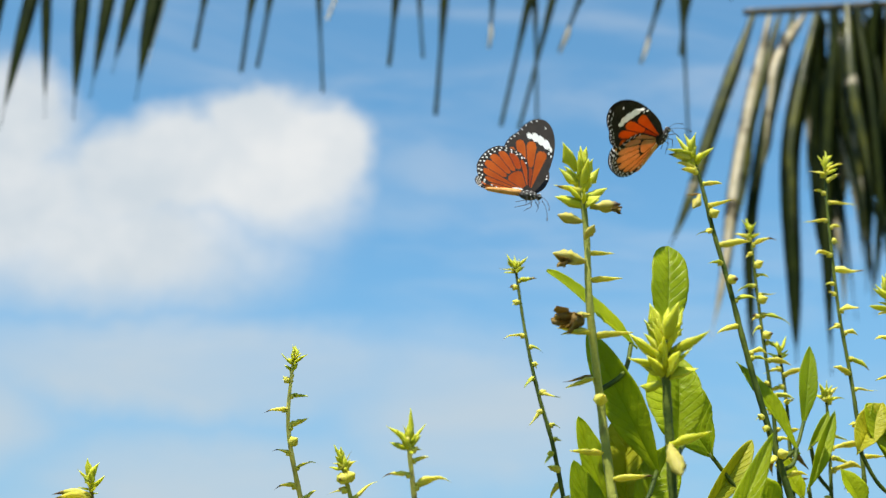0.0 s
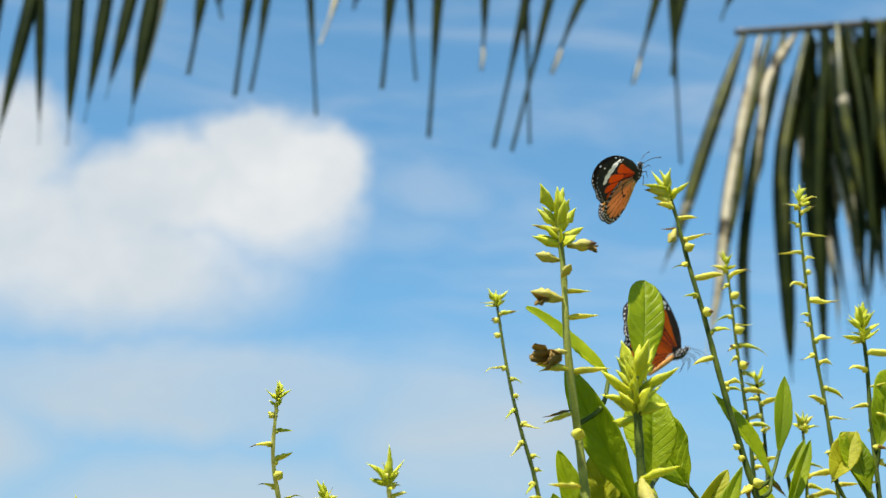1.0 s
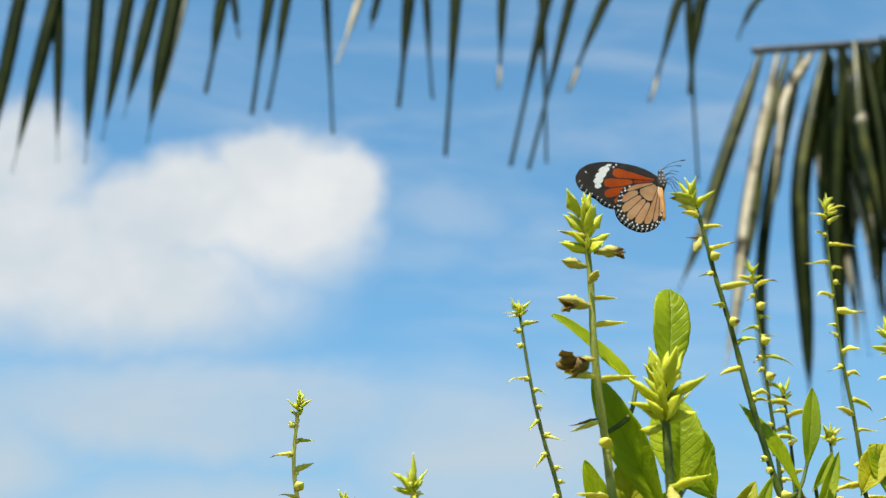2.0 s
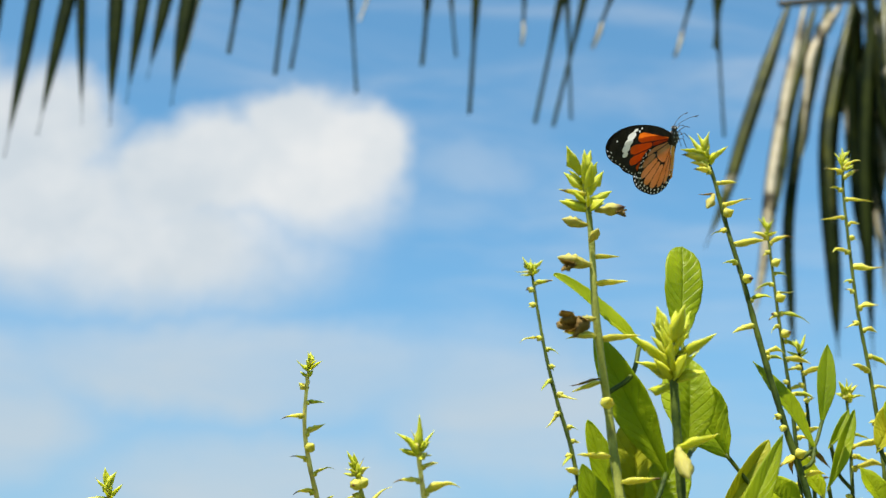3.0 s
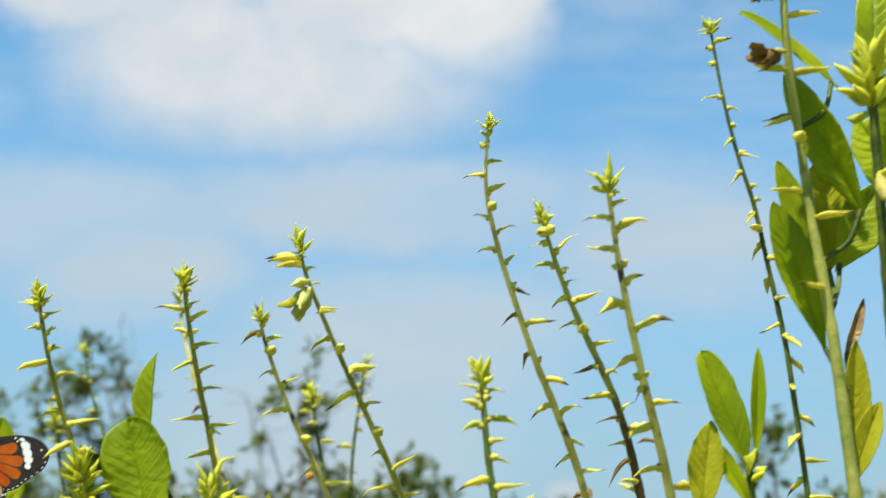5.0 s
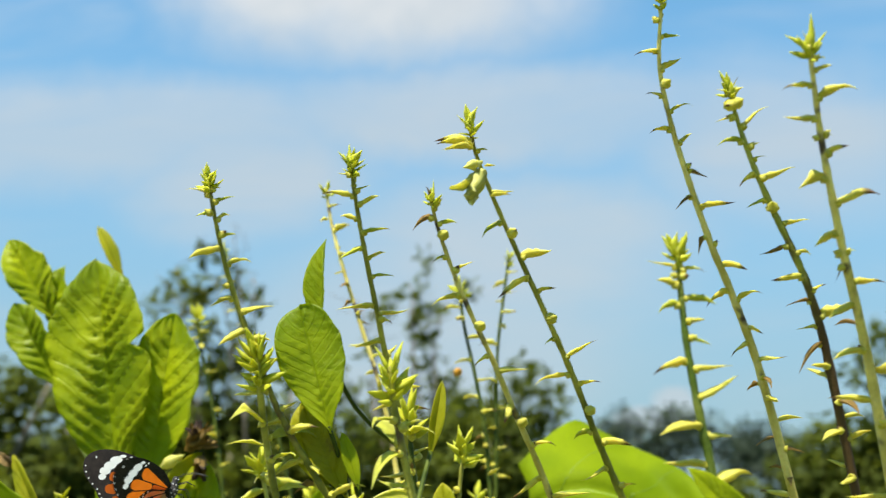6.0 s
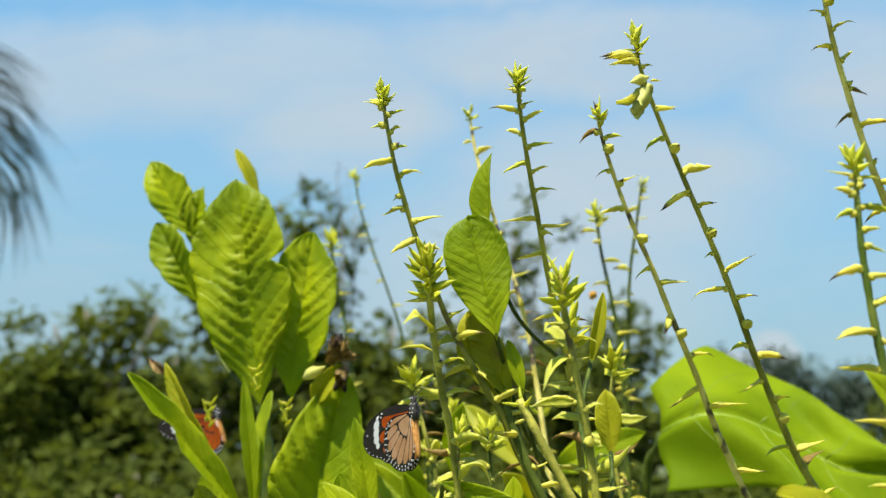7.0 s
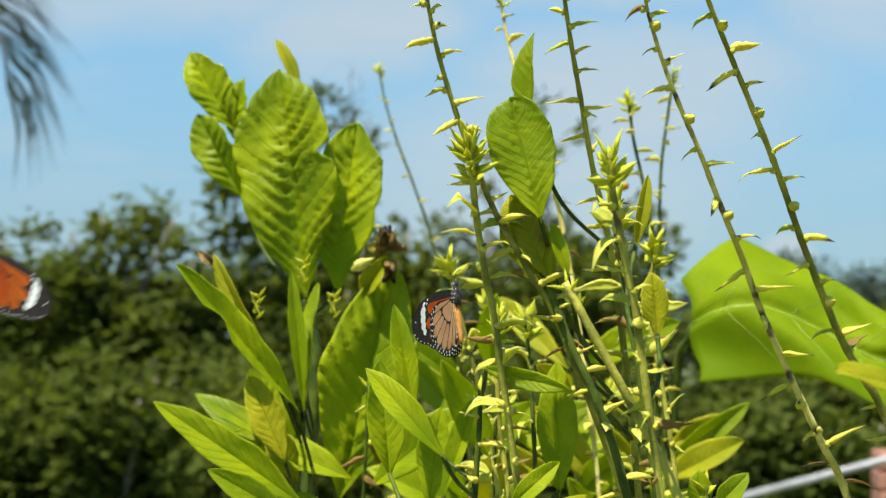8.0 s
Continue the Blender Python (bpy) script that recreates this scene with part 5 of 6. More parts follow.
# pods on the arching stalk
extra(d_stalk, LIMP, "limp_petals", (-0.0722, 0.5620, 1.3560), (-.5, -.3, -1), 0.0135, "limp pale yellow petals of a hanging flower")
extra(d_stalk, POD, "pod", (-0.0727, 0.5620, 1.3595), (-.75, -.5, -.5), 0.0095, "pale calyx of a hanging flower")
for p, d, s in (((-0.0766, 0.5660, 1.3674), (-1, -.2, .06), 0.0150), ((-0.0765, 0.5640, 1.3658), (-1, -.3, -.10), 0.0115), ((-0.0719, 0.5660, 1.3587), (1, -.3, .0), 0.0050), ((-0.0697, 0.5660, 1.3461), (1, -.2, .1), 0.0085)):
    extra(d_stalk, BRACTS[4], "bract", p, d, s)
extra(r_stalk, FLOWER_BUD, "pod", (0.1928, 0.5740, 1.5238), (-.45, -.3, -1), 0.0110, "drooping half-dry bud")
extra(r_stalk, BRACTS_DRY[1], "dry_bract", (0.1940, 0.5760, 1.5248), (-1, -.3, -.25), 0.0090)

# ---------------------------------------------------------------- leaves of the stout group
leaf(n_stalk, (0.1666, 0.5600, 1.4427), (0.1728, 0.5660, 1.4930), 0.0190, 0, 5, 0.10, 1, name="leaf", broad=0.55, point=0.3, veins=9, ripple=0.05, facing=(0.25, -1.0, 0.30))
leaf(m_stalk, (0.1334, 0.5000, 1.4203), (0.0981, 0.5000, 1.4518), 0.0105, 20, 25, 0.05, 2, broad=0.5, facing=(0.1, -1.0, 0.30))
leaf(m_stalk, (0.1397, 0.5000, 1.3688), (0.1126, 0.4960, 1.4250), 0.0165, 0, 20, 0.10, 3, broad=0.5, facing=(-0.3, -1.0, -0.20))
leaf(m_stalk, (0.1294, 0.5160, 1.3494), (0.1318, 0.5160, 1.4001), 0.0215, 0, 15, 0.08, 4, mat=LEAF_OLD, broad=0.5, facing=(-0.25, -1.0, 0.30))
leaf(m_stalk, (0.1237, 0.5050, 1.3173), (0.1060, 0.5000, 1.3744), 0.0150, 0, 20, 0.06, 5, broad=0.6, ripple=0.07, facing=(-0.2, -1.0, 0.30))
leaf(m_stalk, (0.1251, 0.5150, 1.3492), (0.1120, 0.5150, 1.3956), 0.0120, 0, 25, 0.05, 6, broad=0.55, facing=(0.1, -1.0, -0.20))
leaf(m_stalk, (0.1307, 0.5100, 1.3503), (0.1484, 0.5100, 1.3843), 0.0190, 10, 20, 0.05, 61, broad=0.5, facing=(0.1, -1.0, 0.30))
leaf(n_stalk, (0.1455, 0.4900, 1.3741), (0.1489, 0.4900, 1.4154), 0.0185, 0, 25, 0.1, 7, broad=0.5, stem=False, facing=(0.1, -1.0, 0.30))
leaf(r_stalk, (0.1895, 0.5750, 1.3954), (0.1635, 0.5750, 1.4351), 0.0270, -8, 14, 0.08, 8, broad=0.5, facing=(0.1, -1.0, -0.20))
leaf(n_stalk, (0.1350, 0.4600, 1.3077), (0.1721, 0.4600, 1.3771), 0.0105, 10, 15, 0.06, 9, broad=0.5, facing=(0.1, -1.0, 0.30))
leaf(n_stalk, (0.1364, 0.4620, 1.3080), (0.1395, 0.4500, 1.3088), 0.0070, 20, 20, 0.2, 10, broad=0.5, facing=(0.1, -1.0, 0.30))
leaf(r_stalk, (0.2367, 0.5900, 1.4027), (0.2101, 0.5900, 1.4457), 0.0110, 25, 25, 0.08, 11, broad=0.5, facing=(0.1, -1.0, -0.20))
leaf(r_stalk, (0.2437, 0.6000, 1.4177), (0.2514, 0.6000, 1.4586), 0.0095, 0, 12, 0.06, 12, broad=0.5, facing=(0.1, -1.0, 0.30))
leaf(r_stalk, (0.2220, 0.6000, 1.3748), (0.2078, 0.6000, 1.3925), 0.0140, 0, 20, 0.1, 13, broad=0.5, facing=(0.1, -1.0, 0.30))
leaf(r_stalk, (0.1812, 0.5800, 1.3667), (0.2103, 0.5800, 1.4060), 0.0120, 0, 30, 0.08, 14, mat=LEAF_OLD, broad=0.55, facing=(0.1, -1.0, -0.20))
leaf(x_stalk, (0.2533, 0.6300, 1.3893), (0.2403, 0.6300, 1.4116), 0.0130, 10, 20, 0.1, 15, broad=0.5, facing=(0.1, -1.0, 0.30))
leaf(x_stalk, (0.2578, 0.6300, 1.4146), (0.2711, 0.6300, 1.4349), 0.0060, 10, 25, 0.1, 16, broad=0.5, facing=(0.1, -1.0, 0.30))
leaf(w_stalk, (0.2848, 0.6000, 1.4021), (0.2807, 0.6000, 1.4313), 0.0150, 0, 15, 0.1, 17, broad=0.5, facing=(0.1, -1.0, -0.20))
leaf(w_stalk, (0.2948, 0.6000, 1.4218), (0.3059, 0.6000, 1.4639), 0.0160, 0, 15, 0.1, 18, broad=0.55, point=0.3, facing=(0.1, -1.0, 0.30))
leaf(w_stalk, (0.2886, 0.6000, 1.3997), (0.2771, 0.6000, 1.4309), 0.0160, 0, 15, 0.1, 181, broad=0.55, point=0.3, facing=(0.1, -1.0, 0.30))
leaf(r_stalk, (0.2238, 0.5800, 1.3711), (0.2007, 0.5800, 1.3883), 0.0175, 12, 24, 0.12, 141, broad=0.5, facing=(0.3, -1.0, -0.35))
leaf(x_stalk, (0.2506, 0.6200, 1.3912), (0.2693, 0.6200, 1.4320), 0.0085, 10, 28, 0.14, 142, broad=0.5)
leaf(w_stalk, (0.2687, 0.6000, 1.4057), (0.2845, 0.6000, 1.4315), 0.0150, -10, 22, 0.10, 143, broad=0.5, mat=LEAF_OLD)
leaf(q_stalk, (0.2703, 0.6000, 1.3776), (0.2601, 0.6000, 1.3988), 0.0120, 8, 26, 0.12, 144, broad=0.5, facing=(0.2, -1.0, -0.25))
# low shoot between the two groups
p_shoot = stalk([(0.0953, 0.5150, 1.2793), (0.0955, 0.5150, 1.2732), (0.0959, 0.5150, 1.2650)], 0.0014, 0.002, 36, bracts=False, tip=5, tip_size=0.010, name="leafy_shoot", label="low leafy shoot with broad young leaves")
leaf(p_shoot, (0.0951, 0.5150, 1.2773), (0.0796, 0.5150, 1.3208), 0.0146, 10, 18, 0.08, 20, broad=0.5, point=0.3)
leaf(p_shoot, (0.0980, 0.5150, 1.2803), (0.1012, 0.5150, 1.3223), 0.0065, 0, 30, 0.08, 21, broad=0.5)
leaf(p_shoot, (0.0768, 0.5150, 1.2590), (0.0822, 0.5150, 1.2948), 0.0138, -10, 20, 0.08, 22, mat=LEAF_OLD, broad=0.5)
leaf(p_shoot, (0.0954, 0.5150, 1.2630), (0.0827, 0.5150, 1.2875), 0.0070, 0, 25, 0.08, 23, broad=0.5)
leaf(m_stalk, (0.1279, 0.5050, 1.2703), (0.1329, 0.5000, 1.3226), 0.0125, 10, 28, 0.06, 251, mat=LEAF_OLD, broad=0.45)
leaf(m_stalk, (0.1263, 0.5000, 1.2678), (0.1400, 0.5000, 1.2995), 0.0110, -15, 30, 0.10, 252, mat=LEAF_OLD, broad=0.5)
leaf(m_stalk, (0.1311, 0.5100, 1.3161), (0.1402, 0.5100, 1.3401), 0.0055, 10, 38, 0.06, 25, mat=LEAF_DRY, broad=0.4, name="dry_leaf", label="rolled dry brown leaf")
leaf(w_stalk, (0.2104, 0.5800, 1.3144), (0.2061, 0.5800, 1.3431), 0.0190, 0, 14, 0.08, 26, broad=0.5, point=0.3)
leaf(r_stalk, (0.2208, 0.5800, 1.3412), (0.2247, 0.5800, 1.3751), 0.0130, 15, 18, 0.08, 27, broad=0.5)
leaf(r_stalk, (0.2281, 0.6000, 1.3760), (0.2095, 0.6000, 1.3919), 0.0120, -10, 22, 0.08, 28, broad=0.5)

# ---------------------------------------------------------------- broad-leaved plant
big = stalk([(-0.3061, 0.8500, 1.2308), (-0.3036, 0.8500, 1.2135), (-0.2993, 0.8500, 1.1896), (-0.3021, 0.8500, 1.1118)], 0.0044, 0.0062, 40, bracts=False, tip=0, name="leafy_plant",
            label="leafy plant with broad quilted bright green leaves")
leaf(big, (-0.3052, 0.8450, 1.2289), (-0.3248, 0.8400, 1.3738), 0.0680, -18, 14, 0.06, 41, broad=0.57, point=0.62, veins=13, ripple=0.12, wave=0.03, facing=(0.20, -1, 0.02), edge=0.05, bite=-0.28)
leaf(big, (-0.2877, 0.8480, 1.2347), (-0.2760, 0.8460, 1.3408), 0.0490, 4, 12, 0.07, 42, broad=0.55, veins=12, ripple=0.09, mat=LEAF, facing=(-0.12, -1, 0.3), edge=0.05)
leaf(big, (-0.3738, 0.9000, 1.3457), (-0.4086, 0.9000, 1.3996), 0.0330, 10, 30, 0.16, 43, broad=0.5, point=0.8, veins=8, ripple=0.10, edge=0.06)
leaf(big, (-0.3753, 0.9020, 1.3414), (-0.3688, 0.9000, 1.3820), 0.0230, -12, 30, 0.18, 431, broad=0.5, point=0.8, veins=6, ripple=0.10, edge=0.06)
leaf(big, (-0.3639, 0.8950, 1.2983), (-0.3963, 0.8900, 1.3554), 0.0300, -10, 25, 0.12, 44, broad=0.6, point=0.6, veins=8, ripple=0.10, edge=0.06)
leaf(big, (-0.3268, 0.9000, 1.3682), (-0.3464, 0.9000, 1.4082), 0.0105, 20, 25, 0.25, 45, mat=LEAF_OLD, broad=0.6, veins=7, edge=0.05)
leaf(big, (-0.2801, 0.7450, 1.1650), (-0.3477, 0.7300, 1.2439), 0.0230, 25, 48, 0.06, 46, broad=0.5, veins=12, bite=0.7, edge=0.05)
leaf(big, (-0.2913, 0.7500, 1.1737), (-0.3318, 0.7450, 1.2501), 0.0160, -20, 30, 0.10, 47, broad=0.5, veins=10, mat=LEAF_OLD, edge=0.05)
leaf(big, (-0.3319, 0.7440, 1.2444), (-0.3393, 0.7420, 1.2517), 0.0070, 0, 40, 0.5, 471, mat=LEAF_DRY, stem=False, name="dry_tip", label="curled dry leaf tip", broad=0.4, edge=0.05)
leaf(big, (-0.2655, 0.7200, 1.1152), (-0.3419, 0.6900, 1.1705), 0.0210, 15, 24, 0.10, 48, broad=0.5, veins=11, edge=0.05)
leaf(big, (-0.2689, 0.7000, 1.1130), (-0.3083, 0.6800, 1.1381), 0.0150, 10, 20, 0.10, 49, broad=0.5, edge=0.05)
leaf(big, (-0.2962, 0.7700, 1.1447), (-0.3488, 0.7700, 1.1724), 0.0140, 30, 20, 0.1, 50, broad=0.5, edge=0.05)
leaf(big, (-0.2857, 0.7400, 1.1378), (-0.3078, 0.7400, 1.1843), 0.0200, 10, 20, 0.1, 51, broad=0.5, mat=LEAF_OLD, edge=0.05)
leaf(big, (-0.2707, 0.8000, 1.1112), (-0.2418, 0.8000, 1.2505), 0.0560, 14, 22, 0.05, 52, broad=0.5, veins=13, ripple=0.11, wave=0.02, edge=0.05)
leaf(big, (-0.2952, 0.7900, 1.1267), (-0.3197, 0.7800, 1.1870), 0.0260, 12, 26, 0.10, 501, broad=0.5, veins=10, ripple=0.08, edge=0.05)
leaf(big, (-0.2921, 0.8000, 1.1610), (-0.3033, 0.8000, 1.2467), 0.0110, -10, 30, 0.06, 502, broad=0.5, veins=10, ripple=0.08, edge=0.05, facing=(0.6, -1, -0.1))
leaf(big, (-0.3059, 0.8000, 1.1342), (-0.3591, 0.8000, 1.1716), 0.0150, 8, 22, 0.15, 503, broad=0.5, veins=9, edge=0.05)
leaf(big, (-0.2944, 0.8100, 1.1695), (-0.2914, 0.8200, 1.2390), 0.0170, -14, 30, 0.08, 504, broad=0.5, veins=9, edge=0.05, facing=(-0.4, -1, 0.1))
leaf(big, (-0.2892, 0.7800, 1.1220), (-0.3053, 0.7700, 1.1618), 0.0190, 0, 28, 0.10, 505, broad=0.5, veins=9, edge=0.05, mat=LEAF_OLD)
leaf(big, (-0.2586, 0.7950, 1.2289), (-0.2415, 0.7900, 1.2534), 0.0170, 0, 40, 0.2, 53, mat=LEAF_OLD, stem=False, broad=0.5, edge=0.05)
for j, (p, d) in enumerate((((-0.2493, 0.7920, 1.2551), (.6, -.5, .8)), ((-0.2415, 0.7900, 1.2567), (-.2, -.6, 1)), ((-0.2461, 0.7880, 1.2581), (1, -.4, .3)), ((-0.2410, 0.7880, 1.2510), (.2, -.8, -.8)))):
    extra(big, WITHERED[j % 2], "dry_petals", p, d, 0.014, "shrivelled dark brown flower head")
extra(big, POD, "pod", (-0.2640, 0.7900, 1.2457), (1, -.2, .35), 0.016, "pale calyx below the dead flower")
for j, (x, y, z) in enumerate(((-0.3167, 0.7800, 1.2226), (-0.2960, 0.8000, 1.2436), (-0.2766, 0.8000, 1.2239))):
    for i in range(9):
        extra(big, BUDS[i % 4], "bud", (x + 0.002 * math.sin(i * 1.9), y, z + 0.0016 * (i - 4)), (math.cos(i * 2.4), -0.5, 0.7 + 0.5 * math.sin(i * 2.4)), 0.0075)
# the leaf pair before the upright stalk
leaf(f_stalk, (-0.1337, 0.5730, 1.2519), (-0.1478, 0.5730, 1.3033), 0.0270, 3, 10, 0.06, 54, broad=0.58, point=0.3, veins=11, ripple=0.05)
leaf(f_stalk, (-0.1396, 0.5820, 1.2880), (-0.1392, 0.5820, 1.3326), 0.0150, -38, 42, 0.05, 55, broad=0.52, veins=10)
leaf(f_stalk, (-0.1364, 0.5850, 1.2294), (-0.1484, 0.5850, 1.2644), 0.0190, 5, 15, 0.1, 56, broad=0.5, mat=LEAF_OLD)
leaf(f_stalk, (-0.1228, 0.5800, 1.2296), (-0.1301, 0.5800, 1.2525), 0.0070, 10, 25, 0.1, 57, broad=0.5)
leaf(f_stalk, (-0.1281, 0.5850, 1.2261), (-0.1476, 0.5850, 1.2648), 0.0150, 5, 18, 0.1, 58, broad=0.5, mat=LEAF_OLD)
leaf(i_stalk, (-0.0865, 0.5800, 1.2046), (-0.0893, 0.5800, 1.2327), 0.0120, 0, 25, 0.1, 59, broad=0.6, mat=LEAF_OLD)
leaf(i_stalk, (-0.0968, 0.6000, 1.2428), (-0.0914, 0.6000, 1.2753), 0.0070, 20, 30, 0.1, 60, broad=0.5, mat=LEAF_OLD)
extra(i_stalk, SEED_HEAD, "seed_head", (-0.1150, 0.9821, 1.3166), (.3, -.6, .6), 0.0068, "round orange seed head")
# low leaves among the stalks
u_shoot = stalk([(-0.1639, 0.6200, 1.1828), (-0.1641, 0.6200, 1.1655), (-0.1655, 0.6200, 1.1360)], 0.0012, 0.002, 62, bracts=True, tip=6, tip_size=0.010, name="leafy_shoot", label="leafy shoot with narrow green leaves", spacing=0.014)
leaf(u_shoot, (-0.1613, 0.6000, 1.1928), (-0.1214, 0.5800, 1.1847), 0.0095, 30, 18, 0.06, 63, broad=0.45)
leaf(u_shoot, (-0.1751, 0.6000, 1.1531), (-0.2110, 0.6000, 1.1912), 0.0135, 15, 22, 0.08, 64, broad=0.55)
leaf(u_shoot, (-0.1964, 0.6400, 1.1687), (-0.2074, 0.6400, 1.2202), 0.0130, 10, 30, 0.05, 65, broad=0.5)
leaf(u_shoot, (-0.1821, 0.6300, 1.1319), (-0.1653, 0.6300, 1.1825), 0.0120, -20, 30, 0.06, 66, broad=0.5)
leaf(u_shoot, (-0.1285, 0.6200, 1.1374), (-0.1306, 0.6200, 1.1959), 0.0180, 0, 15, 0.05, 67, broad=0.5)
leaf(u_shoot, (-0.2116, 0.6600, 1.1383), (-0.2185, 0.6600, 1.1939), 0.0200, 20, 25, 0.05, 68, broad=0.5)
leaf(u_shoot, (-0.1447, 0.5700, 1.1373), (-0.1248, 0.5700, 1.1562), 0.0100, 0, 25, 0.06, 69, broad=0.5)
leaf(u_shoot, (-0.1924, 0.6600, 1.1259), (-0.1881, 0.6600, 1.1734), 0.0180, -10, 20, 0.05, 70, broad=0.5)
v_shoot = stalk([(-0.0666, 0.6000, 1.1463), (-0.0662, 0.6000, 1.1418), (-0.0654, 0.6000, 1.1326)], 0.0012, 0.002, 71, bracts=False, tip=4, tip_size=0.009, name="leafy_shoot", label="young shoot with paired pointed leaves")
leaf(v_shoot, (-0.0689, 0.6000, 1.1348), (-0.0701, 0.6000, 1.1527), 0.0110, 10, 20, 0.06, 72, broad=0.5)
leaf(v_shoot, (-0.0639, 0.6000, 1.1361), (-0.0496, 0.6000, 1.1520), 0.0100, 0, 22, 0.06, 73, broad=0.5)
leaf(h_stalk, (-0.0080, 0.4800, 1.1896), (-0.0304, 0.4700, 1.1955), 0.0120, 40, 15, 0.1, 74, broad=0.5, mat=LEAF_OLD)
leaf(h_stalk, (0.0220, 0.4800, 1.2101), (-0.0026, 0.4700, 1.2351), 0.0110, 20, 22, 0.08, 75, broad=0.5)
# more shoots in the thicket
for j, (pts, sd, nm) in enumerate(((((-0.1607, 0.6600, 1.2164), (-0.1616, 0.6600, 1.1925), (-0.1598, 0.6600, 1.1637), (-0.1552, 0.6600, 1.1320)), 80, 0), (((-0.1060, 0.6000, 1.2631), (-0.1021, 0.6000, 1.2296), (-0.0947, 0.6000, 1.1920), (-0.0897, 0.6000, 1.1594), (-0.0872, 0.6000, 1.1405)), 81, 0),
                                   (((-0.0893, 0.7000, 1.2550), (-0.0917, 0.7000, 1.2188), (-0.0846, 0.7000, 1.1803), (-0.0774, 0.7000, 1.1310)), 82, 1), (((-0.1551, 0.7200, 1.2184), (-0.1515, 0.7200, 1.1810), (-0.1478, 0.7200, 1.1264)), 83, 1), (((-0.2001, 0.7400, 1.2485), (-0.1919, 0.7400, 1.2184), (-0.1804, 0.7400, 1.1769)), 84, 1))):
    stalk(pts, 0.0011, 0.0018, sd, mat=STEM if sd % 2 else STEM_PALE, tip=9, tip_size=0.012, name="budding_shoot", label="yellow-green budding shoot in the thicket" if nm else "pale green shoot with curved bracts", spacing=0.0120, size=0.0125, dry=0.3, wild=1.0)
# a bank of leafy shoots behind the stalks
rng = random.Random(77)
for j in range(7):
    x = -0.255 + 0.027 * j + rng.uniform(-.008, .008)
    y = rng.uniform(0.70, 0.95)
    z = 1.195 + (y - 0.7) * 0.06 + rng.uniform(-0.035, 0.03)
    lean = rng.uniform(-.02, .01)
    owner = stalk([(x, y, z), (x - lean * 0.4, y + .004, z - .05), (x - lean, y + .008, z - .12), (x - lean * 1.4, y + .01, z - .2)], 0.0011, 0.0018, 200 + j, mat=STEM, tip=rng.choice((4, 6, 9)), tip_size=0.011,
                  name="budding_shoot", label="leafy shoot in the bank behind the stalks", spacing=0.028, size=0.0145, dry=0.3, wild=1.0)
    for q in range(rng.choice((4, 5, 6))):
        w = rng.uniform(0, 6.28)
        f = Vector((x - lean * 0.6, y + .005, z - rng.uniform(.03, .15)))
        d = Vector((math.cos(w), math.sin(w) * 0.6 - 0.2, rng.uniform(0.3, 1.1))).normalized()
        leaf(owner, f + d * 0.006, f + d * rng.uniform(0.05, 0.085), rng.uniform(0.016, 0.026), rng.uniform(-30, 30), rng.uniform(10, 30), rng.uniform(0.05, 0.25), 300 + j * 7 + q,
             mat=rng.choice((LEAF, LEAF, LEAF_OLD)), broad=0.5, stem=False, nu=44, nv=5)
# two long pale stems
stalk([(-0.1228, 0.5600, 1.2271), (-0.1092, 0.5600, 1.2030), (-0.0936, 0.5610, 1.1749), (-0.0783, 0.5620, 1.1450)], 0.0020, 0.0026, 90, bracts=False, tip=3, tip_size=0.008, label="bare pale green stalk", name="bare_stalk")
stalk([(-0.1341, 0.5850, 1.2331), (-0.1220, 0.5850, 1.2030), (-0.1102, 0.5860, 1.1780), (-0.0984, 0.5870, 1.1418)], 0.0020, 0.0026, 91, spacing=0.02, tip=3, tip_size=0.008, label="bare pale green stalk with few bracts", name="bare_stalk")

# ---------------------------------------------------------------- the big smooth leaf


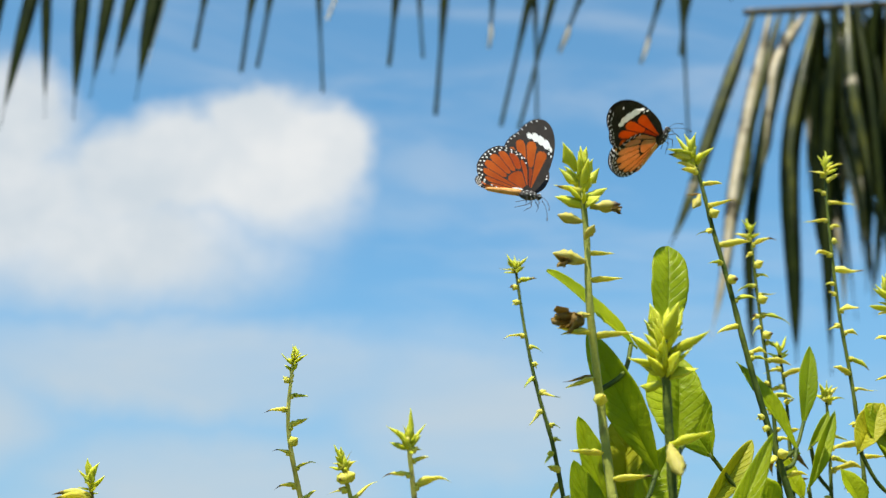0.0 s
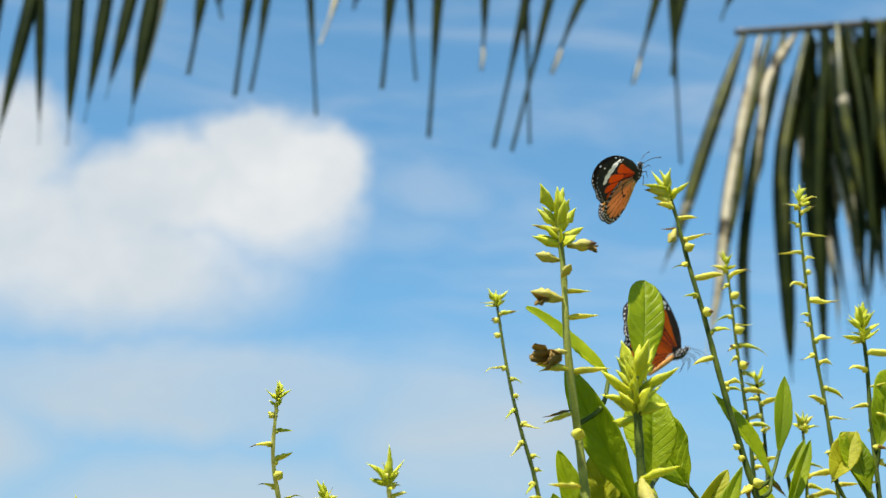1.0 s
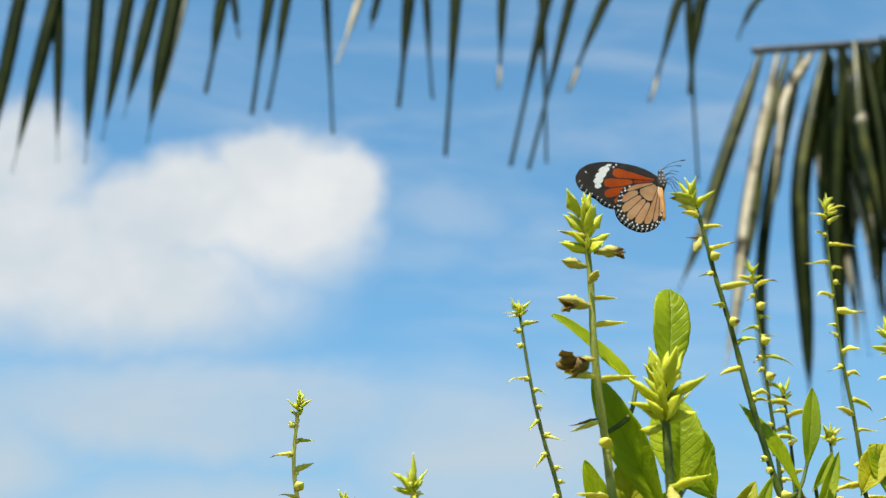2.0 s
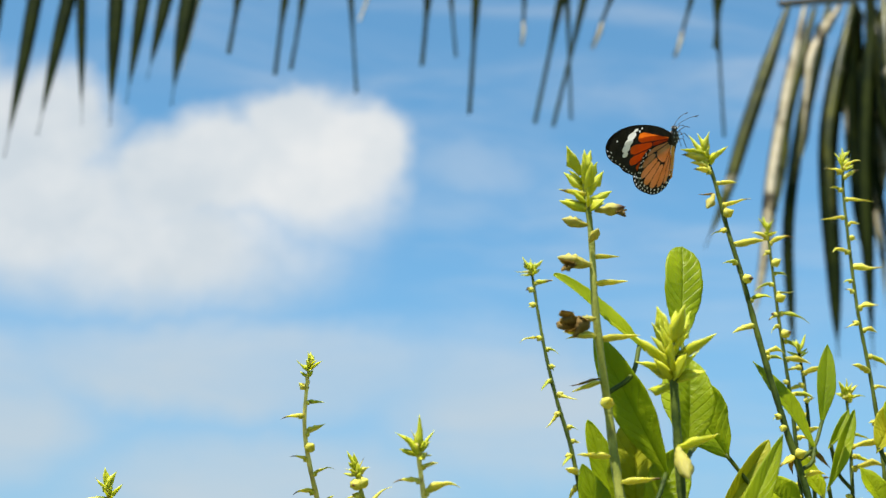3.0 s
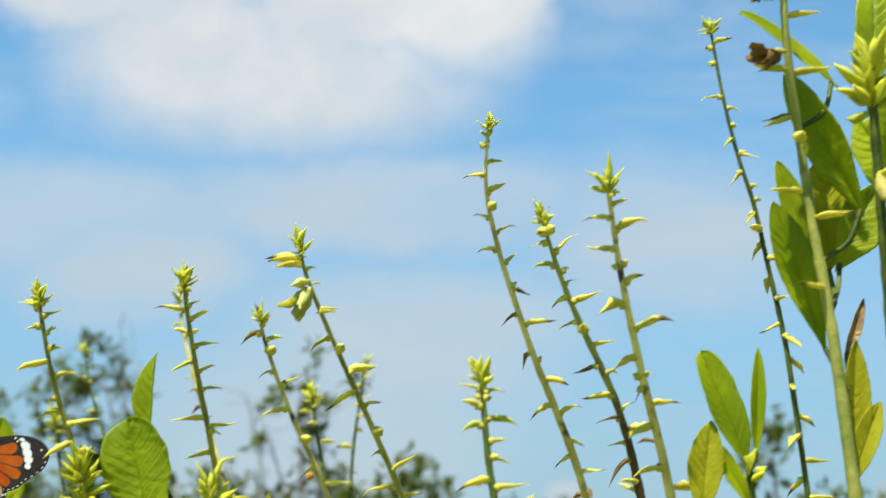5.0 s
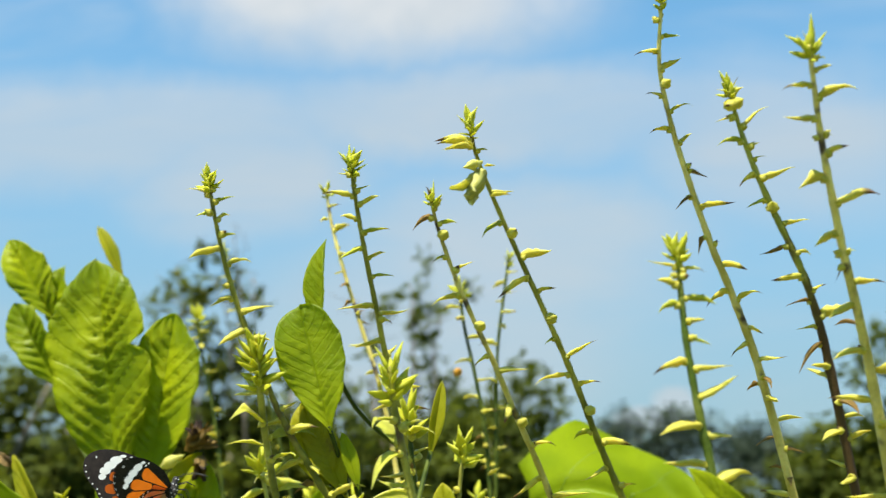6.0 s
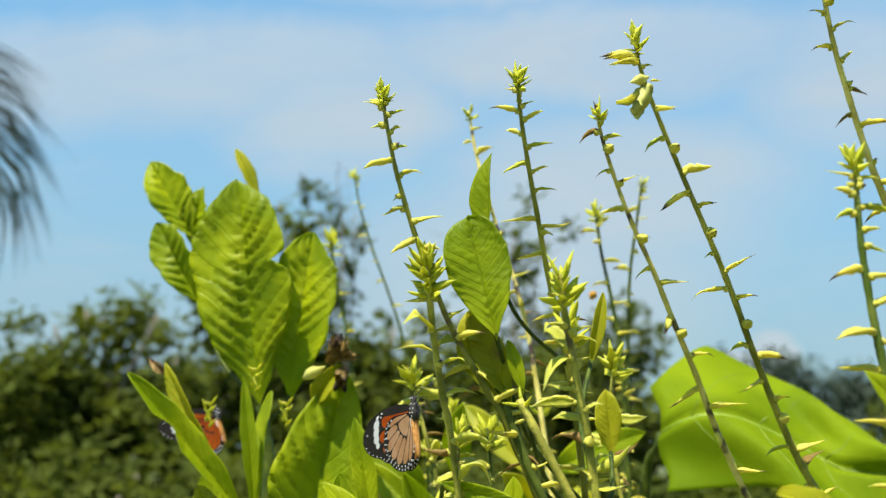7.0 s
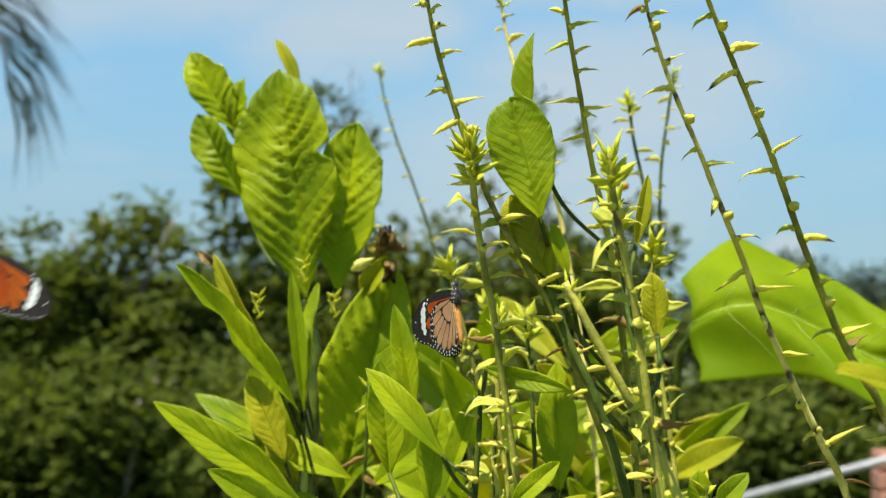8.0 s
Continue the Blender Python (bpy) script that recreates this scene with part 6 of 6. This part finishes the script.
def broad_leaf():
    thing = tagged(new("broad_leaf_plant"), "large smooth bright green leaf on a thick stalk", "plant")
    foot, tip = Vector((-0.0657, 1.0400, 1.2236)), Vector((0.1511, 0.9700, 1.2089))
    base = Vector((foot.x - 0.02, 1.12, 0))
    thing.location = base
    x = (tip - foot).normalized()
    z = Vector((-0.15, -0.80, 0.58))
    z = (z - x * z.dot(x)).normalized()
    y = z.cross(x)
    n, m = 44, 16
    verts, faces = [], []
    length = (tip - foot).length

    def point(u, v):
        a = abs(v)
        if v > 0:
            half = 0.046 + 0.042 * math.sin(min(1, u / 0.12) * math.pi / 2) if u < 0.12 else 0.088 * max(0.0, 1 - (u - 0.12) / 0.88) ** 1.1
        else:
            half = 0.044 + 0.006 * min(1, u / 0.4) if u < 0.40 else 0.050 * (1 - ((u - 0.40) / 0.60) ** 2)
        bow = 0.016 * math.sin(math.pi * min(1, u / 0.55))
        sag = (-0.016 if v > 0 else -0.008) * a * a
        lobe = (-0.016 if v > 0 else 0.013) * a
        wave = 0.011 * math.sin(9 * u + 2.5 * v) + 0.002 * math.sin(15 * u - 6 * a)
        groove = 0.006 * min(1, 9 * a)
        return foot - base + x * (length * u + lobe * (1 - u) + 0.003 * math.sin(6 * v)) + y * (v * half + bow) + z * (sag + wave + groove - 0.05 * u * u)

    for i in range(n + 1):
        for j in range(-m, m + 1):
            verts.append(point(i / n, j / m))
    w = 2 * m + 1
    count = len(verts)
    verts += [v - z * 0.0007 for v in verts]
    for i in range(n):
        for j in range(w - 1):
            a, b, c, d = i * w + j, (i + 1) * w + j, (i + 1) * w + j + 1, i * w + j + 1
            faces += [(a, b, c, d), (count + d, count + c, count + b, count + a)]
    rim = list(range(w)) + [i * w + w - 1 for i in range(1, n + 1)] + [n * w + j for j in range(w - 2, -1, -1)] + [i * w for i in range(n - 1, 0, -1)]
    faces += [(a, b, count + b, count + a) for a, b in zip(rim, rim[1:] + rim[:1])]
    child("blade", mesh_of("blade", verts, faces, TARO), thing)
    rib = [point(t / 16, 0) + z * 0.0004 for t in range(17)]
    v, f = tube(rib, [0.0013 * (1 - 0.7 * q / 16) for q in range(17)], 6)
    child("midrib", mesh_of("midrib", v, f, RIB), thing, None, "pale raised midrib")
    for s in (-1, 1):
        for u in (0.10, 0.30, 0.50):
            line = [point(u + 0.16 * t / 10, s * 0.94 * t / 10) + z * 0.0001 for t in range(11)]
            v, f = tube(line, [0.0004 * (1 - 0.7 * q / 10) for q in range(11)], 5)
            child("side_rib", mesh_of("side_rib", v, f, RIB), thing)
    line = spline([point(0, 0), point(0, 0) + Vector((-0.015, 0.03, -0.10)), Vector((-0.01, 0.0, 0.5)), Vector((0, 0, -0.02))], 8)
    v, f = tube(line, [0.003 + 0.005 * q / (len(line) - 1) for q in range(len(line))], 8)
    child("leaf_stalk", mesh_of("leaf_stalk", v, f, STEM), thing)


broad_leaf()

# ---------------------------------------------------------------- butterflies
FORE = [(0.0, 1.2), (-7.5, 6.1), (-16.8, 8.6), (-26.2, 9.4), (-34.0, 8.2), (-39.1, 5.4), (-41.2, 1.6), (-39.9, -3.2), (-36.0, -6.9), (-32.2, -9.2), (-28.5, -12.6), (-22.5, -14.2), (-12.0, -8.2), (0.0, -2.2)]
HIND = [(0.8, -0.6), (-7.5, -0.6), (-15, -1.5), (-20, -5.1), (-22.6, -10.8), (-22.9, -16.5), (-20.2, -21.1), (-15.4, -24.3), (-10.2, -25.5), (-4.9, -23.9), (-1.6, -20.4), (0.2, -11.4), (1.6, -3.4)]


def outline(pts, n=5):
    ring = [Vector((x, y, 0)) for x, y in pts]
    out = []
    for i in range(len(ring)):
        a, b, c, d = (ring[(i + q) % len(ring)] for q in (-1, 0, 1, 2))
        for s in range(n):
            t = s / n
            out.append(0.5 * ((2 * b) + (c - a) * t + (2 * a - 5 * b + 4 * c - d) * t * t + (3 * b - a - 3 * c + d) * t ** 3))
    return out


def reach(ring, deg):
    """How far the outline lies from the wing's root in a direction."""
    d = Vector((math.cos(radians(deg)), math.sin(radians(deg)), 0))
    best = 1.0
    for a, b in zip(ring, ring[1:] + ring[:1]):
        e = b - a
        den = d.x * e.y - d.y * e.x
        if abs(den) > 1e-9:
            t = (a.x * e.y - a.y * e.x) / den
            s = (a.x * d.y - a.y * d.x) / den
            if t > best and -0.001 <= s <= 1.001:
                best = t
    return best


def cell(ring, a0, a1, r0, r1, vein=0.17, inner=None):
    """A cell between two veins, from r0 to r1 along them, with rounded corners."""
    pts = []
    steps = 6
    for i in range(steps + 1):
        f = i / steps
        r = r1 if r1 > 0 else reach(ring, a0 + (a1 - a0) * f) + r1
        g = 1 - 0.10 * (2 * f - 1) ** 4
        pts.append((a0 + (a1 - a0) * f, r * g))
    for i in range(steps, -1, -1):
        f = i / steps
        pts.append((a0 + (a1 - a0) * f, r0 * (1 + 0.10 * (2 * f - 1) ** 4)))
    mid = 0.5 * (a0 + a1)
    out = []
    for a, r in pts:
        half = 0.5 * abs(a1 - a0)
        trim = min(0.9 * half, math.degrees(vein / max(r, 1.5)))
        a = mid + (a - mid) * (1 - trim / half)
        out.append(Vector((r * math.cos(radians(a)), r * math.sin(radians(a)), 0)))
    return out


def disc(x, y, rx, ry=None, turn=0.0, n=9):
    ry = ry or rx
    c, s = math.cos(radians(turn)), math.sin(radians(turn))
    return [Vector((x + c * rx * math.cos(w) - s * ry * math.sin(w), y + s * rx * math.cos(w) + c * ry * math.sin(w), 0)) for w in (2 * math.pi * i / n for i in range(n))]


def edge_dots(ring, a0, a1, n, inset, size):
    out = []
    for i in range(n):
        a = a0 + (a1 - a0) * i / (n - 1)
        r = reach(ring, a) - inset
        out.append(disc(r * math.cos(radians(a)), r * math.sin(radians(a)), size * (1 if i % 2 else 0.8), size * 0.8, a))
    return out


def wing_mesh(kind, side, under=3):
    """A wing in its own plane, root at the origin; side: +1 has its underside towards +z."""
    ring = outline(FORE if kind == "fore" else HIND)
    mats = [W_BLACK, W_ORANGE, W_RUST, W_TAN, W_WHITE]
    if kind == "fore":
        cells = [(163, 177.5, 3, 23.5, 1), (178, 189.5, 13.8, 28.0, 1), (190, 200.5, 4, 29, 1), (201, 212, 4, 26, 1), (178, 189.5, 3.5, 13.4, 2)]
        white = [disc(-25.0, 7.6, 1.6, 0.7, 15), disc(-27.4, 5.2, 2.9, 1.75, 20), disc(-29.2, 2.4, 2.9, 1.8, 20), disc(-30.6, -0.4, 2.6, 1.75, 18), disc(-31.0, -3.2, 1.8, 1.3, 18),
                 disc(-22.6, 6.8, 0.5), disc(-21.2, 8.0, 0.5), disc(-36.4, 4.0, 0.45)]
        white += edge_dots(ring, 181, 210, 9, 1.1, 0.42)
    else:
        cells = [(187, 199, 4, -3.5, 3), (200, 244, 3.4, 12.4, 3), (199, 211, 13.0, -3.2, 3), (211, 222, 13.0, -3.2, 3), (222, 233, 13.0, -3.2, 3), (233, 244, 13.0, -3.2, 3),
                 (244, 254, 4, -3.6, 3), (254, 262, 4, -3.5, 3), (262, 270, 4, -3.5, 3)]
        white = edge_dots(ring, 192, 268, 18, 1.0, 0.5) + edge_dots(ring, 190, 266, 15, 2.5, 0.58)
        white.append(disc(-1.2, -5.0, 0.7, 2.6, 0))
    # one membrane, cut along the cells and spots so that each scale field has its own colour
    fields = [(poly, 4) for poly in white] + [(cell(ring, a0, a1, r0, r1), under if m == 3 else m) for a0, a1, r0, r1, m in cells]
    flat, edges, loops = [], [], [ring] + [poly for poly, m in fields]
    for poly in loops:
        k = len(flat)
        flat += [p.to_2d() for p in poly]
        edges += [(k + i, k + (i + 1) % len(poly)) for i in range(len(poly))]
    out, _, tris, _, _, _ = geometry.delaunay_2d_cdt(flat, edges, [tuple(range(len(ring)))], 1, 1e-5)

    def within(q, poly):
        odd = False
        for a, b in zip(poly, poly[1:] + poly[:1]):
            if (a.y > q.y) != (b.y > q.y) and q.x < (b.x - a.x) * (q.y - a.y) / (b.y - a.y) + a.x:
                odd = not odd
        return odd

    idx = []
    for tri in tris:
        mid = sum((out[i] for i in tri), Vector((0, 0))) / len(tri)
        idx.append(next((m for poly, m in fields if within(mid, poly)), 0))
    verts = [(p.x * 0.001, p.y * 0.001, side * 0.00018 * math.sin(p.x * 0.21) * math.cos(p.y * 0.17)) for p in out]
    return mesh_of(kind + "wing", verts, [tuple(t) for t in tris], mats, smooth=True, idx=idx)


WINGS = {(k, s, u): wing_mesh(k, s, u) for k in ("fore", "hind") for s in (1, -1) for u in (1, 3)}


def lathe(rings, sides=12):
    """A body along -y from rings of (y, radius)."""
    verts, faces = [], []
    for y, r in rings:
        for s in range(sides):
            w = 2 * math.pi * s / sides
            verts.append((r * math.cos(w) * 0.001, y * 0.001, r * math.sin(w) * 0.001))
    for i in range(len(rings) - 1):
        for s in range(sides):
            q = (s + 1) % sides
            faces.append((i * sides + s, i * sides + q, (i + 1) * sides + q, (i + 1) * sides + s))
    faces.append(tuple(range(sides)))
    faces.append(tuple((len(rings) - 1) * sides + s for s in range(sides - 1, -1, -1)))
    return verts, faces


def butterfly(label, under=3):
    thing = tagged(new("butterfly"), label, "butterfly", "butterflies")
    v, f = lathe([(6.6, 0.3), (6.2, 1.1), (5.2, 1.5), (4.3, 1.2), (3.6, 1.6), (2.2, 2.2), (0, 2.4), (-2.2, 2.0), (-3.6, 1.2), (-4.0, 0.4)])
    child("thorax", mesh_of("thorax", v, f, BODY), thing)
    v, f = lathe([(-2.6, 0.8), (-3.6, 1.5)] + [(-4.4 - 0.75 * i, 1.75 * (1 - (i / 21) ** 2.4 * 0.55) * (1.0 if i % 2 else 0.90)) for i in range(20)] + [(-19.6, 0.5), (-20.2, 0.12)])
    child("abdomen", mesh_of("abdomen", v, f, ABDOMEN), thing, pose(-0.0012, 0, 0, 0, 0, 2), "orange ringed abdomen")
    v, f, n = [], [], 0
    for x, y, z in ((-.6, 5.6, 1.3), (.7, 5.6, 1.2), (-1.0, 3.2, 1.4), (.3, 3.1, 1.75), (1.3, 3.0, 1.0), (-1.4, 1.4, 1.7), (0, 1.2, 2.35), (1.4, 1.2, 1.8), (-.9, -.6, 2.1), (.9, -.6, 2.1), (.2, -2.1, 2.0)):
        for zz in (z, -z):
            k = len(v)
            r = 0.42
            v += [((x + dx * r) * .001, (y + dy * r) * .001, (zz + dz * r * 0.6) * .001) for dx, dy, dz in ((1, 0, 0), (-1, 0, 0), (0, 1, 0), (0, -1, 0), (0, 0, 1), (0, 0, -1))]
            f += [(k + a, k + b, k + c) for a, b, c in ((0, 2, 4), (2, 1, 4), (1, 3, 4), (3, 0, 4), (2, 0, 5), (1, 2, 5), (3, 1, 5), (0, 3, 5))]
    child("white_spots", mesh_of("white_spots", v, f, W_WHITE), thing, None, "white spots on the thorax")
    for s in (1, -1):
        line = spline([Vector((0.3, 6.2, 0.6 * s)) * .001, Vector((3.6, 8.6, 1.8 * s)) * .001, Vector((7.6, 10.0, 2.8 * s)) * .001, Vector((12, 10.4, 3.6 * s)) * .001], 5)
        v, f = tube(line, [0.00013] * (len(line) - 4) + [0.0002, 0.00028, 0.0003, 0.0001], 5)
        child("antenna", mesh_of("antenna", v, f, BODY), thing)
        for y, dx, dy in ((3.4, 7, 1.5), (1.4, 7.5, -2.5), (-0.4, 6, -5)):
            line = [Vector((1.4, y, 0.8 * s)) * .001, Vector((1.4 + dx * .55, y + dy * .3 + 1.8, 1.6 * s)) * .001, Vector((1.4 + dx, y + dy, 1.8 * s)) * .001]
            v, f = tube(line, [0.00022, 0.00018, 0.00012], 5)
            child("leg", mesh_of("leg", v, f, BODY), thing)
    wings = []
    for s in (1, -1):
        hind = child("hindwing", WINGS["hind", s, under], thing, pose(-0.0008, 0, 0.0011 * s), ("tan" if under == 3 else "orange") + " hindwing with black veins and white dots")
        fore = child("forewing", WINGS["fore", s, 3], thing, pose(-0.0008, 0.0006, 0.0007 * s), "rust and black forewing with a white band")
        wings.append((s, hind, fore))
    return thing, wings


def stand(p, turn, heading, lean, pitch=0.0):
    """A butterfly's pose: place, the way it is faced, its turn about its own body, its lean, its pitch."""
    return pose(p[0], p[1], p[2], 90, 0, turn) @ pose(0, 0, 0, pitch, 0, 0) @ pose(0, 0, 0, 0, 0, lean) @ pose(0, 0, 0, 0, heading, 0)


def flap(bug, rows):
    """rows: seconds, how far each wing is opened, how far the forewing is drawn back."""
    for s, hind, fore in bug[1]:
        walk(hind, [(t, pose(-0.0008, 0, 0.0011 * s) @ pose(0, 0, 0, 0, s * a, 0)) for t, a, b in rows])
        walk(fore, [(t, pose(-0.0008, 0.0006, 0.0007 * s) @ pose(0, 0, 0, 0, s * a, 0) @ pose(0, 0, 0, 0, 0, b)) for t, a, b in rows])


sipping = butterfly("orange and black butterfly feeding on a budding tip")
roaming = butterfly("orange and black butterfly in flight round the stalks", 1)
resting = butterfly("orange and black butterfly hanging on a leafy shoot")


def motions():
    P = (0.1725, 0.565, 1.5480)
    rows = [(0.0, -44, 38), (0.1, -30, 52), (0.2, -24, 56), (0.3, -20, 60), (0.4, -15, 70), (0.5, -48, 48), (0.6, -35, 20), (0.7, -48, 35), (0.8, -40, 42), (0.9, -38, 48), (1.0, -34, 56),
            (1.1, -28, 58), (1.2, -24, 50), (1.3, -14, 33), (1.4, -8, 10), (1.5, -2, 2), (1.7, 2, 2), (2.2, 0, 4), (2.6, 0, 2), (2.8, 2, 12), (2.9, -5, 28), (3.0, -12, 38), (3.1, -14, 45), (3.2, -14, 45),
            (3.3, -10, 32), (3.4, 3, 14), (3.5, 9, 3), (3.6, 12, 2), (3.8, 18, 2), (4.0, 24, 2), (4.1, 20, 4), (4.2, 6, 8), (4.3, -6, 20), (4.4, -12, 35), (4.5, -14, 42), (4.7, -8, 20), (5.0, 0, 4),
            (6.0, 0, 30), (6.5, -5, 45), (7.2, 0, 4), (8.0, 0, 4)]
    dips = ((0.0, 0.0), (3.0, 0.0), (3.5, 0.0030), (4.0, 0.0042), (4.5, 0.0027), (8.0, 0.0))

    def dip(t):
        return float(np.interp(t, [a for a, b in dips], [b for a, b in dips]))

    walk(sipping[0], [(t, stand((P[0], P[1], P[2] - dip(t)), -6, 2 + 0.86 * turned, lean + 0.3 * turned, 42 * min(1.0, turned / 35))) for t, lean, turned in rows])
    flap(sipping, [(t, 1, 0) for t, lean, turned in rows])

    def fly(bug, table):
        walk(bug[0], [(r[0], stand(r[1], r[2], r[3], r[4])) for r in table])

    fly(roaming, [
        (0.0, (0.1078, 0.5700, 1.5165), -6, -22, -98), (0.1, (0.1134, 0.5500, 1.5085), -6, -20, -80), (0.2, (0.1372, 0.5550, 1.5039), -6, 10, -95), (0.3, (0.1392, 0.5550, 1.4806), -6, 20, -125),
        (0.4, (0.1313, 0.5450, 1.4929), -6, 40, -70), (0.5, (0.1256, 0.5450, 1.5041), -6, 20, -45), (0.6, (0.1266, 0.5500, 1.5241), -6, 10, -75), (0.7, (0.1575, 0.5600, 1.5400), -6, 10, -45), (0.8, (0.1856, 0.6000, 1.4809), -6, 0, -55),
        (0.9, (0.1982, 0.6100, 1.4803), -6, 0, -55), (1.0, (0.2048, 0.6200, 1.4750), -6, 0, -55), (1.1, (0.1934, 0.6400, 1.4659), -6, 0, -40), (1.3, (0.1846, 0.6600, 1.4184), -6, 0, -20), (1.7, (0.10, 0.70, 1.20), -6, 10, 0),
        (2.5, (-0.02, 0.85, 1.02), 0, 20, 10), (4.0, (-0.22, 0.95, 0.98), 5, 0, 0), (5.5, (-0.34, 0.98, 0.98), 8, 20, -10), (6.4, (-0.37, 0.95, 1.02), 8, 0, 0), (6.8, (-0.3702, 0.9200, 1.1982), 8, 0, 10),
        (7.0, (-0.3662, 0.9200, 1.2264), 8, 0, 20), (7.1, (-0.3402, 0.9000, 1.2050), 8, 10, 10), (7.2, (-0.3008, 0.8600, 1.1906), 8, 10, -20), (7.3, (-0.2661, 0.8400, 1.1857), 8, 0, -30), (7.4, (-0.2533, 0.8400, 1.1886), 8, 0, -60),
        (7.5, (-0.3550, 0.9500, 1.2231), 8, 86, -20), (7.6, (-0.3367, 0.8000, 1.2409), 8, 50, -40), (7.7, (-0.3451, 0.7400, 1.2418), 8, 80, -10), (7.8, (-0.3627, 0.7000, 1.2312), 8, 90, 0), (7.9, (-0.3801, 0.6600, 1.2526), 8, 95, -15), (8.0, (-0.3979, 0.6200, 1.2400), 8, 95, -45)])
    flap(roaming, [(0.0, 18, 0), (0.1, 40, 0), (0.2, 62, 0), (0.3, 70, 0), (0.4, 45, 0), (0.5, 70, 0), (0.6, 28, 0), (0.7, 12, 0), (0.8, 22, 0), (0.9, 32, 0), (1.0, 18, 0), (1.1, 50, 0), (1.3, 20, 0), (1.5, 65, 0), (1.7, 20, 0), (2.1, 60, 0), (2.5, 15, 0),
                   (3.0, 40, 0), (4.0, 5, 0), (5.5, 5, 0), (6.2, 30, 0), (6.5, 60, 0), (6.8, 20, 0), (7.0, 28, 0), (7.1, 60, 0), (7.2, 25, 0), (7.3, 60, 0), (7.4, 30, 0), (7.5, 6, 0), (7.6, 70, 0), (7.7, 48, 0), (7.8, 42, 0), (7.9, 68, 0), (8.0, 75, 0)])
    # the breeze rocks two plants about their feet
    for plant, sway in ((big, ((0.0, 0), (4.6, -0.6), (5.2, -0.6), (5.7, -0.45), (6.2, 0), (6.5, 0), (6.75, -0.25), (7.0, -0.39), (7.25, -0.2), (7.5, 0), (8.0, 0))),
                        (m_stalk, ((0.0, .08), (0.5, .15), (1.0, .13), (1.5, .17), (2.2, .12), (2.8, .05), (3.0, .04), (3.5, 0), (4.0, .05), (4.5, .06), (5.0, .02), (8.0, 0)))):
        foot = plant[2]
        walk(plant[0], [(t, pose(foot.x, foot.y, foot.z, 0, a, 0)) for t, a in sway])
    Q = (-0.172, 0.600, 1.2228)
    fly(resting, [
        (0.0, (-0.62, 0.74, 1.30), 8, 60, -40), (3.0, (-0.58, 0.72, 1.26), 8, 60, -30), (4.6, (-0.44, 0.66, 1.22), 8, 60, -20), (4.9, (-0.2300, 0.6000, 1.2920), 8, 75, -12), (5.0, (-0.2205, 0.6000, 1.2915), 8, 80, -8), (5.1, (-0.2154, 0.6000, 1.2901), 8, 60, -30),
        (5.2, (-0.2112, 0.6000, 1.2971), 8, 60, 30), (5.5, (-0.235, 0.61, 1.262), 8, 50, 0), (5.9, (-0.210, 0.61, 1.235), 8, 30, -15), (6.2, (-0.188, 0.602, 1.222), 8, 10, -20), (6.3, (-0.1654, 0.6000, 1.2263), 8, 0, -22), (6.4, (-0.1679, 0.6000, 1.2233), 8, 5, -14),
        (6.5, (-0.1745, 0.6000, 1.2190), 8, 8, -12), (6.6, (-0.1726, 0.6000, 1.2188), 8, 8, -4), (6.7, (-0.1696, 0.6000, 1.2216), 8, 8, 4), (6.8, (-0.1695, 0.6000, 1.2231), 8, -24, 8), (6.9, Q, 8, -46, 8), (7.1, Q, 8, -56, 8), (7.5, Q, 8, -60, 8), (8.0, Q, 8, -60, 8)])
    flap(resting, [(0.0, 10, 0), (3.0, 10, 0), (4.6, 50, 0), (4.9, 30, 0), (5.0, 70, 0), (5.1, 20, 0), (5.2, 65, 0), (5.35, 20, 0), (5.5, 65, 0), (5.7, 20, 0), (5.9, 60, 0), (6.1, 15, 0), (6.2, 40, 0), (6.3, 45, 0), (6.4, 32, 0), (6.5, 22, 0),
                   (6.6, 30, 5), (6.7, 35, 10), (6.8, 20, 14), (6.9, 5, 18), (7.1, 3, 20), (7.5, 3, 20), (8.0, 3, 20)])


motions()
